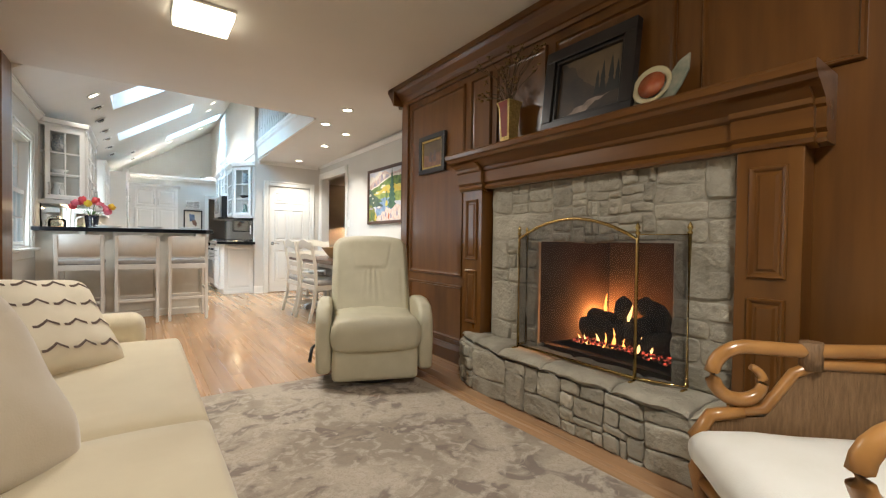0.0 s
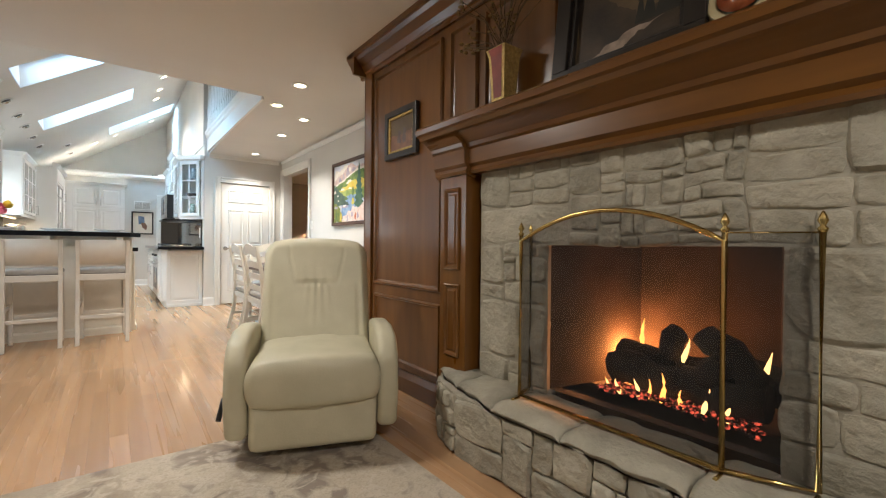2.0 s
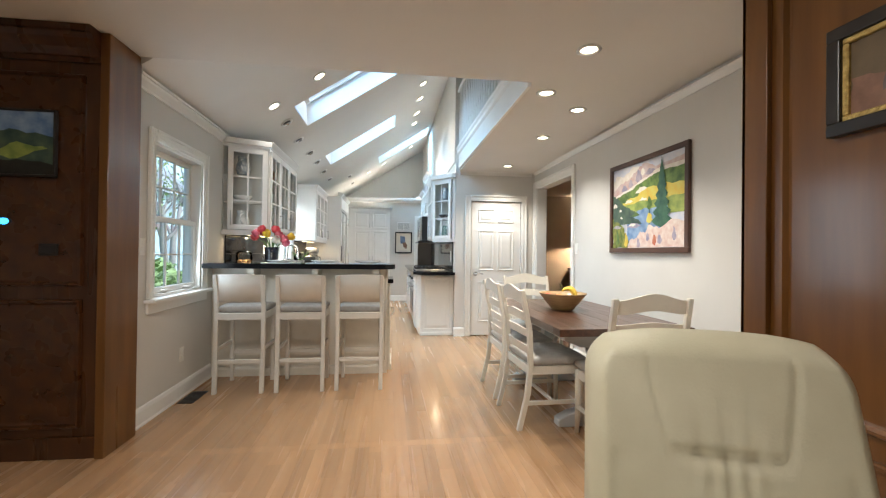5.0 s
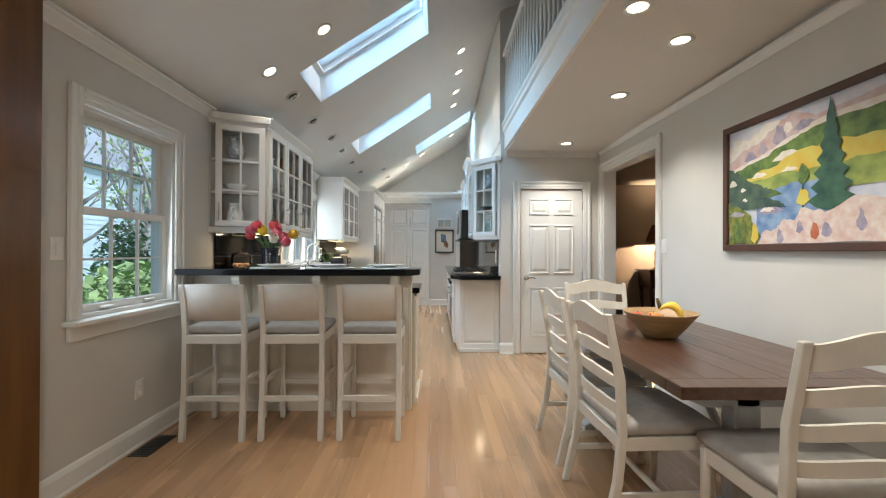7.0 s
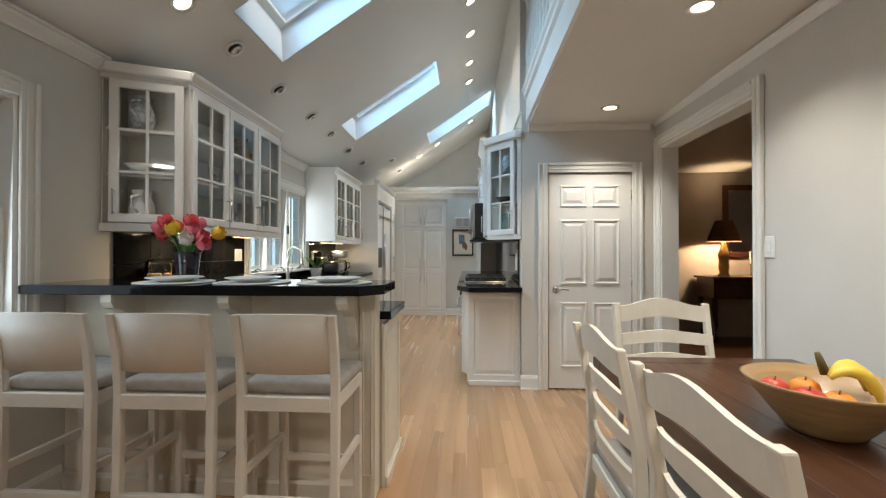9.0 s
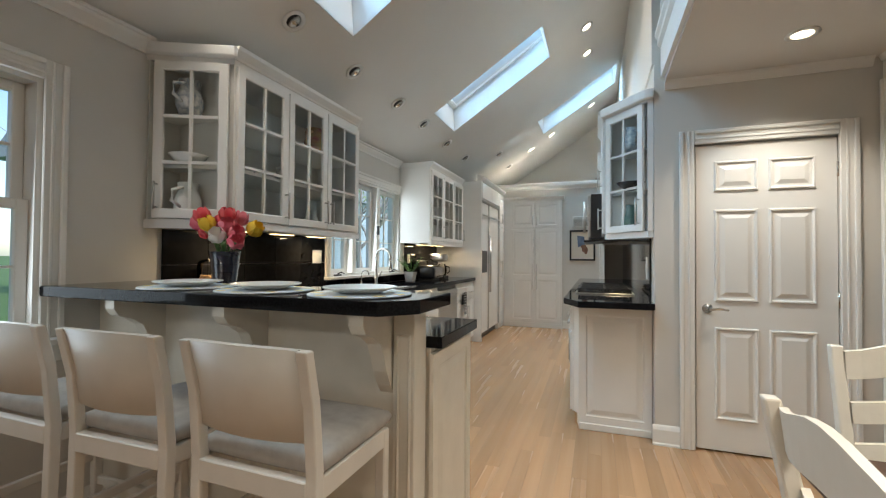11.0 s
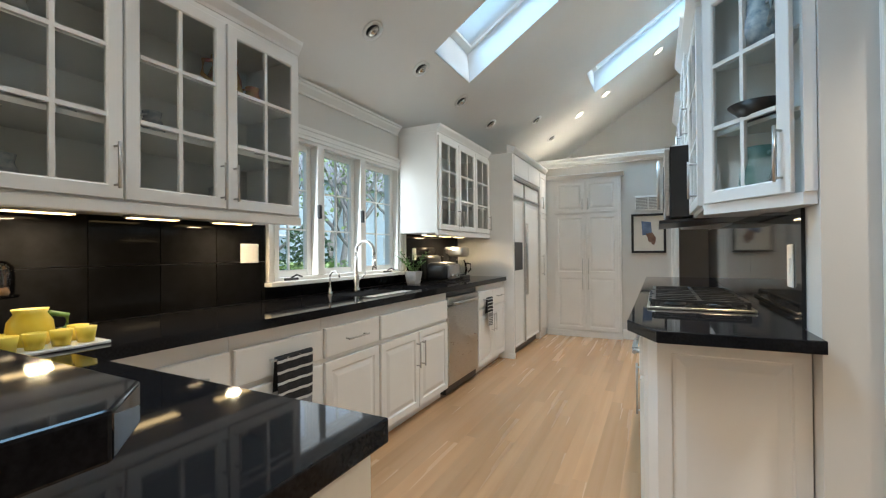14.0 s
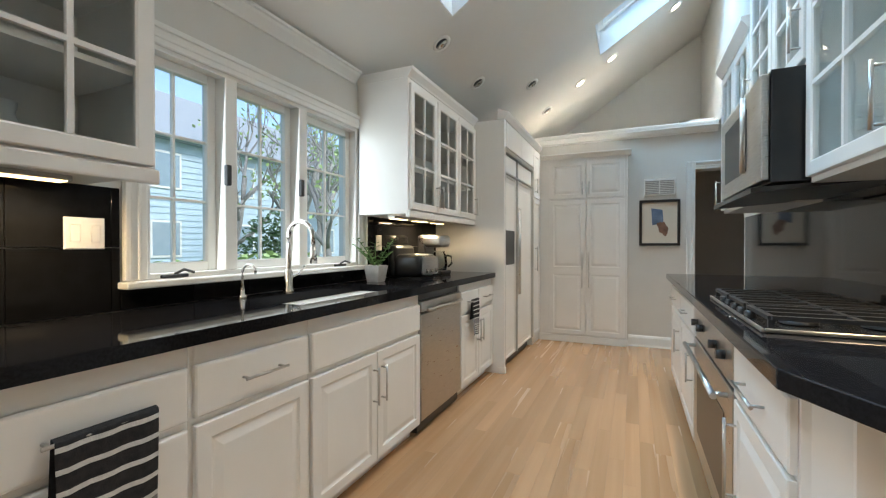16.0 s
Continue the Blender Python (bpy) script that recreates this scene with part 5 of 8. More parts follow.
def log(a, c, r, sd):
    a, c = Vector(a), Vector(c)
    pts = [a.lerp(c, t / 6) + Vector((0, 0, 0.02 * math.sin(t * 1.3 + sd))) for t in range(7)]
    return tube(pts, [r * (0.9 + 0.2 * noise.noise(Vector((t * 0.8, sd, 0)))) for t in range(7)], 10)


for k, (a, c, r) in enumerate((((2.50, 1.14, 0.50), (2.48, 1.76, 0.50), 0.080), ((2.39, 1.16, 0.455), (2.39, 1.44, 0.46), 0.078), ((2.39, 1.43, 0.46), (2.40, 1.74, 0.47), 0.080),
                               ((2.40, 1.52, 0.53), (2.46, 1.50, 0.67), 0.052), ((2.40, 1.18, 0.52), (2.46, 1.40, 0.68), 0.060), ((2.37, 1.36, 0.50), (2.42, 1.30, 0.60), 0.055))):
    part("log", log(a, c, r, k), CHAR, gl)
EMBER = bpy.data.materials.new("glowing_embers")
EMBER.use_nodes = True
_n, _l = EMBER.node_tree.nodes, EMBER.node_tree.links
_t = _n.new("ShaderNodeTexNoise")
_t.inputs["Scale"].default_value = 45
_r = _n.new("ShaderNodeValToRGB")
_r.color_ramp.elements[0].position, _r.color_ramp.elements[1].position = 0.5, 0.72
_r.color_ramp.elements[0].color, _r.color_ramp.elements[1].color = (0.0, 0.0, 0.0, 1), (0.85, 0.10, 0.05, 1)
_c = _n.new("ShaderNodeTexCoord")
_l.new(_c.outputs["Object"], _t.inputs[0])
_l.new(_t.outputs[0], _r.inputs[0])
_p = _n["Principled BSDF"]
_p.inputs["Base Color"].default_value = (0.03, 0.012, 0.015, 1)
_l.new(_r.outputs[0], _p.inputs["Emission Color"])
_p.inputs["Emission Strength"].default_value = 0.9
b = bmesh.new()
for k in range(210):
    x, y = rl.uniform(2.24, 2.38), rl.uniform(1.16, 1.76)
    s = rl.uniform(0.006, 0.014)
    t = bmesh.new()
    bmesh.ops.create_icosphere(t, subdivisions=1, radius=s, matrix=Matrix.Translation((x, y, Z0 + 0.012 + 0.035 * (1 - ((y - 1.5) / 0.4) ** 2) + rl.uniform(0, 0.012))) @ Matrix.Diagonal((1, 1, 0.7, 1)))
    add(b, t)
part("embers", b, EMBER, gl, "glowing red ember glass")
FLAME = glow("flame", (1.0, 0.34, 0.07), 1.5)
FLAMEC = glow("flame_core", (1.0, 0.50, 0.16), 1.5)
fl = thing("flames", "small orange and yellow gas flames", "fire", (2.4, 1.5, 0.38))
for k, (x, y, z, h, w) in enumerate(((2.50, 1.66, 0.52, 0.17, 0.030), (2.45, 1.18, 0.50, 0.14, 0.026), (2.33, 1.34, 0.39, 0.10, 0.022), (2.32, 1.50, 0.39, 0.12, 0.022), (2.31, 1.60, 0.39, 0.07, 0.02),
                                     (2.31, 1.68, 0.38, 0.06, 0.018), (2.32, 1.42, 0.39, 0.07, 0.018), (2.33, 1.26, 0.38, 0.08, 0.02), (2.40, 1.44, 0.55, 0.10, 0.022), (2.31, 1.55, 0.385, 0.09, 0.016), (2.32, 1.74, 0.38, 0.05, 0.015))):
    pts = [(x, y + 0.012 * math.sin(3.1 * t + k), z + h * t) for t in (0, 0.2, 0.45, 0.7, 0.88, 1)]
    part("flame", tube(pts, [w * 0.25, w * 0.5, w * 0.42, w * 0.26, w * 0.12, 0.001], 8), FLAMEC if k % 3 else FLAME, fl)
f_ = new("fire_light", bpy.data.lights.new("fire_light", "POINT"))
f_.data.energy, f_.data.color, f_.data.shadow_soft_size = 10, (1.0, 0.36, 0.09), 0.06
f_.location = (2.58, 1.78, 0.50)

# fire screen
fsn = thing("fire_screen", "brass-framed arched mesh fire screen with folding wing", "fire screen", (2.02, 1.6, 0.335))
SX = 2.01
MESH = bpy.data.materials.new("fine_black_mesh")
MESH.use_nodes = True
_n, _l = MESH.node_tree.nodes, MESH.node_tree.links
_tr, _mx = _n.new("ShaderNodeBsdfTransparent"), _n.new("ShaderNodeMixShader")
_mx.inputs[0].default_value = 0.42
_n["Principled BSDF"].inputs["Base Color"].default_value = (0.02, 0.018, 0.015, 1)
_n["Principled BSDF"].inputs["Roughness"].default_value = 0.6
_l.new(_tr.outputs[0], _mx.inputs[1])
_l.new(_n["Principled BSDF"].outputs[0], _mx.inputs[2])
_l.new(_mx.outputs[0], _n["Material Output"].inputs[0])
SZ = 0.352


def arch(y0, y1, z, rise, n=18):
    return [(SX, y0 + (y1 - y0) * k / n, z + rise * (1 - (2 * k / n - 1) ** 2)) for k in range(n + 1)]


ya, yb = 1.18, 1.975
ac = arch(ya, yb, 1.035, 0.115)
part("frame", tube([(SX, ya, SZ)] + ac + [(SX, yb, SZ)] + [(SX, ya, SZ)], 0.009, 8), BRASS, fsn, smooth=True)
b = bmesh.new()
vs = [b.verts.new((SX + 0.003, ya, SZ)), *[b.verts.new((p[0] + 0.003, p[1], p[2])) for p in ac], b.verts.new((SX + 0.003, yb, SZ))]
b.faces.new(vs)
part("mesh_panel", b, MESH, fsn)
for yy, x2, y2 in ((ya, SX + 0.085, 0.975), (yb, SX + 0.12, 2.02)):
    part("wing_frame", tube([(SX, yy, SZ), (SX, yy, 1.06), (x2, y2, 1.06), (x2, y2, SZ), (SX, yy, SZ)], 0.009, 8), BRASS, fsn)
    b = bmesh.new()
    b.faces.new([b.verts.new(v) for v in ((SX + 0.004, yy, SZ), (x2, y2, SZ), (x2, y2, 1.06), (SX + 0.004, yy, 1.06))])
    part("mesh_panel", b, MESH, fsn)
    for x, y in ((SX, yy), (x2, y2)):
        part("finial", lathe([(0.009, 0), (0.013, 0.01), (0.006, 0.018), (0.013, 0.032), (0.009, 0.044), (0.004, 0.055), (0, 0.06)], 10, (x, y, 1.06)), BRASS, fsn)
        part("foot", tube([(x, y, SZ - 0.012), (x - 0.05, y, SZ - 0.012)], 0.006, 8), BRASS, fsn)

# mantel
mt = thing("mantelpiece", "cherry-stained wooden mantelpiece with panelled pilasters and deep moulded shelf", "mantelpiece", (2.1, 1.6, 0), kind="structure")
MP = [(PW, 1.40), (2.085, 1.40), (2.075, 1.415), (2.085, 1.435), (2.065, 1.45), (2.065, 1.525), (2.05, 1.535), (2.045, 1.555), (2.00, 1.585), (1.975, 1.60), (1.96, 1.605), (1.945, 1.622), (1.93, 1.63), (1.925, 1.655), (1.935, 1.668), (PW, 1.668)]
part("shelf", sweep_y(MP, 0.50, 2.70), WOODH, mt)
for y0, y1 in ((0.53, 0.80), (2.40, 2.67)):
    part("cap_block", sweep_y([(2.12, 1.385)] + [(x - 0.028, z) for x, z in MP[1:9]] + [(2.12, 1.585)], y0, y1), WOODH, mt)
for y0, y1, zb in ((0.56, 0.785, 0.0), (2.42, 2.645, 0.0)):
    part("pilaster", box(2.07, 2.186, y0, y1, zb, 1.40, 0.004), WOOD, mt)
    for z0, z1 in ((0.40, 0.80), (0.88, 1.33)):
        part("pilaster_panel", stepped(0.13, z1 - z0, [(0, 0), (0, 0.008), (0.006, 0.014), (0.014, 0.010), (0.022, 0.001), (0.03, 0.001), (0.04, 0.008)]), WOODH, mt, at=facing((2.0695, (y0 + y1) / 2 + 0.065, z0), 180))
    part("plinth_block", box(2.055, 2.186, y0 - 0.012, y1 + 0.012, 0.0, 0.36 if y0 < 1 else 0.16, 0.006), WOOD, mt)

# ---- pictures ----


def flat(poly, d):
    b = bmesh.new()
    b.faces.new([b.verts.new((x, y, d)) for x, y in poly])
    return b


def picture(name, label, m, w, h, fw, frame_mat, layers, liner=None, depth=0.03, mount=None):
    """A framed picture; layers are flat shapes in canvas fractions with a material, from back to front."""
    p = thing(name, label, "picture", m.translation)
    b = bmesh.new()
    for q in ((0, w, 0, fw), (0, w, h - fw, h), (0, fw, fw, h - fw), (w - fw, w, fw, h - fw)):
        box(*q, 0.002, depth, 0.004, 2, bm=b)
    part("frame", b, frame_mat, p, at=m)
    i = fw
    if liner:
        b = bmesh.new()
        g = 0.018
        for q in ((i, w - i, i, i + g), (i, w - i, h - i - g, h - i), (i, i + g, i + g, h - i - g), (w - i - g, w - i, i + g, h - i - g)):
            box(*q, 0.004, depth * 0.7, 0.003, 1, bm=b)
        part("liner", b, liner, p, at=m)
        i += g
    if mount:
        b = bmesh.new()
        g = mount[1]
        part("mount", flat([(i, i), (w - i, i), (w - i, h - i), (i, h - i)], 0.008), mount[0], p, at=m)
        i += g
    cw, ch = w - 2 * i, h - 2 * i
    for k, (mt_, poly) in enumerate(layers):
        part("canvas" if k == 0 else "painted_shape", flat([(i + x * cw, i + y * ch) for x, y in poly], 0.010 + 0.0003 * k), mt_, p, at=m)
    return p


def paint(name, a, b, scale=14, stretch=(1, 1, 1)):
    return mat(name, a, b, 0.5, scale=scale, detail=8, bump=0.12, bscale=60, stretch=stretch)


FULL = [(0, 0), (1, 0), (1, 1), (0, 1)]
ro = random.Random(3)


def ragged(pts, n=5, amp=0.025):
    """An outline with its edges broken up, kept inside the canvas."""
    out = []
    for (x0, y0), (x1, y1) in zip(pts, pts[1:] + pts[:1]):
        for k in range(n):
            t = k / n
            out.append((min(1, max(0, x0 + (x1 - x0) * t + ro.uniform(-amp, amp) * (k > 0))), min(1, max(0, y0 + (y1 - y0) * t + ro.uniform(-amp, amp) * (k > 0)))))
    return out


PSKY = paint("paint_pale_sky", (0.50, 0.55, 0.66), (0.66, 0.64, 0.66))
PPINK = paint("paint_pink_peak", (0.52, 0.34, 0.30), (0.60, 0.52, 0.52))
PGREEN = paint("paint_green_slope", (0.16, 0.24, 0.06), (0.36, 0.42, 0.10))
PYEL = paint("paint_yellow_meadow", (0.62, 0.42, 0.05), (0.60, 0.55, 0.12))
PBLUE = paint("paint_blue_lake", (0.10, 0.20, 0.40), (0.28, 0.40, 0.56))
PDARK = paint("paint_dark_fir", (0.02, 0.07, 0.05), (0.06, 0.15, 0.09))
PROCK = paint("paint_pink_rocks", (0.58, 0.40, 0.34), (0.70, 0.62, 0.56), 22)
PTEAL = paint("paint_teal_hill", (0.025, 0.06, 0.055), (0.09, 0.14, 0.09))
# drawn from the viewer's side; the wall looks along -x so the picture's left is the far end
fir = [(0.72, 0.22)] + [(0.72 - 0.13 * (1 - t) * (1.0 if k % 2 else 0.55), 0.25 + 0.68 * t) for k, t in enumerate(np.linspace(0, 0.97, 15))] + [(0.73, 0.99)] + [(0.74 + 0.13 * (1 - t) * (1.0 if k % 2 else 0.55), 0.25 + 0.68 * t) for k, t in reversed(list(enumerate(np.linspace(0, 0.97, 15))))]
PCLOUD = paint("paint_cream_cloud", (0.66, 0.60, 0.50), (0.78, 0.74, 0.68), 18)
PLILAC = paint("paint_lilac_shadow", (0.24, 0.22, 0.32), (0.42, 0.36, 0.42), 20)
PFOREST = paint("paint_forest_band", (0.05, 0.11, 0.03), (0.17, 0.26, 0.06), 18)
PBUSH = paint("paint_bush_green", (0.06, 0.11, 0.02), (0.26, 0.26, 0.05), 26)
PRED = paint("paint_red_bush", (0.40, 0.07, 0.03), (0.50, 0.20, 0.10), 26)


def ridge(color, tops, low, amp=0.014):
    """A band of one colour under a ragged skyline, down to a level."""
    return (color, ragged(tops + [(tops[-1][0], low), (tops[0][0], low)], 4, amp))


def dab(color, x, y, w, h):
    return (color, ragged([(x, y), (x + w * 0.3, y + h), (x + w * 0.7, y + h * 0.8), (x + w, y + h * 0.1), (x + w * 0.5, y - h * 0.25)], 3, 0.007))


layers = [(PSKY, FULL), ridge(PCLOUD, [(0, 0.84), (0.06, 0.92), (0.18, 0.89), (0.32, 0.98), (0.46, 0.93)], 0.6)]
layers += [ridge(PPINK, [(0, 0.73), (0.08, 0.78), (0.2, 0.83), (0.3, 0.86), (0.42, 0.96), (0.53, 0.97), (0.64, 0.90), (1, 0.94)], 0.5)]
layers += [dab(PLILAC, 0.36, 0.80, 0.10, 0.13), dab(PLILAC, 0.14, 0.71, 0.10, 0.08), dab(PLILAC, 0.25, 0.75, 0.08, 0.08), dab(PLILAC, 0.50, 0.84, 0.16, 0.06), dab(PCLOUD, 0.44, 0.86, 0.06, 0.07)]
layers += [ridge(PCLOUD, [(0.04, 0.66), (0.25, 0.71), (0.5, 0.81), (0.62, 0.86), (1, 0.88)], 0.5), ridge(PFOREST, [(0.06, 0.645), (0.26, 0.69), (0.5, 0.78), (0.62, 0.82), (1, 0.84)], 0.4)]
layers += [dab(PCLOUD, 0.36, 0.65, 0.22, 0.06), ridge(PYEL, [(0.16, 0.56), (0.34, 0.60), (0.5, 0.67), (0.7, 0.70), (1, 0.66)], 0.42, 0.02), dab(PCLOUD, 0.20, 0.555, 0.13, 0.035), dab(PCLOUD, 0.42, 0.55, 0.12, 0.03)]
layers += [ridge(PGREEN, [(0.18, 0.52), (0.4, 0.545), (0.7, 0.53), (1, 0.54)], 0.36), ridge(PBLUE, [(0.24, 0.36), (0.36, 0.43), (0.5, 0.46), (0.8, 0.44)], 0.06), dab(PFOREST, 0.26, 0.38, 0.18, 0.05)]
layers += [ridge(PTEAL, [(0, 0.69), (0.08, 0.63), (0.19, 0.53), (0.30, 0.455), (0.36, 0.44)], 0.40), ridge(PTEAL, [(0, 0.42), (0.2, 0.41), (0.3, 0.38), (0.42, 0.33), (0.45, 0.30)], 0.28)]
layers += [dab(PCLOUD, 0.01, 0.52, 0.07, 0.05), dab(PCLOUD, 0.11, 0.46, 0.05, 0.025), dab(PCLOUD, 0.13, 0.37, 0.04, 0.025), dab(PLILAC, 0.24, 0.25, 0.22, 0.05), dab(PCLOUD, 0.27, 0.265, 0.12, 0.03)]
layers += [ridge(PBUSH, [(0, 0.37), (0.08, 0.33), (0.2, 0.24), (0.26, 0.10)], 0.0, 0.02), dab(PLILAC, 0.01, 0.25, 0.14, 0.04), dab(PYEL, 0.20, 0.04, 0.06, 0.15), dab(PFOREST, 0.06, 0.06, 0.06, 0.16)]
layers += [(PDARK, [(0.565, 0.08), (0.568, 0.58), (0.574, 0.58), (0.578, 0.08)]), dab(PFOREST, 0.54, 0.46, 0.07, 0.12), dab(PYEL, 0.53, 0.30, 0.09, 0.10), dab(PYEL, 0.54, 0.18, 0.06, 0.08), (PDARK, fir)]
layers += [ridge(PROCK, [(0.26, 0.02), (0.30, 0.10), (0.40, 0.12), (0.45, 0.19), (0.52, 0.17), (0.56, 0.26), (0.7, 0.21), (0.85, 0.30), (1, 0.26)], 0.0)]
layers += [dab(PLILAC, x, y, w, h) for x, y, w, h in ((0.40, 0.02, 0.05, 0.10), (0.53, 0.09, 0.05, 0.08), (0.68, 0.06, 0.06, 0.08), (0.86, 0.10, 0.05, 0.12))] + [dab(PRED, 0.62, 0.05, 0.05, 0.11)]
picture("landscape_painting", "large colourful mountain lake painting in a dark brown frame", facing((RX - 0.002, 6.19, 1.265), 180), 1.11, 0.835, 0.042, BROWNFRAME, layers)
PBR = paint("paint_brown_ground", (0.15, 0.075, 0.045), (0.27, 0.14, 0.09))
PFIG = paint("paint_grey_figures", (0.07, 0.05, 0.05), (0.16, 0.12, 0.12))
PDUSK = paint("paint_dusk_brown", (0.015, 0.012, 0.010), (0.07, 0.045, 0.025), 6)
PGLOW = paint("paint_dusk_glow", (0.07, 0.048, 0.024), (0.16, 0.11, 0.055), 5)
PNIGHT = paint("paint_night_fir", (0.008, 0.010, 0.008), (0.02, 0.02, 0.015))
PLIGHT = paint("paint_stream", (0.16, 0.12, 0.09), (0.34, 0.26, 0.20), 24)
picture("small_painting", "small warm-toned oil painting in a black and gold frame", facing((PW - 0.006, 3.44, 1.63), 180), 0.41, 0.345, 0.042, BLACKFRAME,
        [(PGLOW, FULL), (PBR, ragged([(0, 0), (0, 0.5), (0.4, 0.42), (1, 0.55), (1, 0)])), (PFIG, ragged([(0.3, 0.2), (0.34, 0.62), (0.44, 0.58), (0.46, 0.2)])), (PFIG, ragged([(0.54, 0.18), (0.56, 0.66), (0.68, 0.6), (0.68, 0.18)]))], liner=GOLD, depth=0.032)
firs = lambda x, s: [(x - 0.05 * s, 0.25), (x - 0.02 * s, 0.5), (x - 0.03 * s, 0.5), (x, 0.30 + 0.42 * s), (x + 0.03 * s, 0.5), (x + 0.02 * s, 0.5), (x + 0.05 * s, 0.25)]
mm = Matrix.Translation((2.10, 1.86, 1.672)) @ facing((0, 0, 0), 180) @ pose(0, 0, 0, -7, 0, 0)
picture("mantel_painting", "dark mountain dusk painting in a wide black mantel frame", mm, 0.60, 0.52, 0.07, BLACKFRAME,
        [(PGLOW, FULL), (PDUSK, ragged([(0, 0), (0, 1), (0.2, 0.9), (0.42, 0.55), (0.6, 0.42), (0.7, 0)])), (PDUSK, ragged([(0.4, 0), (0.5, 0.34), (1, 0.42), (1, 0)])),
         (PNIGHT, firs(0.72, 1.25)), (PNIGHT, firs(0.84, 1.4)), (PNIGHT, firs(0.93, 1.1)), (PNIGHT, firs(0.64, 0.9)), (PLIGHT, ragged([(0.10, 0.0), (0.30, 0.12), (0.60, 0.22), (0.86, 0.24), (0.6, 0.12), (0.45, 0)], amp=0.03))], depth=0.05, liner=BLACKFRAME)

# vase with dried stems, fish dish
va = thing("tall_vase", "tall square gold and red mosaic vase on the mantel", "vase", (2.08, 2.16, 1.67))
VRED = mat("red_lacquer", (0.16, 0.02, 0.012), (0.26, 0.04, 0.02), 0.6)
b = bmesh.new()
prof = [(0.040, 0), (0.042, 0.06), (0.046, 0.16), (0.053, 0.26), (0.062, 0.295)]
lp = [[b.verts.new((2.08 + sx * r, 2.16 + sy * r, 1.67 + z)) for sx, sy in ((-1, -1), (1, -1), (1, 1), (-1, 1))] for r, z in prof]
for p, q in zip(lp, lp[1:]):
    for k in range(4):
        b.faces.new((p[k], p[(k + 1) % 4], q[(k + 1) % 4], q[k]))
b.faces.new(lp[0][::-1])
part("body", b, GOLD, va, "hammered gold mosaic body")
b = bmesh.new()
rows_ = [(r - 0.016, r, z) for r, z in prof[1:]]
vv = [[b.verts.new((2.08 - r - 0.002, 2.16 - i, 1.67 + z)), b.verts.new((2.08 - r - 0.002, 2.16 + i, 1.67 + z))] for i, r, z in rows_]
for p, q in zip(vv, vv[1:]):
    b.faces.new((p[0], p[1], q[1], q[0]))
part("inlay", b, VRED, va)
part("rim", box(2.08 - 0.064, 2.08 + 0.064, 2.16 - 0.064, 2.16 + 0.064, 1.962, 1.968, 0.002, 1), GOLD, va)
DRY = mat("dried_brown_stems", (0.06, 0.035, 0.014), (0.13, 0.08, 0.03), 0.9)
DRYP = mat("dried_petals", (0.16, 0.10, 0.03), (0.24, 0.15, 0.05), 0.9)
ds = thing("dried_flowers", "spray of dried brown flowers standing in the vase", "dried flowers", (2.08, 2.16, 1.9))
rf = random.Random(5)
bs, bp2 = bmesh.new(), bmesh.new()
for k in range(34):
    y, z, x = 2.16 + rf.uniform(-0.30, 0.36), 1.98 + rf.uniform(0.05, 0.34), 2.08 + rf.uniform(-0.10, 0.08)
    tube([(2.08, 2.16 + rf.uniform(-0.04, 0.04), 1.95), (2.08 + (x - 2.08) * 0.5, 2.16 + (y - 2.16) * 0.4, 1.95 + (z - 1.95) * 0.6), (x, y, z)], 0.0022, 5, bm=bs)
    for j in range(3):
        t = bmesh.new()
        bmesh.ops.create_icosphere(t, subdivisions=1, radius=rf.uniform(0.007, 0.016), matrix=Matrix.Translation((x + rf.uniform(-0.02, 0.02), y + rf.uniform(-0.025, 0.025), z + rf.uniform(-0.02, 0.02))) @ Matrix.Diagonal((1, 1, 0.55, 1)))
        add(bp2, t)
part("stems", bs, DRY, ds)
tagged(part("heads", bp2, DRYP, ds), kind="stuff")
fd_ = thing("fish_dish", "glazed ceramic fish-shaped dish with an orange centre on the mantel", "ornament", (2.09, 1.17, 1.67))
GLAZE = mat("celadon_glaze", (0.16, 0.19, 0.14), (0.36, 0.34, 0.25), 0.15, scale=14, coat=0.5)
ORANGE = mat("orange_glaze", (0.34, 0.06, 0.02), (0.46, 0.14, 0.05), 0.2, scale=16, coat=0.5)
CREAMG = mat("cream_glaze", (0.48, 0.40, 0.22), (0.55, 0.48, 0.30), 0.2, scale=12, coat=0.5)
mf = Matrix.Translation((2.085, 1.17, 1.80)) @ facing((0, 0, 0), 180) @ pose(0, 0, 0, -14, 0, 0)
part("bowl", lathe([(0.0, -0.02), (0.07, -0.018), (0.10, 0.0), (0.094, 0.004), (0.07, -0.008)], 28), CREAMG, fd_, at=mf)
part("centre", lathe([(0.0, -0.004), (0.062, -0.003), (0.068, 0.001), (0.0, 0.003)], 24), ORANGE, fd_, at=mf)
b = prism([(0.06, 0.02), (0.11, 0.10), (0.16, 0.13), (0.165, 0.04), (0.14, -0.03), (0.10, -0.10), (0.03, -0.11), (-0.06, -0.12), (-0.13, -0.09), (-0.16, -0.02), (-0.145, 0.05), (-0.09, 0.055), (-0.05, -0.02), (0, -0.06)], -0.03, -0.016, bevel=0.006)
part("fin_plate", b, GLAZE, fd_, at=mf)

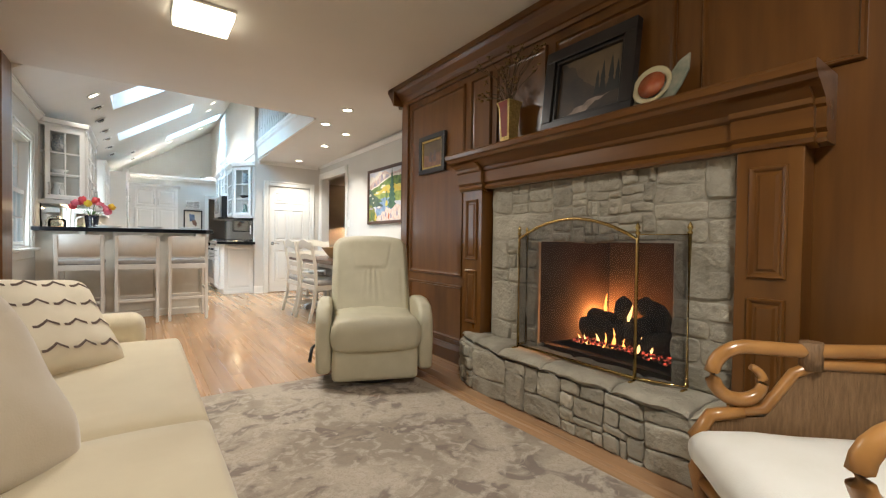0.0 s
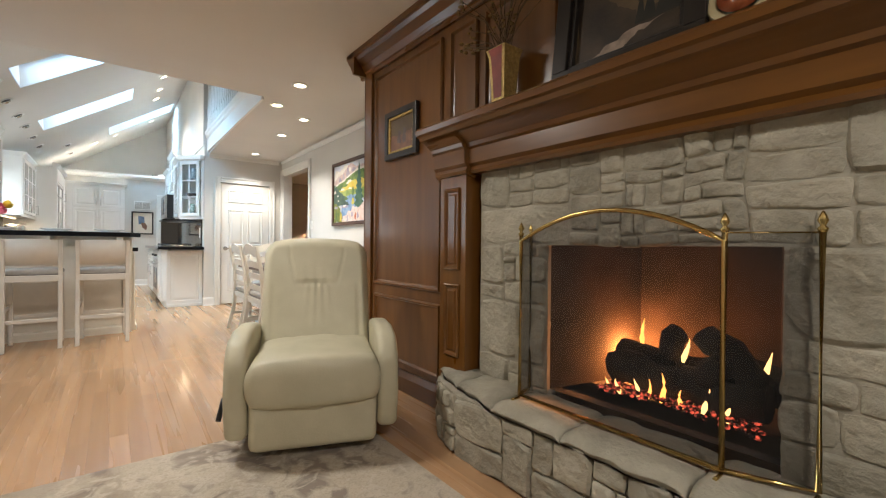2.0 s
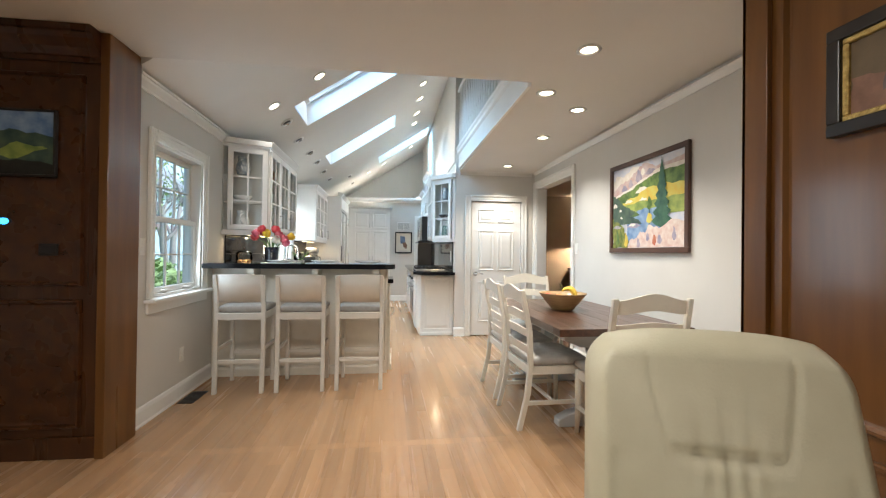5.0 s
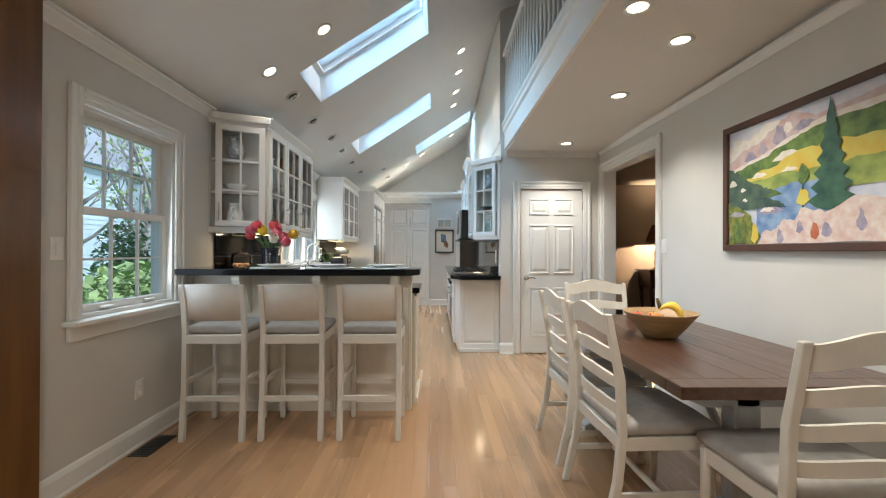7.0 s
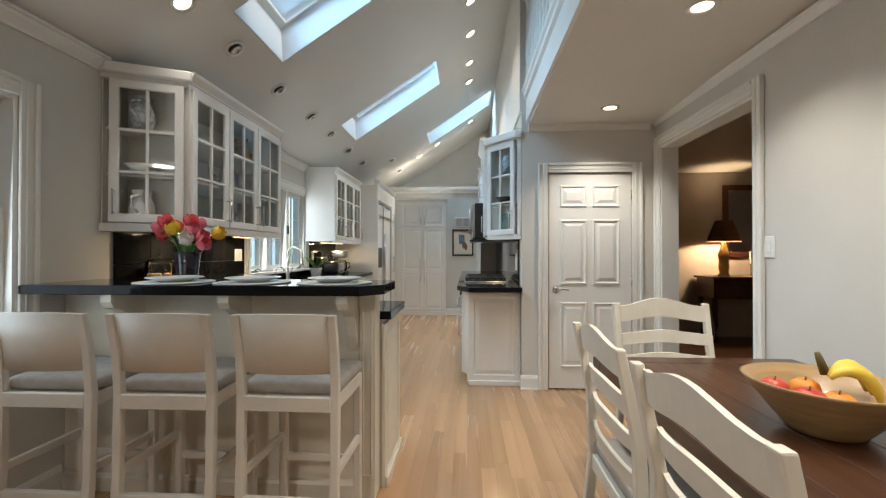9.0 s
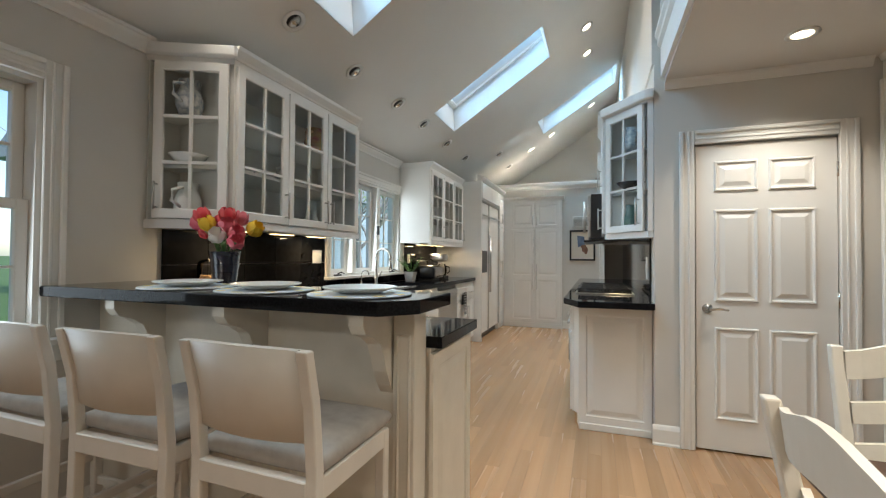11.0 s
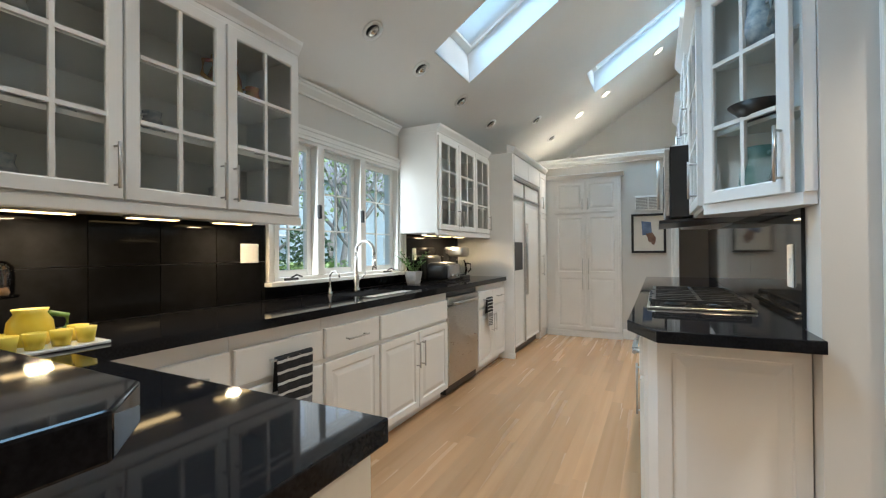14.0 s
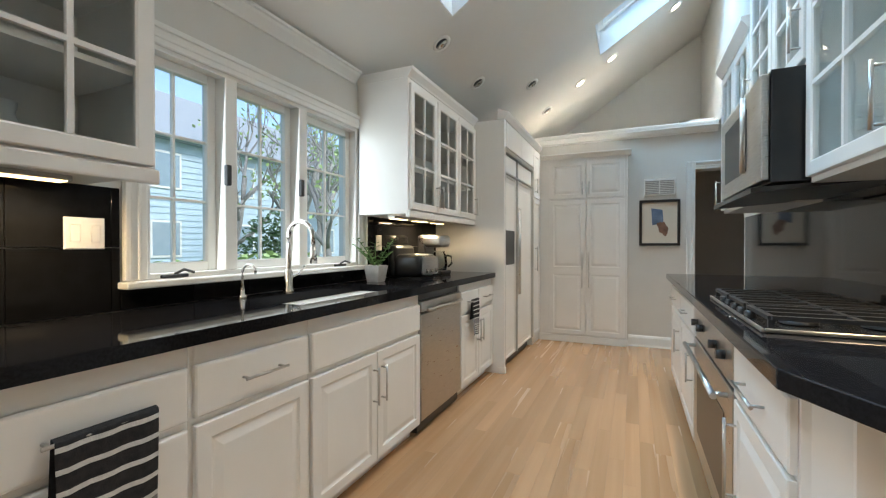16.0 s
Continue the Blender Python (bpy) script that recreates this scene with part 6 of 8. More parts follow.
# ---- family room: wing wall panelling ----
ww = thing("wing_panelling", "cherry-stained wood panelling on the stub wall, face darkened for shade", "panelling", (-2.0, 5.0, 0), kind="structure")
# end cap keeps the plain wood; the rest carries shade in its colour
part("face", box(-3.3, -0.935, 5.02, 5.058, 0.0, FZ), SHADEWOOD, ww)
part("end_cap", box(-0.956, -0.905, 4.985, 5.312, 0.0, FZ - 0.002, 0.004), WOOD, ww)
part("crown", sweep_x([(5.02 + (x - PW), z) for x, z in CR], -3.3, -0.958), SHADEWOOD, ww)
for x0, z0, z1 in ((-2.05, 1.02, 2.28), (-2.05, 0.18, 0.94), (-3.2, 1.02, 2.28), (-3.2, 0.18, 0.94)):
    part("panel", stepped(1.0, z1 - z0, PANELF), SHADEWOOD, ww, at=facing((x0, 5.0195, z0), -90))
part("base_board", box(-3.3, -0.958, 5.0, 5.0195, 0.0, 0.13, 0.006), SHADEWOOD, ww)
picture("hill_painting", "small green hillside painting with a dark frame on the stub wall", facing((-1.62, 5.012, 1.66), -90), 0.43, 0.395, 0.012, BLACKFRAME,
        [(PBLUE, FULL), (PTEAL, ragged([(0, 0), (0, 0.62), (0.4, 0.72), (1, 0.6), (1, 0)])), (PGREEN, ragged([(0.1, 0.3), (0.5, 0.52), (0.9, 0.42), (0.5, 0.25)])), (PNIGHT, ragged([(0, 0), (0.1, 0.2), (0.5, 0.24), (1, 0.16), (1, 0)]))])
BLUELED = glow("blue_indicator_light", (0.04, 0.45, 1.0), 2.0)
li = thing("indicator_light", "small oval glowing blue indicator light on the dark panelling", "indicator light", (-1.475, 5.0, 1.40))
part("bezel", moved(lathe([(0.040, 0), (0.040, 0.006), (0.034, 0.010), (0.032, 0.006)], 20), facing((-1.475, 5.0155, 1.398), -90) @ Matrix.Diagonal((1, 0.6, 1, 1))), BLACK, li)
part("lens", moved(lathe([(0.031, 0.004), (0.022, 0.010), (0, 0.013)], 20), facing((-1.475, 5.0155, 1.398), -90) @ Matrix.Diagonal((1, 0.6, 1, 1))), BLUELED, li, "glowing blue lens")
wo = thing("wall_plate", "black wall plate on the dark panelling", "wall plate", (-1.2, 5.01, 1.1))
part("plate", box(-1.285, -1.185, 5.006, 5.019, 1.20, 1.27, 0.003), BLACK, wo)
part("cover", box(-1.275, -1.195, 5.002, 5.0059, 1.21, 1.26, 0.002, 1), BLACK, wo)

# ---- recliner ----
rc = thing("recliner", "cream leather recliner with stitched headrest, standing on the rug", "recliner", (0, 0, 0))


def soft_box(x0, x1, y0, y1, z0, z1, r=0.05, sub=2, bulge=0.0, n=3):
    b = box(x0, x1, y0, y1, z0, z1, r, 4)
    for f in b.faces:
        f.smooth = True
    return b


def pillowed(x0, x1, y0, y1, z0, z1, n=8, edge=0.35, puff=0.25, wrinkle=0.004, seed=0):
    b = cushion(x1 - x0, y1 - y0, z1 - z0, n, puff, edge, wrinkle, seed)
    return moved(b, Matrix.Translation(((x0 + x1) / 2, (y0 + y1) / 2, (z0 + z1) / 2)))


part("footrest", soft_box(-0.29, 0.29, -0.36, -0.24, 0.05, 0.31, 0.035), LEATHER, rc)
b = cushion(0.60, 0.62, 0.22, 14, 0.10, 0.16, 0.006, 4)
for v in b.verts:
    if v.co.z > 0:
        v.co.z += 0.020 * max(0, 1 - (v.co.x / 0.28) ** 2) - 0.006 * math.exp(-(abs(abs(v.co.x) - 0.12) / 0.012) ** 2)
    if v.co.y < 0:
        v.co.y -= 0.035 * max(0, 1 - (v.co.x / 0.30) ** 2)
part("seat", moved(b, Matrix.Translation((0, -0.085, 0.365))), LEATHER, rc, smooth=True)


def recliner_back():
    b = bmesh.new()
    nu, nv = 61, 41
    g = {}
    for i in range(nu):
        for j in range(nv):
            u, v = 2 * i / (nu - 1) - 1, j / (nv - 1)
            half = 0.300 - 0.010 * v - 0.05 * (max(0, v - 0.82) / 0.18) ** 2.4
            x = u * half
            z = 0.40 + 0.63 * v - 0.022 * abs(u) ** 3 * v ** 8
            y = 0.10 + 0.20 * v
            e = min(1, (1 - abs(u)) / 0.13, (1 - v) / 0.06)
            y += -0.05 * math.sin(min(1, max(0, e)) * math.pi / 2)
            # two seams down the back, a headrest seam across and gathered folds below it
            edge_u = 0.60 - 0.20 * (1 - min(1, max(0, v - 0.60) / 0.40))
            if v > 0.58:
                y += 0.0055 * math.exp(-((abs(u) - edge_u) / 0.016) ** 2) * min(1, (v - 0.58) / 0.04)
            if abs(u) < 0.42:
                y += 0.010 * math.exp(-((v - 0.60) / 0.011) ** 2) * (1 - (u / 0.42) ** 6)
            if v < 0.60:
                fan = u / (0.55 + 0.45 * (0.60 - v) / 0.60)
                y += 0.0055 * math.cos(fan * 27 + 0.8 * math.sin(fan * 5)) * math.exp(-(0.60 - v) / 0.22) * max(0, 1 - abs(fan) / 0.62)
                y += 0.004 * math.exp(-((abs(u) - 0.80) / 0.05) ** 2)
            elif abs(u) < 0.36:
                y += 0.002 * math.cos(u * 34) * math.exp(-(v - 0.60) / 0.09)
            g[i, j] = b.verts.new((x, y, z))
    for i in range(nu - 1):
        for j in range(nv - 1):
            b.faces.new((g[i, j], g[i + 1, j], g[i + 1, j + 1], g[i, j + 1])).smooth = True
    rim = [(i, 0) for i in range(nu)] + [(nu - 1, j) for j in range(1, nv)] + [(i, nv - 1) for i in range(nu - 2, -1, -1)] + [(0, j) for j in range(nv - 2, 0, -1)]
    m1 = [b.verts.new((g[k].co.x * 1.03, g[k].co.y + 0.05, g[k].co.z + 0.008)) for k in rim]
    m2 = [b.verts.new((g[k].co.x * 0.98, g[k].co.y + 0.12, g[k].co.z - 0.005)) for k in rim]
    for a, c in (([g[k] for k in rim], m1), (m1, m2)):
        for k in range(len(rim)):
            j = (k + 1) % len(rim)
            b.faces.new((a[j], a[k], c[k], c[j])).smooth = True
    b.faces.new(m2)
    bmesh.ops.recalc_face_normals(b, faces=b.faces[:])
    return b


part("backrest", recliner_back(), LEATHER, rc, "cream leather back with gathered headrest")
for s in (-1, 1):
    prof = [(-0.33, 0.10), (-0.37, 0.30), (-0.35, 0.47), (-0.28, 0.555), (-0.15, 0.585), (0.05, 0.58), (0.22, 0.55), (0.30, 0.42), (0.30, 0.10)]
    b = prism(prof, s * 0.295 - (0.10 if s < 0 else 0), s * 0.295 + (0.10 if s > 0 else 0), "x", bevel=0.035, seg=4)
    for f in b.faces:
        f.smooth = True
    part("arm", b, LEATHER, rc)
part("base", lathe([(0.24, 0.0), (0.24, 0.025), (0.10, 0.04), (0.06, 0.10)], 20), BLACK, rc)
part("body", box(-0.28, 0.28, -0.24, 0.32, 0.07, 0.30, 0.03), LEATHER, rc)
part("lever", tube([(-0.40, -0.10, 0.26), (-0.43, -0.14, 0.24), (-0.44, -0.20, 0.16)], [0.008, 0.012, 0.013], 8), BLACK, rc)
rc.matrix_world = pose(1.455, 2.945, 0.012, 0, 0, -22)

# ---- sofa and pillows ----
so = thing("sofa", "cream upholstered sofa with loose seat cushions", "sofa", (-0.4, 1.6, 0))
part("base", box(-0.98, 0.14, 0.30, 2.98, 0.06, 0.29, 0.03), SOFAC, so)
part("backrest", soft_box(-1.10, -0.80, 0.30, 2.98, 0.10, 0.86, 0.09), SOFAC, so)
part("arm", soft_box(-0.98, 0.05, 2.78, 3.00, 0.10, 0.60, 0.07), SOFAC, so)
part("arm", soft_box(-0.98, 0.05, 0.06, 0.28, 0.10, 0.60, 0.07), SOFAC, so)
part("seat_cushion", pillowed(-0.82, 0.22, 1.545, 2.80, 0.27, 0.475, 12, 0.10, 0.10, 0.006, 3), SOFAC, so)
part("seat_cushion", pillowed(-0.82, 0.22, 0.29, 1.535, 0.27, 0.475, 12, 0.10, 0.10, 0.006, 8), SOFAC, so)
for y in (0.4, 2.9):
    for x in (-0.95, 0.08):
        part("foot", lathe([(0.02, 0), (0.03, 0.06)], 10, (x, y, 0.0)), BLACK, so)


def pillow_mesh(s, t, seed):
    b = bmesh.new()
    n = 22
    for side in (-1, 1):
        g = {}
        for i in range(n + 1):
            for j in range(n + 1):
                u, v = 2 * i / n - 1, 2 * j / n - 1
                k = max(0.0, (1 - u ** 4) * (1 - v ** 4)) ** 0.55
                pin = 1 - 0.10 * (1 - abs(u)) * abs(v) ** 3 - 0.0
                pin2 = 1 - 0.10 * (1 - abs(v)) * abs(u) ** 3
                w = 0.012 * noise.noise(Vector((u * 2.6 + seed, v * 2.6, side)))
                g[i, j] = b.verts.new((u * s * pin2, v * s * pin, side * (t * k + w * k)))
        for i in range(n):
            for j in range(n):
                q = (g[i, j], g[i + 1, j], g[i + 1, j + 1], g[i, j + 1])
                b.faces.new(q if side > 0 else q[::-1]).smooth = True
    bmesh.ops.remove_doubles(b, verts=b.verts[:], dist=1e-4)
    return b


tpw = thing("taupe_pillow", "plump taupe velvet pillow on the sofa", "pillow")
part("cover", pillow_mesh(0.29, 0.15, 2), TAUPE, tpw)
tpw.matrix_world = pose(-0.36, 1.36, 0.66, 58, 8, 62)
zp = thing("zigzag_pillow", "cream linen pillow with dark zigzag stitching on the sofa", "pillow")
part("cover", pillow_mesh(0.25, 0.11, 9), CREAMFAB, zp)
for r in range(4):
    b = bmesh.new()
    v0 = -0.165 + r * 0.105
    ptsz = []
    for k in range(25):
        u = -0.21 + 0.42 * k / 24
        v = v0 + (0.024 if (k % 6) == 3 else (0.010 if (k % 6) in (2, 4) else 0))
        uu, vv = u / 0.25, v / 0.25
        kk = max(0.0, (1 - uu ** 4) * (1 - vv ** 4)) ** 0.55
        w = 0.012 * noise.noise(Vector((uu * 2.6 + 9, vv * 2.6, 1)))
        ptsz.append((u, v, 0.11 * kk + w * kk + 0.0015))
    for k in range(24):
        if k % 6 == 5:
            continue
        (x0, y0, z0), (x1, y1, z1) = ptsz[k], ptsz[k + 1]
        b.faces.new([b.verts.new(v) for v in ((x0, y0 - 0.006, z0), (x1, y1 - 0.006, z1), (x1, y1 + 0.006, z1), (x0, y0 + 0.006, z0))])
    part("stitch_line", b, ZIGZAG, zp)
zp.matrix_world = pose(-0.30, 2.38, 0.63, 48, 6, 40)

# ---- rattan armchair ----
ra = thing("rattan_armchair", "honey-brown rattan armchair with scrolled arms and white cushions", "armchair")
for s in (-1, 1):
    x = s * 0.30
    spiral = [(x, 0.20 + 0.105 * (1 - k * 0.028) * math.cos(a), 0.595 + 0.10 * (1 - k * 0.028) * math.sin(a)) for k, a in enumerate(np.linspace(math.pi * 0.5, -math.pi * 1.35, 22))]
    rail = [(x, -0.42, 0.72), (x, -0.20, 0.70), (x, 0.02, 0.69)] + spiral
    part("arm_rail", tube(rail, [0.022] * 16 + [0.02, 0.018, 0.017, 0.016, 0.015, 0.014, 0.013, 0.012, 0.010], 10), RATTAN, ra)
    part("arm_rail", tube([(x, -0.42, 0.665), (x, -0.2, 0.652), (x, 0.0, 0.65), (x, 0.06, 0.62), (x, 0.14, 0.50), (x, 0.24, 0.485)], 0.017, 10), RATTAN, ra)
    part("front_leg", tube([(x, 0.20, 0.49), (x, 0.29, 0.47), (x, 0.335, 0.40), (x, 0.33, 0.30), (x, 0.30, 0.15), (x, 0.30, 0.0)], 0.021, 10), RATTAN, ra)
    part("back_leg", tube([(x, -0.36, 0.0), (x, -0.36, 0.40), (x, -0.42, 0.72), (x * 0.95, -0.48, 0.98)], 0.020, 10), RATTAN, ra)
    part("side_rail", tube([(x, -0.36, 0.26), (x, 0.31, 0.26)], 0.018, 10), RATTAN, ra)
    part("side_panel", prism([(-0.37, 0.28), (-0.39, 0.655), (0.0, 0.64), (0.06, 0.60), (0.14, 0.48), (0.29, 0.46), (0.30, 0.28)], x - 0.006, x + 0.006, "x"), WICKER, ra)
    part("binding", tube([(x, 0.015, 0.635), (x, 0.015, 0.72)], 0.030, 10), WICKER, ra)
    sp2 = [(x, 0.29 - 0.035 + 0.03 * math.cos(a), 0.12 + 0.04 * math.sin(a)) for a in np.linspace(0, 5.2, 12)]
    part("leg_scroll", tube(sp2, 0.009, 8), RATTAN, ra)
part("front_rail", tube([(-0.30, 0.31, 0.26), (0.30, 0.31, 0.26)], 0.019, 10), RATTAN, ra)
part("top_rail", tube([(-0.285, -0.48, 0.98), (-0.15, -0.50, 1.01), (0.15, -0.50, 1.01), (0.285, -0.48, 0.98)], 0.021, 10), RATTAN, ra)
part("back_panel", box(-0.28, 0.28, -0.455, -0.445, 0.28, 0.96), WICKER, ra)
part("seat_deck", box(-0.29, 0.29, -0.36, 0.30, 0.262, 0.285), WICKER, ra)
part("seat_cushion", pillowed(-0.285, 0.285, -0.34, 0.36, 0.285, 0.46, 10, 0.22, 0.20, 0.006, 5), WHITEFAB, ra)
part("back_cushion", moved(cushion(0.54, 0.50, 0.18, 10, 0.3, 0.3, 0.006, 2), pose(0, -0.34, 0.66, 72, 0, 0)), WHITEFAB, ra)
ra.matrix_world = pose(1.50, 0.22, 0.0, 0, 0, 44)

# ---- rug ----
RUGM = bpy.data.materials.new("distressed_rug")
RUGM.use_nodes = True
_n, _l = RUGM.node_tree.nodes, RUGM.node_tree.links
_c = _n.new("ShaderNodeTexCoord")
mix = None
for k, (sc, lo, hi, colr) in enumerate(((1.6, 0.44, 0.58, (0.30, 0.245, 0.185)), (5.0, 0.52, 0.62, (0.20, 0.16, 0.135)), (11.0, 0.50, 0.60, (0.54, 0.47, 0.38)), (55.0, 0.45, 0.7, (0.27, 0.22, 0.17)))):
    t = _n.new("ShaderNodeTexNoise")
    t.inputs["Scale"].default_value, t.inputs["Detail"].default_value, t.inputs["Distortion"].default_value = sc, 9, 1.2
    _l.new(_c.outputs["Object"], t.inputs[0])
    r = _n.new("ShaderNodeMapRange")
    r.inputs[1].default_value, r.inputs[2].default_value = lo, hi
    r.inputs[4].default_value = 0.8 if k < 3 else 0.45
    _l.new(t.outputs[0], r.inputs[0])
    mx = _n.new("ShaderNodeMix")
    mx.data_type = "RGBA"
    _l.new(r.outputs[0], mx.inputs[0])
    if mix is None:
        mx.inputs[6].default_value = (0.50, 0.43, 0.335, 1)
    else:
        _l.new(mix.outputs[2], mx.inputs[6])
    mx.inputs[7].default_value = (*colr, 1)
    mix = mx
_p = _n["Principled BSDF"]
_l.new(mix.outputs[2], _p.inputs["Base Color"])
_p.inputs["Roughness"].default_value = 0.95
_b = _n.new("ShaderNodeBump")
_b.inputs["Strength"].default_value, _b.inputs["Distance"].default_value = 0.4, 0.004
_l.new(t.outputs[0], _b.inputs["Height"])
_l.new(_b.outputs[0], _p.inputs["Normal"])
rg = thing("area_rug", "distressed beige and taupe patterned area rug", "rug", (0, 1, 0))
part("woven_sheet", box(-1.6, 1.69, -0.9, 3.08, 0.001, 0.011, 0.003, 1), RUGM, rg)

# ---- dining ----


def stool():
    s = thing("bar_stool", "off-white wooden bar stool with a solid back and grey seat pad", "bar stool", group="bar stools at the peninsula")
    for sx in (-1, 1):
        part("back_leg", prism([(-0.235, 0.0), (-0.195, 0.0), (-0.172, 0.35), (-0.165, 0.70), (-0.185, 0.90), (-0.215, 1.03), (-0.245, 1.03), (-0.212, 0.88), (-0.198, 0.70), (-0.205, 0.35)], sx * 0.195 - 0.017, sx * 0.195 + 0.017, "x", bevel=0.004), STOOLPAINT, s)
        part("front_leg", box(sx * 0.185 - 0.017, sx * 0.185 + 0.017, 0.165, 0.20, 0, 0.69, 0.004, 1), STOOLPAINT, s)
        part("side_stretcher", box(sx * 0.19 - 0.010, sx * 0.19 + 0.010, -0.19, 0.17, 0.36, 0.395, 0.003, 1), STOOLPAINT, s)
        part("side_rail", box(sx * 0.19 - 0.012, sx * 0.19 + 0.012, -0.175, 0.17, 0.635, 0.695, 0.003, 1), STOOLPAINT, s)
    part("rear_stretcher", box(-0.18, 0.18, -0.205, -0.18, 0.255, 0.29, 0.003, 1), STOOLPAINT, s)
    part("front_stretcher", box(-0.17, 0.17, 0.175, 0.195, 0.255, 0.29, 0.003, 1), STOOLPAINT, s)
    part("rear_rail", box(-0.18, 0.18, -0.20, -0.17, 0.635, 0.695, 0.003, 1), STOOLPAINT, s)
    part("front_rail", box(-0.17, 0.17, 0.17, 0.195, 0.635, 0.695, 0.003, 1), STOOLPAINT, s)
    b = bmesh.new()
    n = 9
    g = {}
    for i in range(n):
        for k, (zz, yy) in enumerate(((0.79, -0.192), (0.91, -0.205), (1.03, -0.238))):
            u = 2 * i / (n - 1) - 1
            for d in (0, 1):
                g[i, k, d] = b.verts.new((u * 0.178, yy - 0.028 * (1 - u * u) + 0.022 * d, zz + 0.006 * (1 - u * u) * (k == 2)))
    for i in range(n - 1):
        for k in range(2):
            b.faces.new((g[i, k, 0], g[i + 1, k, 0], g[i + 1, k + 1, 0], g[i, k + 1, 0])).smooth = True
            b.faces.new((g[i, k, 1], g[i, k + 1, 1], g[i + 1, k + 1, 1], g[i + 1, k, 1])).smooth = True
        b.faces.new((g[i, 2, 0], g[i + 1, 2, 0], g[i + 1, 2, 1], g[i, 2, 1]))
        b.faces.new((g[i, 0, 1], g[i + 1, 0, 1], g[i + 1, 0, 0], g[i, 0, 0]))
    part("backrest", b, STOOLPAINT, s)
    part("seat_pad", pillowed(-0.205, 0.205, -0.172, 0.21, 0.69, 0.755, 8, 0.12, 0.25, 0, 0), SEATFAB, s, "grey upholstered seat pad")
    return s


st0 = stool()
st0.matrix_world = pose(-0.525, 6.325, 0)
copy_thing(st0, pose(-0.015, 6.33, 0, 0, 0, 1.0))
copy_thing(st0, pose(0.505, 6.335, 0, 0, 0, -0.8))


def chair():
    c = thing("dining_chair", "cream-painted ladder-back dining chair with a grey seat pad", "chair", group="dining chairs at the table")
    for sx in (-1, 1):
        part("back_post", prism([(-0.30, 0.0), (-0.265, 0.0), (-0.205, 0.25), (-0.185, 0.45), (-0.195, 0.70), (-0.255, 0.985), (-0.285, 0.985), (-0.232, 0.70), (-0.222, 0.45), (-0.243, 0.25)], sx * 0.248 - 0.017, sx * 0.248 + 0.017, "x", bevel=0.005), CREAMPAINT, c)
        part("front_leg", tube([(sx * 0.235, 0.20, 0.44), (sx * 0.235, 0.205, 0.25), (sx * 0.237, 0.21, 0.0)], [0.024, 0.021, 0.016], 8), CREAMPAINT, c)
        part("side_rail", box(sx * 0.238 - 0.012, sx * 0.238 + 0.012, -0.20, 0.20, 0.385, 0.445, 0.003, 1), CREAMPAINT, c)
        part("side_stretcher", box(sx * 0.24 - 0.009, sx * 0.24 + 0.009, -0.235, 0.20, 0.17, 0.20, 0.003, 1), CREAMPAINT, c)
    part("front_rail", box(-0.222, 0.222, 0.19, 0.215, 0.385, 0.445, 0.003, 1), CREAMPAINT, c)
    part("rear_rail", box(-0.232, 0.232, -0.215, -0.19, 0.385, 0.445, 0.003, 1), CREAMPAINT, c)
    part("stretcher", box(-0.231, 0.231, -0.03, -0.01, 0.172, 0.198, 0.003, 1), CREAMPAINT, c)
    for z, h, arch_ in ((0.53, 0.055, 0.010), (0.645, 0.055, 0.014), (0.76, 0.06, 0.018), (0.885, 0.085, 0.045)):
        b = bmesh.new()
        n = 11
        g = {}
        yc = -0.20 - 0.075 * max(0, (z - 0.70) / 0.28)
        for i in range(n):
            u = 2 * i / (n - 1) - 1
            for d in (0, 1):
                up = arch_ * (math.cos(u * math.pi) * 0.5 + 0.5)
                for k in (0, 1):
                    g[i, k, d] = b.verts.new((u * 0.234, yc - 0.030 * (1 - u * u) + 0.016 * d - (0.01 if k else 0), z + h * k + up * (1 if k else 0.6)))
        for i in range(n - 1):
            for q in (((i, 0, 0), (i + 1, 0, 0), (i + 1, 1, 0), (i, 1, 0)), ((i, 0, 1), (i, 1, 1), (i + 1, 1, 1), (i + 1, 0, 1)), ((i, 1, 0), (i + 1, 1, 0), (i + 1, 1, 1), (i, 1, 1)), ((i, 0, 1), (i + 1, 0, 1), (i + 1, 0, 0), (i, 0, 0))):
                b.faces.new([g[k] for k in q])
        part("slat", b, CREAMPAINT, c)
    part("seat_pad", pillowed(-0.255, 0.255, -0.205, 0.235, 0.44, 0.515, 8, 0.12, 0.3, 0.003, 0), SEATFAB, c, "grey upholstered seat pad")
    return c


ch = chair()
ch.matrix_world = pose(1.955, 6.03, 0, 0, 0, -90)
copy_thing(ch, pose(1.955, 5.39, 0, 0, 0, -88))
copy_thing(ch, pose(2.33, 6.70, 0, 0, 0, 180))
copy_thing(ch, pose(2.32, 4.86, 0, 0, 0, 2))

tb = thing("dining_table", "dark walnut-topped dining table on a grey painted trestle base", "dining table", (2.33, 5.72, 0))
TX0, TX1, TY0, TY1 = 1.85, 2.80, 4.84, 6.62
for k in range(6):
    x0 = TX0 + (TX1 - TX0) * k / 6
    part("top_board", box(x0 + 0.0004, x0 + (TX1 - TX0) / 6 - 0.0004, TY0 + 0.111, TY1 - 0.111, 0.712, 0.760, 0.0015, 1), TABLEWOOD, tb)
for y0, y1 in ((TY0, TY0 + 0.11), (TY1 - 0.11, TY1)):
    part("breadboard_end", box(TX0, TX1, y0, y1, 0.711, 0.7605, 0.004, 2), TABLEWOOD, tb)
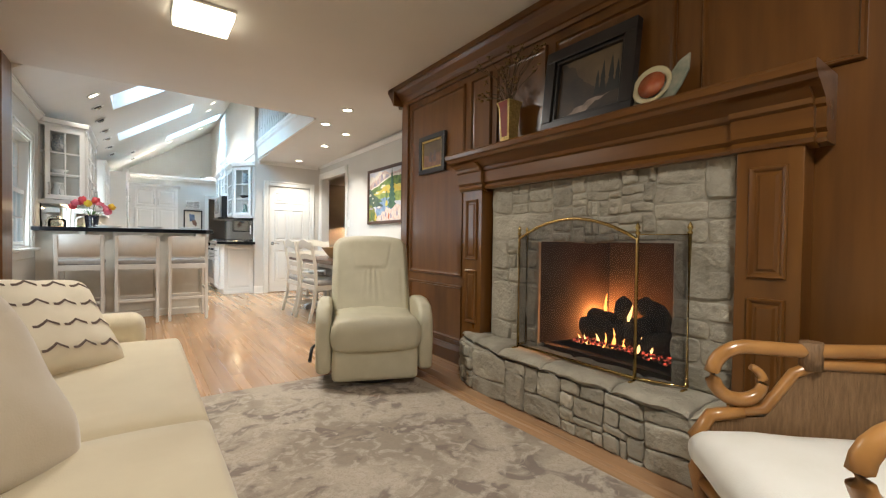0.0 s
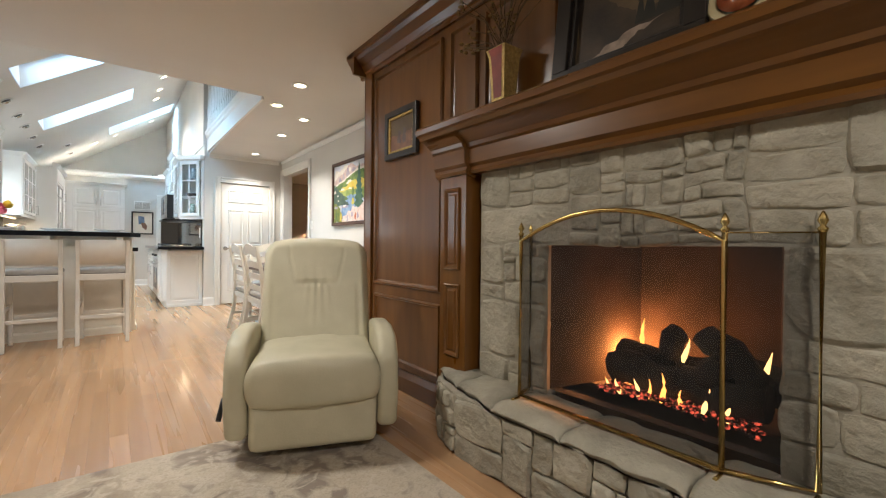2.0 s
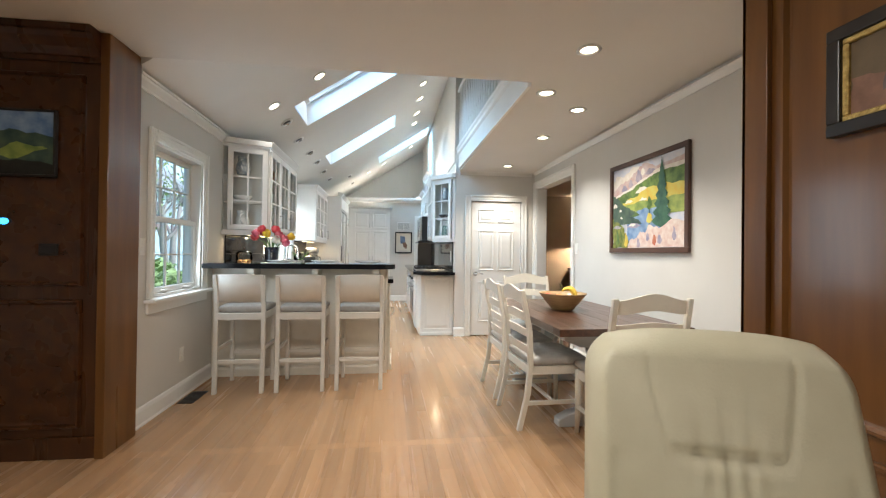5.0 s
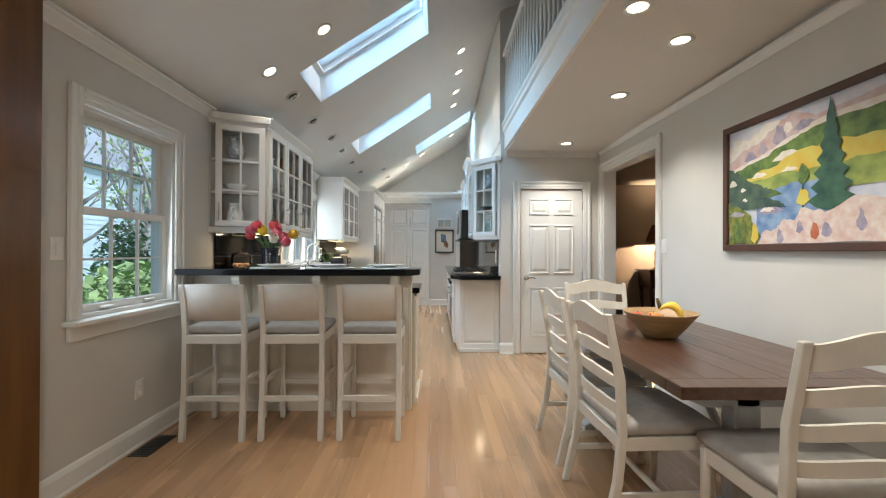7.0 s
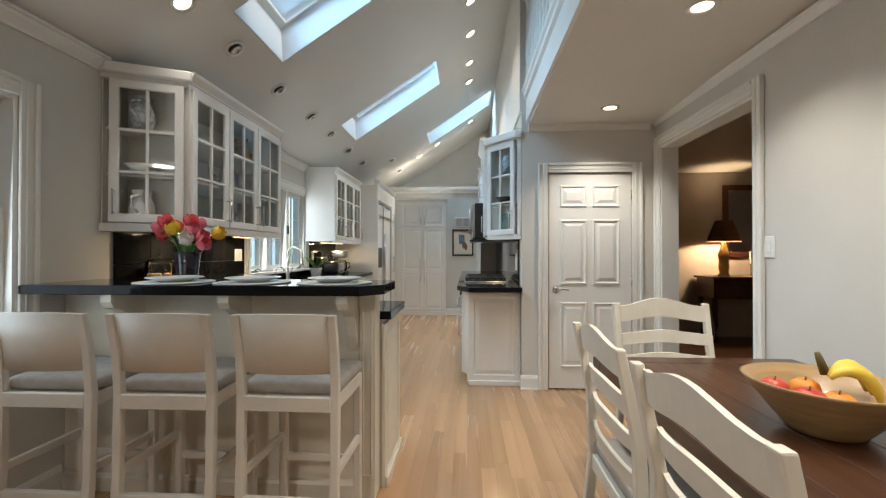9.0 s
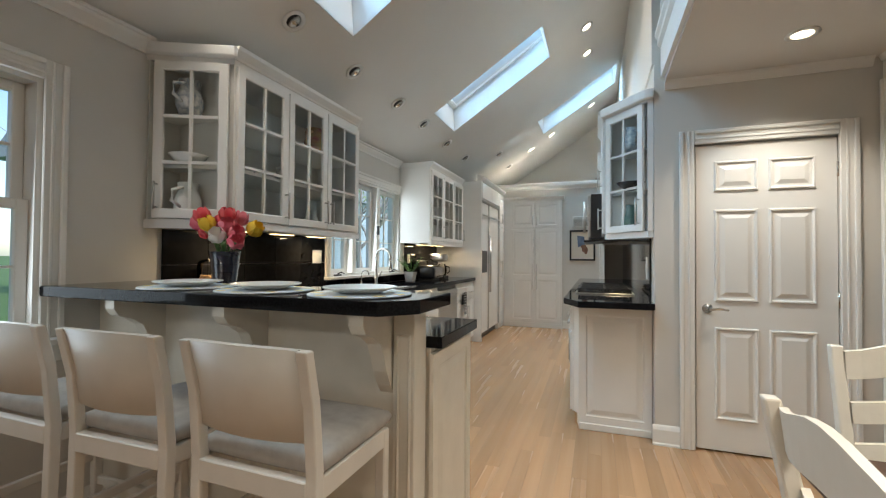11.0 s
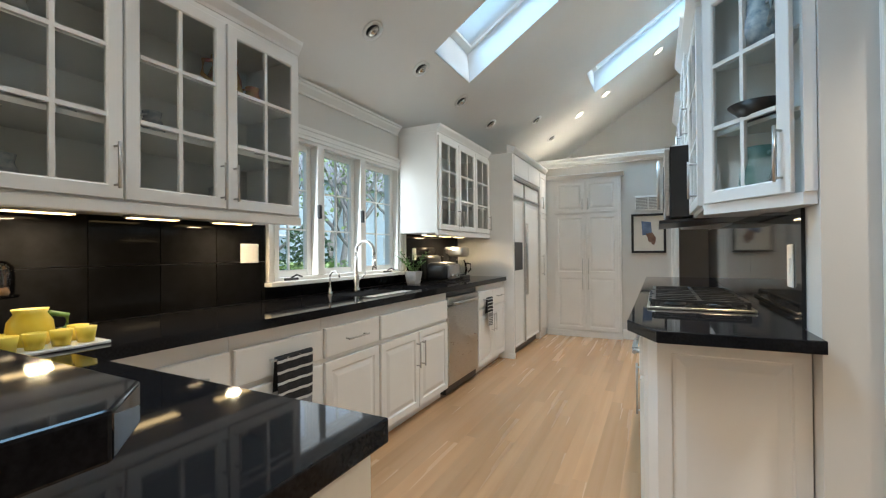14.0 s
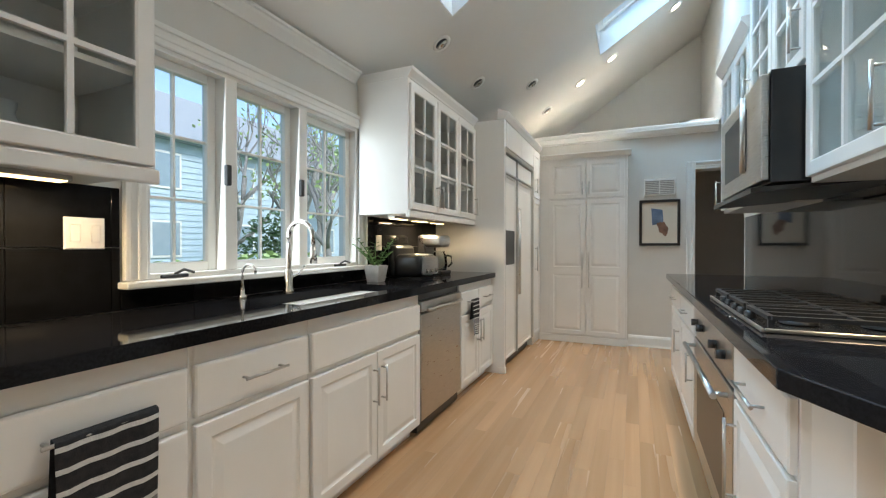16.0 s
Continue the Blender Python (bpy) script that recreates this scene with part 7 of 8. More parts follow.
part("apron", box(TX0 + 0.12, TX1 - 0.12, TY0 + 0.2, TY1 - 0.2, 0.65, 0.7105), BLUEGREY, tb)
for y in (TY0 + 0.36, TY1 - 0.36):
    part("trestle_post", box(2.27, 2.39, y - 0.05, y + 0.05, 0.12, 0.65, 0.012), BLUEGREY, tb)
    part("trestle_foot", prism([(1.98, 0.0), (2.68, 0.0), (2.68, 0.05), (2.60, 0.09), (2.45, 0.13), (2.21, 0.13), (2.06, 0.09), (1.98, 0.05)], y - 0.05, y + 0.05, "y", bevel=0.008), BLUEGREY, tb)
    part("trestle_head", prism([(2.02, 0.65), (2.64, 0.65), (2.64, 0.62), (2.52, 0.57), (2.14, 0.57), (2.02, 0.62)], y - 0.05, y + 0.05, "y", bevel=0.006), BLUEGREY, tb)
part("stretcher", box(2.31, 2.35, TY0 + 0.41, TY1 - 0.41, 0.22, 0.32, 0.006), BLUEGREY, tb)
for a, c in ((TY0 + 0.42, 0.30), (TY1 - 0.42, -0.30)):
    part("brace", tube([(2.33, a, 0.32), (2.33, a + c, 0.62)], 0.022, 8), BLUEGREY, tb)
bw = thing("fruit_bowl", "wide shallow wooden bowl on the dining table", "bowl", (2.26, 5.76, 0.761))
BOWLW = mat("light_turned_wood", (0.28, 0.17, 0.07), (0.40, 0.26, 0.12), 0.4, scale=8, stretch=(1, 1, 8), coat=0.2)
part("bowl", lathe([(0, 0), (0.085, 0), (0.095, 0.008), (0.145, 0.07), (0.195, 0.135), (0.203, 0.145), (0.196, 0.146), (0.14, 0.075), (0.085, 0.02), (0, 0.015)], 36, (2.26, 5.76, 0.762)), BOWLW, bw)
RED = mat("red_apple", (0.45, 0.02, 0.02), (0.60, 0.10, 0.05), 0.3, scale=10, coat=0.2)
ORA = mat("orange_peel", (0.70, 0.22, 0.02), (0.78, 0.28, 0.03), 0.45, scale=30, bump=0.1)
BAN = mat("banana_peel", (0.72, 0.50, 0.05), (0.78, 0.60, 0.10), 0.45, scale=6)
STEMB = mat("banana_stem", (0.06, 0.04, 0.02), (0.12, 0.10, 0.03), 0.7)


def fruit(name, label, x, y, z, r, m, squash=0.92):
    f = thing(name, label, "fruit", (x, y, z - r), group="fruit in the bowl")
    part("flesh", lathe([(0.0, -r * 0.80 * squash), (r * 0.45, -r * 0.92 * squash), (r * 0.85, -r * 0.55 * squash), (r, 0), (r * 0.88, r * 0.55 * squash), (r * 0.5, r * 0.88 * squash), (r * 0.12, r * 0.80 * squash), (0, r * 0.72 * squash)], 18, (x, y, z)), m, f)
    part("stalk", tube([(x, y, z + r * 0.7 * squash), (x + 0.004, y, z + r * 1.0)], 0.002, 6), STEMB, f)


fruit("apple", "shiny red apple in the bowl", 2.17, 5.70, 0.865, 0.042, RED)
fruit("apple", "shiny red apple in the bowl", 2.14, 5.79, 0.868, 0.040, RED)
fruit("orange", "round orange in the bowl", 2.24, 5.69, 0.86, 0.040, ORA)
fruit("orange", "round orange in the bowl", 2.25, 5.82, 0.86, 0.040, ORA)
bn = thing("banana_bunch", "bunch of ripe yellow bananas in the bowl", "fruit", (2.34, 5.76, 0.85))
for k in range(4):
    a = -0.5 + k * 0.3
    pts = [(2.325 + 0.018 * k + 0.075 * math.cos(t) * math.cos(a) - 0.05, 5.74 + 0.09 * math.sin(a) + 0.03 * math.cos(t) * a, 0.860 + 0.090 * math.sin(t)) for t in np.linspace(0.1, 2.3, 9)]
    part("banana", tube(pts, [0.006, 0.012, 0.015, 0.0165, 0.0165, 0.016, 0.014, 0.010, 0.006], 8), BAN, bn)
part("stem", tube([(2.262, 5.76, 0.925), (2.25, 5.765, 0.965), (2.245, 5.768, 0.985)], [0.013, 0.010, 0.007], 8), STEMB, bn)

# ---- lamps ----
# the lamp at LAMP_BACK is an added copy, out of view
for x, y in (LAMP_AT, LAMP_BACK):
    cl = thing("ceiling_lamp", "square flush lit ceiling lamp", "ceiling lamp", (x, y, FZ - 0.06), group="family room ceiling lamps")
    part("frame", box(x - 0.18, x + 0.18, y - 0.18, y + 0.18, FZ - 0.02, FZ - 0.001, 0.004), TRIM, cl)
    part("diffuser", box(x - 0.17, x + 0.17, y - 0.17, y + 0.17, FZ - 0.065, FZ - 0.021, 0.012), PANELON, cl)


def downlight(x, y, z, tilt=0.0, lit=True):
    d = thing("recessed_downlight", "small round recessed ceiling downlight" + (", lit" if lit else " with a tilted eyeball, dark"), "downlight", (x, y, z), group="recessed downlights")
    m = Matrix.Translation((x, y, z)) @ Matrix.Rotation(-tilt, 4, "Y")
    part("ring", lathe([(0.050, -0.002), (0.075, -0.002), (0.078, -0.008), (0.052, -0.010)], 20), TRIM, d, at=m)
    part("lens", lathe([(0, -0.0045), (0.050, -0.0045)], 20), LAMPON if lit else BLACK, d, at=m)
    if not lit:
        part("eyeball", lathe([(0.012, -0.035), (0.040, -0.025), (0.049, -0.006), (0.034, -0.008), (0.026, -0.020)], 16), CHROME, d, at=m @ pose(0, 0, 0, 25, 0, 0))
    return d


for x, y in ((1.98, 4.74), (1.98, 5.46), (2.39, 5.78), (2.39, 6.63), (2.40, 8.02)):
    z = FZ if y < HEAD else FZ - 0.065 * (y - HEAD) / 3.17
    downlight(x, y, z - 0.001)
    lamp_spot("downlight_beam", (x, y, z - 0.03), (x, y, 0), 31 if y > 8 else 26, WARM, 116, 0.8, 0.04)
tl = math.atan(SLOPE)
for x, y, lit in ((-0.465, 6.88, 1), (0.01, 6.79, 1), (-0.465, 7.45, 0), (-0.48, 8.2, 0), (-0.47, 8.98, 0), (-0.475, 9.65, 0), (-0.485, 10.47, 0), (-0.49, 11.31, 0), (-0.155, 12.12, 0), (-0.168, 13.07, 0),
                  (0.245, 13.03, 1), (0.61, 13.02, 1), (1.26, 8.86, 1), (1.26, 9.52, 1), (1.255, 10.29, 1), (1.248, 10.93, 1), (1.28, 12.97, 1)):
    downlight(x, y, vault(x) - 0.001, tl, bool(lit))
    if lit and y not in (9.52, 13.02):
        lamp_spot("vault_beam", (x - 0.01, y, vault(x) - 0.06), (x - 0.5 if y > 8 else x + 0.7, y if y > 8 else 7.6, 0), (40 if y > 8 else 20) if x > 0 else 4, WARM, 112, 0.9, 0.04)

# ---- outside the windows ----
BARK = mat("grey_bark", (0.26, 0.24, 0.22), (0.36, 0.34, 0.32), 0.95, scale=12, bump=0.6)
LEAF = mat("spring_leaves", (0.26, 0.38, 0.13), (0.40, 0.52, 0.22), 0.8, scale=3, island=0.3)
LEAFD = mat("dark_evergreen_leaves", (0.07, 0.13, 0.06), (0.12, 0.20, 0.10), 0.8, scale=3, island=0.3)
rt = random.Random(21)


def leaf_cloud(n, centre, spread, size, flat_=1.0):
    b = bmesh.new()
    for k in range(n):
        v = Vector((rt.gauss(0, 1), rt.gauss(0, 1), rt.gauss(0, 1)))
        v = v.normalized() * (rt.random() ** 0.4)
        c = Vector(centre) + Vector((v.x * spread[0], v.y * spread[1], v.z * spread[2]))
        s = size * rt.uniform(0.6, 1.4)
        a, t = rt.uniform(0, 6.28), rt.uniform(-0.9, 0.9)
        u = Vector((math.cos(a), math.sin(a), t)).normalized() * s
        w = u.cross(Vector((rt.uniform(-1, 1), rt.uniform(-1, 1), 1))).normalized() * s * 0.6
        b.faces.new([b.verts.new(c + q) for q in (-u, w, u, -w)])
    return b


def tree(x, y, h, leaves, twigs=5, lean=0.0):
    tr = thing("tree", "bare-limbed grey tree with a thin spring crown" if not leaves > 900 else "leafy green tree in the garden", "tree", (x, y, -0.3), group="garden trees")
    b = bmesh.new()

    def grow(p, d, ln, r, lvl):
        pts = [p]
        for k in range(4):
            d = (d + Vector((rt.uniform(-0.18, 0.18), rt.uniform(-0.18, 0.18), rt.uniform(-0.02, 0.14)))).normalized()
            pts.append(pts[-1] + d * ln / 4)
        tube(pts, [r * (1 - 0.13 * k) for k in range(5)], 6 if lvl < 2 else 4, bm=b)
        if lvl < 4:
            for k in range(rt.randint(2, 3) + (lvl == 0) * 3):
                s = pts[rt.randint(2, 4)]
                e = (d + Vector((rt.uniform(-1, 1), rt.uniform(-1, 1), rt.uniform(0, 0.6)))).normalized()
                grow(s, e, ln * rt.uniform(0.45, 0.7), r * 0.5, lvl + 1)
        else:
            tips.append(pts[-1])

    tips = []
    grow(Vector((x, y, -0.35)), Vector((lean, 0, 1)), h * 0.45, h * 0.022, 0)
    part("trunk", b, BARK, tr)
    q = bmesh.new()
    for k in range(leaves):
        c = rt.choice(tips) + Vector((rt.gauss(0, 0.25), rt.gauss(0, 0.25), rt.gauss(0, 0.2)))
        u = Vector((rt.uniform(-1, 1), rt.uniform(-1, 1), rt.uniform(-1, 1))).normalized() * rt.uniform(0.05, 0.10)
        w = u.cross(Vector((rt.uniform(-1, 1), 1, rt.uniform(-1, 1)))).normalized() * 0.05
        q.faces.new([q.verts.new(c + v) for v in (-u, w, u, -w)])
    part("crown", q, LEAF, tr)


for x, y, h, n in ((-9.5, 23.5, 8.5, 260), (-13, 23.5, 10, 400), (-9.6, 11.6, 8.0, 120), (-16, 27, 11, 500), (-10.5, 26, 9, 300), (-7.0, 17.2, 6.5, 160), (-20, 33, 12, 700), (-11.5, 17.6, 7.0, 200), (-9.5, 18.8, 7.5, 300), (-12.5, 7.6, 8.5, 60)):
    tree(x, y, h, n)
for x, y, w, h, dk in ((-4.6, 11.0, 2.6, 0.75, 0), (-5.2, 12.8, 2.6, 0.8, 0), (-5.6, 14.2, 2.2, 0.8, 0), (-9.0, 17.0, 1.6, 1.5, 1)):
    hd = thing("hedge", "low bright green hedge in the garden" if not dk else "dark evergreen shrub in the garden", "hedge", (x, y, -0.3), group="garden hedges")
    part("leaves", leaf_cloud(1500, (x, y, -0.3 + h * 0.75), (w * 0.35, w * 0.75, h), 0.09), LEAFD if dk else LEAF, hd)
    part("stems", tube([(x, y, -0.34), (x, y, h * 0.5)], 0.06, 6), BARK, hd)
SIDING = mat("pale_grey_siding", (0.46, 0.58, 0.66), (0.52, 0.63, 0.71), 0.7, scale=4)
ROOF = mat("grey_shingle_roof", (0.30, 0.33, 0.36), (0.36, 0.39, 0.42), 0.9, scale=8)
DARKGLASS = mat("dark_far_glass", (0.26, 0.34, 0.40), (0.32, 0.40, 0.46), 0.1)
hs = thing("neighbour_house", "pale blue-grey sided house beyond the garden", "house", (-17, 14, -0.3))
b = bmesh.new()
for k in range(24):
    z = -0.3 + k * 0.22
    prism([(-14.0 + 0.03, z), (-14.0, z + 0.22), (-20, z + 0.22), (-20, z)], 15, 38, "y", bm=b)
part("wall", b, SIDING, hs)
part("roof", prism([(-13.5, 4.9), (-17, 7.6), (-20.5, 4.9)], 14.5, 38.5, "y"), ROOF, hs)
for y in (17.0, 20.2, 25.5, 29.0, 33.0):
    for z in (0.8, 3.2):
        w_ = part("window", box(-13.99, -13.94, y - 0.55, y + 0.55, z, z + 1.3), TRIM, hs)
        part("pane", box(-13.939, -13.93, y - 0.47, y + 0.47, z + 0.08, z + 1.22), DARKGLASS, w_)

# ---- kitchen: small things ----
PLATEBLUE = mat("pale_blue_lemon_placemat", (0.56, 0.64, 0.70), (0.68, 0.72, 0.74), 0.5, scale=9)
LEMON = mat("lemon_yellow", (0.78, 0.56, 0.04), (0.82, 0.66, 0.10), 0.4, scale=12)
rk = random.Random(8)
for k, (x, y) in enumerate(((0.55, 6.605), (0.12, 6.605), (-0.30, 6.605))):
    pm = thing("placemat", "round pale blue placemat with painted lemons on the bar", "placemat", (x, y, 1.11), group="placemats on the bar")
    part("mat", lathe([(0, 0), (0.185, 0), (0.188, 0.003), (0.185, 0.006), (0, 0.006)], 40, (x, y, 1.120)), PLATEBLUE, pm)
    for j in range(9):
        b = bmesh.new()
        a = j * 0.7 + rk.uniform(-0.1, 0.1)
        cx, cy = x + 0.163 * math.cos(a), y + 0.163 * math.sin(a)
        b.faces.new([b.verts.new((cx + 0.022 * math.cos(t) * (1.3 if j % 2 else 1), cy + 0.013 * math.sin(t), 1.1266)) for t in np.linspace(0, 5.8, 10)])
        part("lemon_print", b, LEMON, pm)
    pt = thing("dinner_plate", "white dinner plate on a placemat", "plate", (x, y, 1.116), group="dinner plates on the bar")
    part("plate", lathe([(0, 0.004), (0.075, 0.0), (0.082, 0.004), (0.132, 0.018), (0.136, 0.021), (0.131, 0.023), (0.085, 0.010), (0, 0.009)], 40, (x, y, 1.1275)), PORCELAIN, pt)
VX, VY = -0.485, 6.966
tv = thing("tulip_vase", "tall dark blue ribbed vase on the worktop behind the bar", "vase", (VX, VY, CT))
NAVY = mat("navy_glaze", (0.008, 0.010, 0.022), (0.014, 0.018, 0.035), 0.2, coat=0.4)
prof = [(0, 0), (0.044, 0), (0.047, 0.006)]
for k in range(1, 8):
    prof += [(0.046 + 0.0038 * k, 0.042 * k), (0.044 + 0.0038 * k, 0.042 * k + 0.004)]
prof += [(0.076, 0.318), (0.078, 0.323), (0.073, 0.322), (0.060, 0.18), (0, 0.02)]
part("vase", lathe(prof, 28, (VX, VY, CT + 0.001)), NAVY, tv)
PINK = mat("pink_tulip", (0.70, 0.10, 0.16), (0.78, 0.24, 0.28), 0.6, scale=20)
HOT = mat("coral_tulip", (0.72, 0.05, 0.08), (0.78, 0.14, 0.14), 0.6, scale=20)
YTUL = mat("yellow_tulip", (0.80, 0.50, 0.03), (0.84, 0.60, 0.06), 0.6, scale=20)
WTUL = mat("white_tulip", (0.78, 0.72, 0.66), (0.82, 0.78, 0.72), 0.6, scale=20)
GREEN = mat("tulip_green", (0.07, 0.16, 0.04), (0.13, 0.25, 0.07), 0.6, scale=14)
tu = thing("tulips", "bunch of pink, coral, yellow and white tulips in the vase", "flowers", (VX, VY, 1.2))
for k, (dx, dy, dz, m_) in enumerate(((-0.11, -0.02, 0.25, PINK), (-0.06, -0.05, 0.28, HOT), (-0.02, -0.06, 0.24, YTUL), (0.03, -0.02, 0.28, HOT), (0.06, -0.05, 0.23, PINK), (0.09, -0.04, 0.20, PINK), (0.14, 0.0, 0.225, YTUL),
                                      (0.05, -0.08, 0.19, WTUL), (0.11, -0.06, 0.17, PINK), (-0.08, 0.05, 0.26, HOT), (0.02, 0.05, 0.27, PINK), (-0.13, 0.03, 0.22, HOT))):
    base, head = Vector((VX, VY, 1.24)), Vector((VX + dx * 1.2, VY + dy * 1.2, 1.120 + dz * 1.12))
    fw = part("stem", tube([base + Vector((dx * 0.2, dy * 0.2, 0)), base.lerp(head, 0.6) + Vector((0, 0, 0.02)), head], 0.0035, 6), GREEN, tu)
    d = (head - base).normalized()
    q = d.to_track_quat("Z", "Y").to_matrix().to_4x4()
    for j in range(5):
        b = bmesh.new()
        g = {}
        for i in range(4):
            for s in range(5):
                t, u = i / 3, s / 2 - 1
                wv = 0.034 * math.sin(math.pi * (0.15 + 0.75 * t)) * u
                rr = 0.011 + 0.027 * math.sin(math.pi * (0.1 + 0.62 * t)) - 0.006 * u * u
                g[i, s] = b.verts.new((rr, wv, 0.074 * t))
        for i in range(3):
            for s in range(4):
                b.faces.new((g[i, s], g[i, s + 1], g[i + 1, s + 1], g[i + 1, s])).smooth = True
        moved(b, Matrix.Translation(head) @ q @ pose(0, 0, 0, 0, 0, 72 * j + 17 * k))
        part("petal", b, m_, tu)
for k in range(5):
    a = k * 1.3
    b = bmesh.new()
    p0 = Vector((VX, VY, 1.25))
    tip = p0 + Vector((0.10 * math.cos(a), 0.07 * math.sin(a), 0.06))
    mid = p0.lerp(tip, 0.5) + Vector((0, 0, 0.05))
    s = Vector((-math.sin(a), math.cos(a), 0)) * 0.016
    b.faces.new([b.verts.new(v) for v in (p0, mid + s, mid - s)])
    b.faces.new([b.verts.new(v) for v in (mid + s, tip, mid - s)])
    part("leaf", b, GREEN, tu)
# glass-domed dish
JARGLASS = clear("jar_glass", (0.92, 0.93, 0.92))
cs = thing("glass_dome_dish", "glass cake dome with biscuits on a footed stand", "dish", (-0.84, 7.21, CT))
part("stand", lathe([(0, 0), (0.060, 0), (0.060, 0.005), (0.014, 0.018), (0.010, 0.06), (0.012, 0.12), (0.030, 0.140), (0.096, 0.148), (0.100, 0.156), (0.094, 0.155), (0, 0.150)], 32, (-0.84, 7.21, CT + 0.001)), JARGLASS, cs)
dome = part("dome", lathe([(0.086, 0.157), (0.088, 0.22), (0.084, 0.258), (0.066, 0.276), (0, 0.282)], 32, (-0.84, 7.21, CT + 0.001)), JARGLASS, cs)
part("knob", lathe([(0, 0.282), (0.008, 0.283), (0.007, 0.292), (0.013, 0.302), (0.009, 0.311), (0, 0.313)], 16, (-0.84, 7.21, CT + 0.001)), JARGLASS, dome)
BISC = mat("biscuit", (0.34, 0.17, 0.07), (0.5, 0.3, 0.15), 0.8, scale=30)
for a in range(5):
    part("biscuit", lathe([(0, 0), (0.022, 0), (0.027, 0.008), (0.018, 0.022), (0, 0.026)], 14, (-0.84 + 0.048 * math.cos(a * 1.257), 7.21 + 0.048 * math.sin(a * 1.257), CT + 0.158)), BISC, cs)
# yellow lemon tray with cups, on the lower worktop
ly = thing("lemon_tray", "white tray with yellow lemon-shaped cups", "tableware", (-0.50, 7.25, CT))
part("tray", box(-0.61, -0.40, 7.10, 7.40, CT + 0.001, CT + 0.012, 0.004), PORCELAIN, ly)
for x, y in ((-0.44, 7.15), (-0.44, 7.215), (-0.44, 7.28), (-0.44, 7.345), (-0.505, 7.14), (-0.505, 7.35)):
    part("cup", lathe([(0, 0), (0.022, 0), (0.030, 0.05), (0.026, 0.05), (0.018, 0.006), (0, 0.006)], 14, (x, y, CT + 0.013)), LEMON, ly)
part("pitcher", lathe([(0, 0), (0.045, 0), (0.060, 0.04), (0.056, 0.075), (0.040, 0.10), (0.046, 0.115), (0.038, 0.10), (0, 0.02)], 18, (-0.54, 7.24, CT + 0.013)), LEMON, ly)
part("handle", tube([(-0.54, 7.298, CT + 0.04), (-0.54, 7.335, CT + 0.055), (-0.54, 7.335, CT + 0.095), (-0.54, 7.285, CT + 0.11)], 0.009, 8), GREEN, ly, "green handle")


def plate_switch(name, label, m, w=0.075, h=0.12, gangs=1):
    p = thing(name, label, "switch" if "switch" in name else "outlet", m.translation)
    part("plate", stepped(w, h, [(0, 0), (0, 0.003), (0.004, 0.006), (0.008, 0.006)]), TRIM, p, at=m)
    for k in range(gangs):
        x = w * (k + 0.5) / gangs
        if "switch" in name:
            part("rocker", box(x - 0.016, x + 0.016, h / 2 - 0.032, h / 2 + 0.032, 0.0061, 0.010, 0.002, 1), TRIM, p, at=m)
        else:
            for s in (-0.02, 0.02):
                part("socket", box(x - 0.014, x + 0.014, h / 2 + s - 0.013, h / 2 + s + 0.013, 0.0061, 0.009, 0.003, 1), TRIM, p, at=m)


plate_switch("light_switch", "white double light switch plate on the dining wall", facing((RX - 0.001, 7.035, 1.245), 180), 0.085, 0.125, 1)
plate_switch("wall_outlet", "white wall outlet above the baseboard", facing((LX + 0.001, 6.02, 0.30), 0))
plate_switch("light_switch", "cream double switch plate on the black splashback", facing((LX + 0.013, 8.32, 1.195), 0), 0.125, 0.115, 2)
plate_switch("wall_outlet", "white outlet on the black splashback", facing((LX + 0.013, 10.28, 1.17), 0))
plate_switch("light_switch", "white switch plate on the dark splashback", facing((KX - 0.015, 8.80, 1.10), 180), 0.075, 0.17)
plate_switch("light_switch", "white light switch plate on the window wall", facing((LX + 0.001, 5.42, 1.20), 0))
# floor vent
fv = thing("floor_vent", "dark bronze floor vent by the wall", "vent", (-0.86, 6.0, 0))
part("frame", box(-0.925, -0.80, 5.90, 6.20, 0.0005, 0.005, 0.001, 1), IRON, fv)
for k in range(9):
    part("slat", box(-0.915, -0.81, 5.92 + k * 0.03, 5.93 + k * 0.03, 0.0051, 0.008), BLACK, fv)
# end wall vent and art print
ev = thing("wall_vent", "white louvred wall vent on the end wall", "vent", (1.14, 13.11, 1.8))
part("frame", box(0.97, 1.30, 13.104, 13.119, 1.80, 2.0, 0.003, 1), TRIM, ev)
for c in (0.985, 1.142):
    for k in range(8):
        part("slat", box(c, c + 0.143, 13.098, 13.1035, 1.818 + k * 0.0205, 1.830 + k * 0.0205), SEATFAB, ev)
PAPER = mat("cream_mount_card", (0.66, 0.60, 0.50), (0.70, 0.64, 0.54), 0.8, scale=3)
PBLUED = paint("print_blue", (0.08, 0.12, 0.20), (0.16, 0.22, 0.32))
picture("art_print", "small abstract blue and brown print in a black frame", facing((0.92, 13.118, 1.21), -90), 0.43, 0.54, 0.03, BLACKFRAME,
        [(PAPER, FULL), (PBLUED, [(0.18, 0.95), (0.62, 0.9), (0.66, 0.5), (0.22, 0.42)]), (PBR, ragged([(0.4, 0.5), (0.7, 0.52), (0.85, 0.3), (0.75, 0.08), (0.5, 0.2)]))], mount=(PAPER, 0.05))
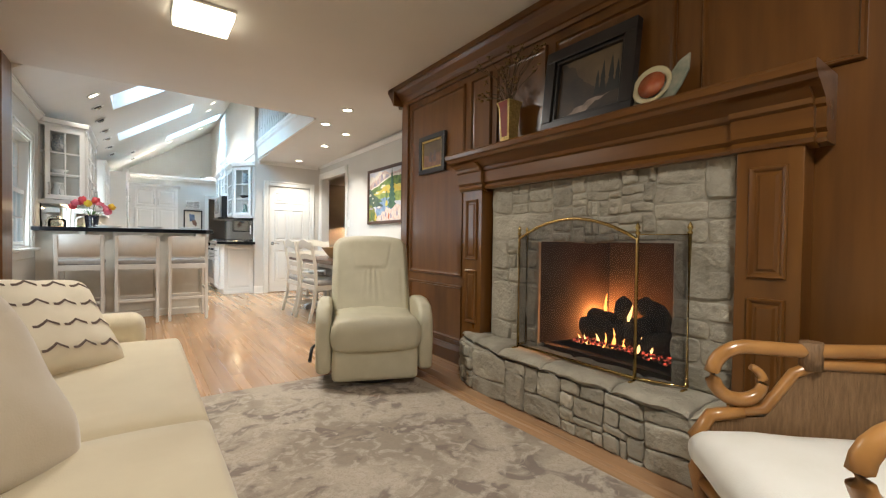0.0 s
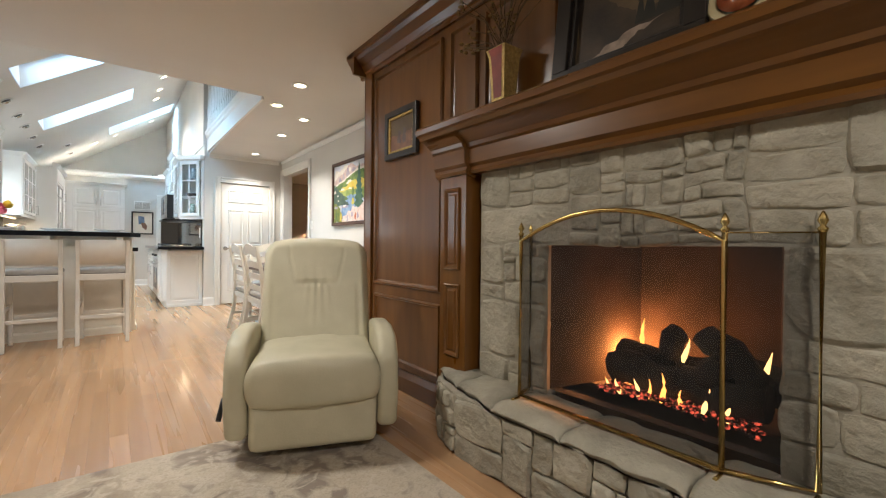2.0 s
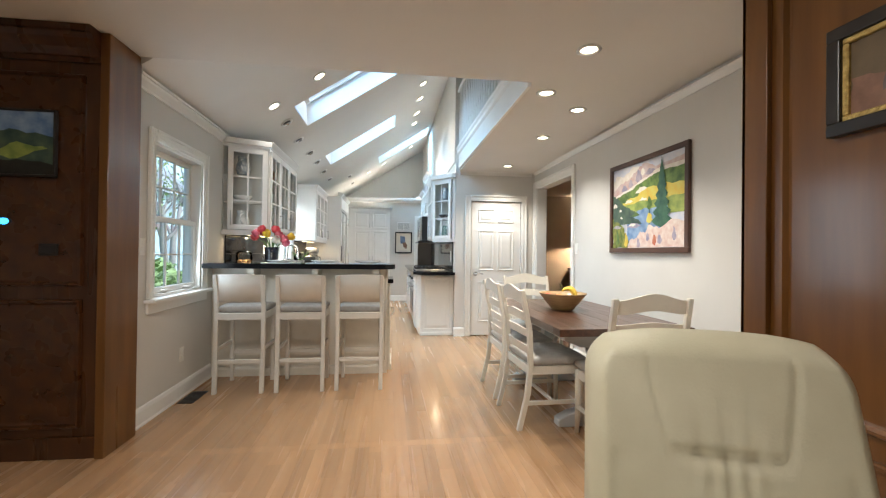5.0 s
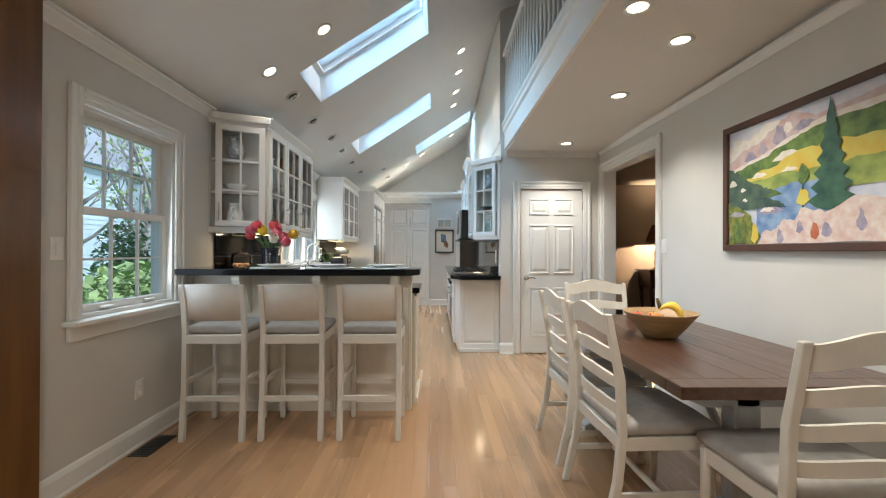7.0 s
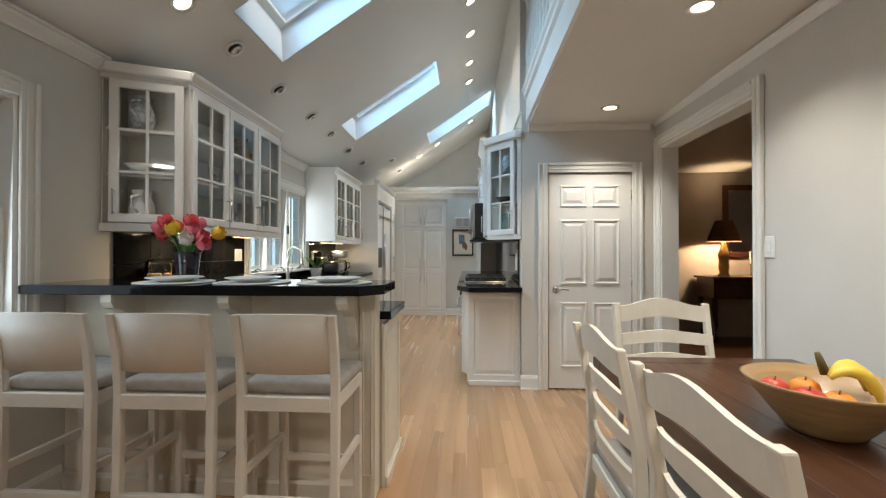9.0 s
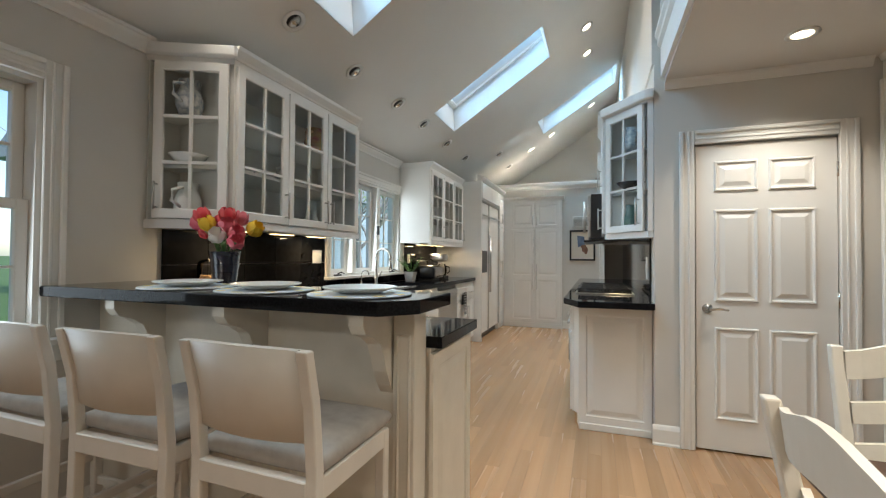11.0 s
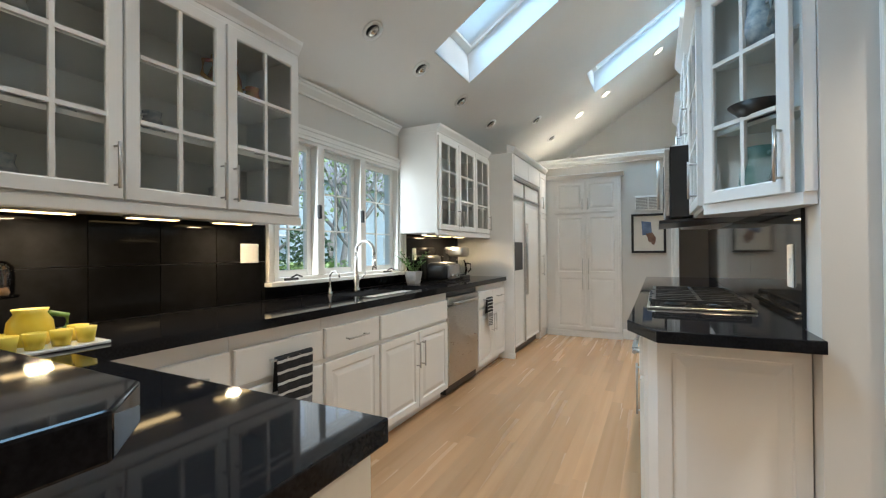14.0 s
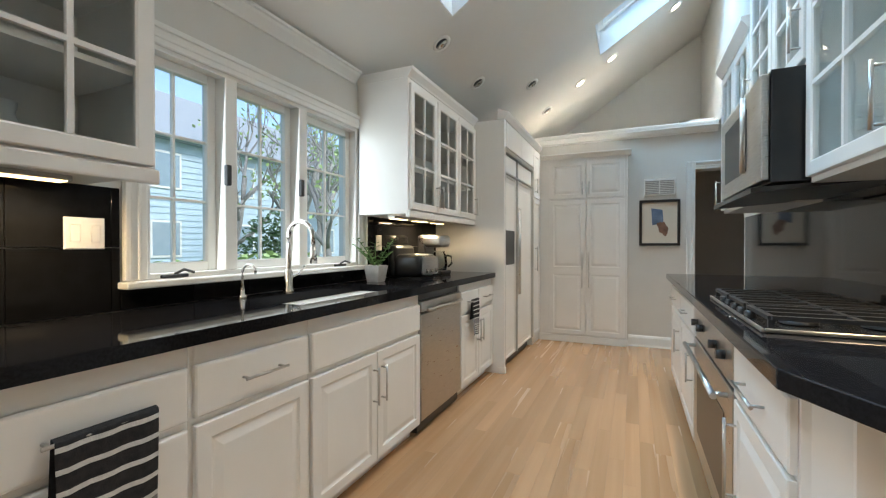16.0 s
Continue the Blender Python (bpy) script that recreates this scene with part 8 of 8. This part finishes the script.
# towels
DTOW = mat("black_towel_cotton", (0.012, 0.012, 0.014), (0.025, 0.025, 0.028), 0.95, scale=60, bump=0.3, bscale=300)
LTOW = mat("white_towel_stripe", (0.55, 0.55, 0.54), (0.66, 0.66, 0.64), 0.95, scale=60, bump=0.3, bscale=300)
GTOW = mat("grey_towel_stripe", (0.16, 0.16, 0.17), (0.24, 0.24, 0.25), 0.95, scale=60, bump=0.3, bscale=300)


def towel(y0, y1, z1, z0, label):
    t = thing("dish_towel", label, "towel", (FX + 0.06, (y0 + y1) / 2, z0), group="striped dish towels")
    b = bmesh.new()
    n, mrows = 10, 34
    g = {}
    for j in range(mrows + 1):
        v = j / mrows
        z = z1 - (z1 - z0) * v
        for i in range(n + 1):
            u = i / n
            x = FX + 0.062 + 0.006 * math.sin(u * 9 + v * 2) * v + 0.004 * math.sin(u * 17)
            g[i, j] = b.verts.new((x, y0 + (y1 - y0) * (u * (1 - 0.06 * v) + 0.03 * v), z - 0.01 * v * u))
    for j in range(mrows):
        for i in range(n):
            f = b.faces.new((g[i, j], g[i + 1, j], g[i + 1, j + 1], g[i, j + 1]))
            f.smooth = True
            v = j / mrows
            if v > 0.52 and v < 0.66:
                f.material_index = 2
            elif v >= 0.66:
                f.material_index = 1 if j % 2 else 0
            else:
                f.material_index = 1 if j % 4 == 1 else 0
    bk = [b.verts.new((FX + 0.045, g[i, 0].co.y, z1 + 0.006)) for i in range(n + 1)]
    bk2 = [b.verts.new((FX + 0.03, g[i, 0].co.y, z1 - 0.16)) for i in range(n + 1)]
    for i in range(n):
        b.faces.new((g[i, 0], bk[i], bk[i + 1], g[i + 1, 0]))
        b.faces.new((bk[i], bk2[i], bk2[i + 1], bk[i + 1]))
    part("cloth", b, [DTOW, LTOW, GTOW], t)


towel(8.02, 8.25, 0.768, 0.34, "black, white and grey striped dish towel hung on a drawer handle")
towel(10.72, 10.88, 0.768, 0.48, "black and white striped dish towel hung on a far handle")
# plant, coffee maker, toaster
POT = mat("grey_cement_pot", (0.36, 0.35, 0.33), (0.46, 0.45, 0.43), 0.8, scale=12, bump=0.2)
pp = thing("potted_plant", "small leafy green plant in a grey square pot by the sink", "plant", (-0.80, 10.05, CT))
b = bmesh.new()
lp = [[b.verts.new((-0.80 + sx * r, 10.05 + sy * r, CT + 0.001 + z)) for sx, sy in ((-1, -1), (1, -1), (1, 1), (-1, 1))] for r, z in ((0.045, 0), (0.062, 0.115), (0.054, 0.115), (0.050, 0.09))]
for p, q in zip(lp, lp[1:]):
    for k in range(4):
        b.faces.new((p[k], p[(k + 1) % 4], q[(k + 1) % 4], q[k]))
b.faces.new(lp[0][::-1])
b.faces.new(lp[-1])
part("pot", b, POT, pp, "grey cement pot")
rp = random.Random(2)
for k in range(11):
    a = rp.uniform(0, 6.28)
    ln = rp.uniform(0.12, 0.24)
    p0 = Vector((-0.80, 10.05, CT + 0.09))
    pts = [p0 + Vector((math.cos(a) * ln * 0.75 * t, math.sin(a) * ln * 0.75 * t, ln * (1.2 * t - 0.35 * t * t))) for t in np.linspace(0, 1, 6)]
    sb = tube(pts, 0.0028, 5)
    for i in range(1, 6):
        for s in (-1, 1):
            c = pts[i]
            d = Vector((math.cos(a + s * 1.1), math.sin(a + s * 1.1), 0.35)).normalized() * 0.045
            w = d.cross(Vector((0, 0, 1))).normalized() * 0.012
            sb.faces.new([sb.verts.new(v) for v in (c, c + d * 0.5 + w, c + d, c + d * 0.5 - w)])
    part("frond", sb, GREEN, pp)
to = thing("toaster", "long black and chrome toaster on the worktop", "toaster", (-0.72, 10.5, CT))
part("body", soft_box(-0.84, -0.60, 10.34, 10.66, CT + 0.012, CT + 0.19, 0.05), BLACK, to)
part("side_plate", soft_box(-0.605, -0.585, 10.37, 10.63, CT + 0.03, CT + 0.17, 0.02), STEEL, to)
for k in range(3):
    part("dial", tube([(-0.585, 10.42 + k * 0.08, CT + 0.06), (-0.57, 10.42 + k * 0.08, CT + 0.06)], 0.014, 12), CHROME, to)
part("feet", box(-0.82, -0.62, 10.37, 10.63, CT + 0.001, CT + 0.012), BLACK, to)
cm = thing("coffee_maker", "black drip coffee maker with a glass carafe", "coffee maker", (-0.75, 10.88, CT))
part("base", box(-0.86, -0.62, 10.78, 10.98, CT + 0.001, CT + 0.04, 0.01), BLACK, cm)
part("tower", box(-0.86, -0.78, 10.78, 10.98, CT + 0.04, CT + 0.34, 0.02), BLACK, cm)
part("head", soft_box(-0.86, -0.62, 10.78, 10.98, CT + 0.24, CT + 0.35, 0.035), STEEL, cm)
part("carafe", lathe([(0, 0), (0.06, 0), (0.072, 0.05), (0.065, 0.12), (0.045, 0.155), (0.05, 0.165)], 22, (-0.69, 10.88, CT + 0.042)), JARGLASS, cm)
part("carafe_handle", tube([(-0.63, 10.90, CT + 0.17), (-0.59, 10.91, CT + 0.16), (-0.585, 10.91, CT + 0.10), (-0.615, 10.90, CT + 0.07)], 0.009, 8), BLACK, cm)
cn = thing("bread_box", "dark rounded bread box behind the toaster", "bread box", (-0.85, 10.72, CT))
part("body", soft_box(-0.945, -0.86, 10.42, 10.76, CT + 0.001, CT + 0.26, 0.04), BLACK, cn)

# crockery behind the glass doors
BLUEW = mat("blue_white_china", (0.30, 0.36, 0.42), (0.70, 0.70, 0.68), 0.2, scale=40)
TEALC = mat("teal_pottery", (0.06, 0.14, 0.12), (0.16, 0.26, 0.22), 0.3, scale=14)
DECO = mat("painted_majolica", (0.55, 0.40, 0.12), (0.42, 0.12, 0.10), 0.25, scale=18)


def jug(x, y, z, h, m, label):
    j = thing("jug", label, "jug", (x, y, z), group="crockery in the glazed cabinets")
    part("body", lathe([(0, 0), (h * 0.26, 0), (h * 0.36, h * 0.3), (h * 0.34, h * 0.55), (h * 0.24, h * 0.8), (h * 0.28, h), (h * 0.25, h), (h * 0.2, h * 0.8), (0, h * 0.1)], 18, (x, y, z)), m, j)
    part("handle", tube([(x + 0.02, y - h * 0.3, z + h * 0.3), (x + 0.02, y - h * 0.58, z + h * 0.45), (x + 0.02, y - h * 0.55, z + h * 0.75), (x + 0.02, y - h * 0.25, z + h * 0.85)], h * 0.045, 8), m, j)


def stack_bowl(x, y, z, r, m, label):
    j = thing("bowl", label, "bowl", (x, y, z), group="crockery in the glazed cabinets")
    part("bowl", lathe([(0, 0), (r * 0.45, 0), (r * 0.5, r * 0.08), (r, r * 0.6), (r * 0.95, r * 0.6), (r * 0.45, r * 0.15), (0, r * 0.12)], 20, (x, y, z)), m, j)


jug(-0.80, 7.0, 2.04, 0.20, BLUEW, "blue and white china jug on a cabinet shelf")
stack_bowl(-0.80, 7.0, 1.76, 0.10, PORCELAIN, "white bowl on a cabinet shelf")
jug(-0.80, 7.0, 1.462, 0.20, PORCELAIN, "white ceramic pitcher on a cabinet shelf")
for k, (y, z, h) in enumerate(((7.25, 1.462, 0.15), (7.38, 1.76, 0.14), (7.28, 2.04, 0.16), (7.62, 1.462, 0.17), (7.75, 1.76, 0.14), (7.66, 2.04, 0.15), (8.1, 1.462, 0.16), (8.2, 1.76, 0.15))):
    if k % 2:
        stack_bowl(-0.80, y, z, h * 0.6, TEALC if k % 3 == 0 else PORCELAIN, "glazed pottery bowl on a cabinet shelf")
    else:
        jug(-0.80, y, z, h, BLUEW if k % 4 == 0 else PORCELAIN, "glazed china jug on a cabinet shelf")
jug(-0.78, 8.10, 2.04, 0.24, DECO, "painted majolica vase on the top cabinet shelf")
jug(-0.78, 8.27, 2.04, 0.14, DECO, "small painted majolica jug on the top cabinet shelf")
stack_bowl(1.60, 8.66, 1.757, 0.10, BLACKFRAME, "black pottery bowl on a cabinet shelf")
jug(1.61, 8.68, 1.452, 0.20, TEALC, "teal pottery teapot on a cabinet shelf")
jug(1.61, 8.68, 2.047, 0.18, BLUEW, "pale china jug on a cabinet shelf")

# ---- the next room ----
MAHOG = mat("dark_mahogany", (0.06, 0.02, 0.010), (0.10, 0.035, 0.016), 0.3, scale=6, stretch=(6, 1, 6), coat=0.3)
cg = thing("console_table", "dark mahogany console table with cabriole legs", "table", (5.1, 10.85, 0))
part("top", box(4.66, 5.66, 10.62, 11.12, 0.90, 0.935, 0.008), MAHOG, cg)
part("drawer_box", box(4.70, 5.62, 10.66, 11.10, 0.62, 0.899), MAHOG, cg)
part("drawer", stepped(0.40, 0.20, DRAWER), MAHOG, cg, at=facing((4.74, 10.659, 0.66), -90))
part("drawer", stepped(0.40, 0.20, DRAWER), MAHOG, cg, at=facing((5.18, 10.659, 0.66), -90))
for x in (4.74, 5.58):
    for y in (10.70, 11.06):
        part("leg", tube([(x, y, 0.63), (x - 0.02, y - 0.02, 0.50), (x + 0.015, y, 0.25), (x, y, 0.06), (x - 0.01, y - 0.02, 0.0)], [0.045, 0.04, 0.024, 0.018, 0.028], 8), MAHOG, cg)
tlamp = thing("table_lamp", "lit table lamp with a carved gilt base and brown shade", "lamp", (4.92, 10.8, 0.936))
part("base", lathe([(0.085, 0), (0.085, 0.02), (0.05, 0.05), (0.07, 0.12), (0.062, 0.22), (0.078, 0.30), (0.045, 0.40), (0.03, 0.47), (0.016, 0.52), (0.012, 0.58)], 16, (4.92, 10.8, 0.936)), GOLD, tlamp)
SHADE = mat("brown_silk_shade", (0.10, 0.045, 0.015), (0.15, 0.07, 0.025), 0.8)
part("shade", lathe([(0.21, 0.50), (0.19, 0.58), (0.13, 0.74), (0.105, 0.80)], 24, (4.92, 10.8, 0.936)), SHADE, tlamp)
part("bulb", lathe([(0, 0.56), (0.03, 0.58), (0.035, 0.62), (0.0, 0.66)], 12, (4.92, 10.8, 0.936)), LAMPON, tlamp)
pl_ = new("table_lamp_light", bpy.data.lights.new("table_lamp_light", "POINT"))
pl_.data.energy, pl_.data.color, pl_.data.shadow_soft_size = 60, (1.0, 0.70, 0.42), 0.05
pl_.location = (4.92, 10.8, 1.52)
for x in (5.32, 5.38):
    cdl = thing("candlestick", "glass candlestick with a white candle", "candlestick", (x, 10.85, 0.936), group="candlesticks on the console")
    part("stick", lathe([(0.03, 0), (0.03, 0.01), (0.008, 0.03), (0.012, 0.10), (0.008, 0.16), (0.016, 0.18)], 12, (x, 10.85, 0.936)), CHROME, cdl)
    part("candle", lathe([(0.010, 0.18), (0.010, 0.36), (0, 0.365)], 10, (x, 10.85, 0.936)), PORCELAIN, cdl)
mi = thing("wall_mirror", "large mirror in a dark frame above the console", "mirror", (5.4, 11.14, 1.3))
b = bmesh.new()
for q in ((5.10, 5.18, 1.20, 2.30), (5.72, 5.80, 1.20, 2.30), (5.18, 5.72, 1.20, 1.28), (5.18, 5.72, 2.22, 2.30)):
    box(q[0], q[1], 11.11, 11.148, q[2], q[3], 0.006, 1, bm=b)
part("frame", b, MAHOG, mi)
MIRROR = mat("mirror_silver", (0.85, 0.85, 0.85), None, 0.02, 1.0)
part("glass", box(5.181, 5.719, 11.125, 11.13, 1.281, 2.219), MIRROR, mi)

# ---- floor boards ----
rw = random.Random(17)
BW = 0.0826
lens = (0.82, 1.16, 1.50, 1.94)
shared = {}
for ln in lens:
    q = box(0.0002, BW - 0.0002, 0.0002, ln - 0.0002, -0.012, 0.0)
    me = bpy.data.meshes.new("board")
    q.to_mesh(me)
    q.free()
    me.materials.append(FLOORWOOD)
    me.materials.append(SUBFLOOR)
    for f in me.polygons:
        f.material_index = 0 if f.normal.z > 0.5 else 1
    shared[ln] = me
floor_ob = bpy.data.objects["floor"]
rest_v, rest_f = [], []


def rest(x0, x1, y0, y1):
    e = 0.0002
    n = len(rest_v)
    rest_v.extend([(x0 + e, y0 + e, 0), (x1 - e, y0 + e, 0), (x1 - e, y1 - e, 0), (x0 + e, y1 - e, 0),
                   (x0 + e, y0 + e, -0.012), (x1 - e, y0 + e, -0.012), (x1 - e, y1 - e, -0.012), (x0 + e, y1 - e, -0.012)])
    rest_f.append((n, n + 1, n + 2, n + 3))
    for k in range(4):
        j = (k + 1) % 4
        rest_f.append((n + 4 + k, n + 4 + j, n + j, n + k))


count = 0
for k in range(int((RX + 0.14 + 3.4) / BW)):
    x0 = -3.4 + k * BW
    for seg0, seg1 in ((-2.7, 4.98), (5.06, 15.0)):
        y = 3.62 if x0 > 2.25 and seg0 < 0 else seg0
        first = True
        while y < seg1 - 0.01:
            ln = rw.choice(lens)
            if first:
                ln *= rw.uniform(0.4, 1.0)
            end = min(y + ln, seg1)
            if x0 < -1.05 and y > 5.0:
                pass
            elif not first and end - y > ln - 1e-6 and ln in shared and -0.35 < x0 < 1.75 and 5.0 < y < 11.5 and count < 300:
                ob = new("board", shared[ln])
                ob.parent = floor_ob
                ob.location = (x0, y, 0)
                count += 1
            else:
                rest(x0, x0 + BW, y, end)
            first = False
            y = end
y = -3.4
while y < RX + 0.14:
    ln = rw.choice(lens)
    rest(y, min(y + ln, RX + 0.14), 4.98, 5.06)
    y += ln
me = bpy.data.meshes.new("floor_boards")
me.from_pydata(rest_v, [], rest_f)
me.materials.append(FLOORWOOD2)
me.materials.append(SUBFLOOR)
for k, f in enumerate(me.polygons):
    f.material_index = 1 if k % 5 else 0
fbs = new("floor_boards", me)
fbs.parent = floor_ob
tagged(fbs, kind="stuff")
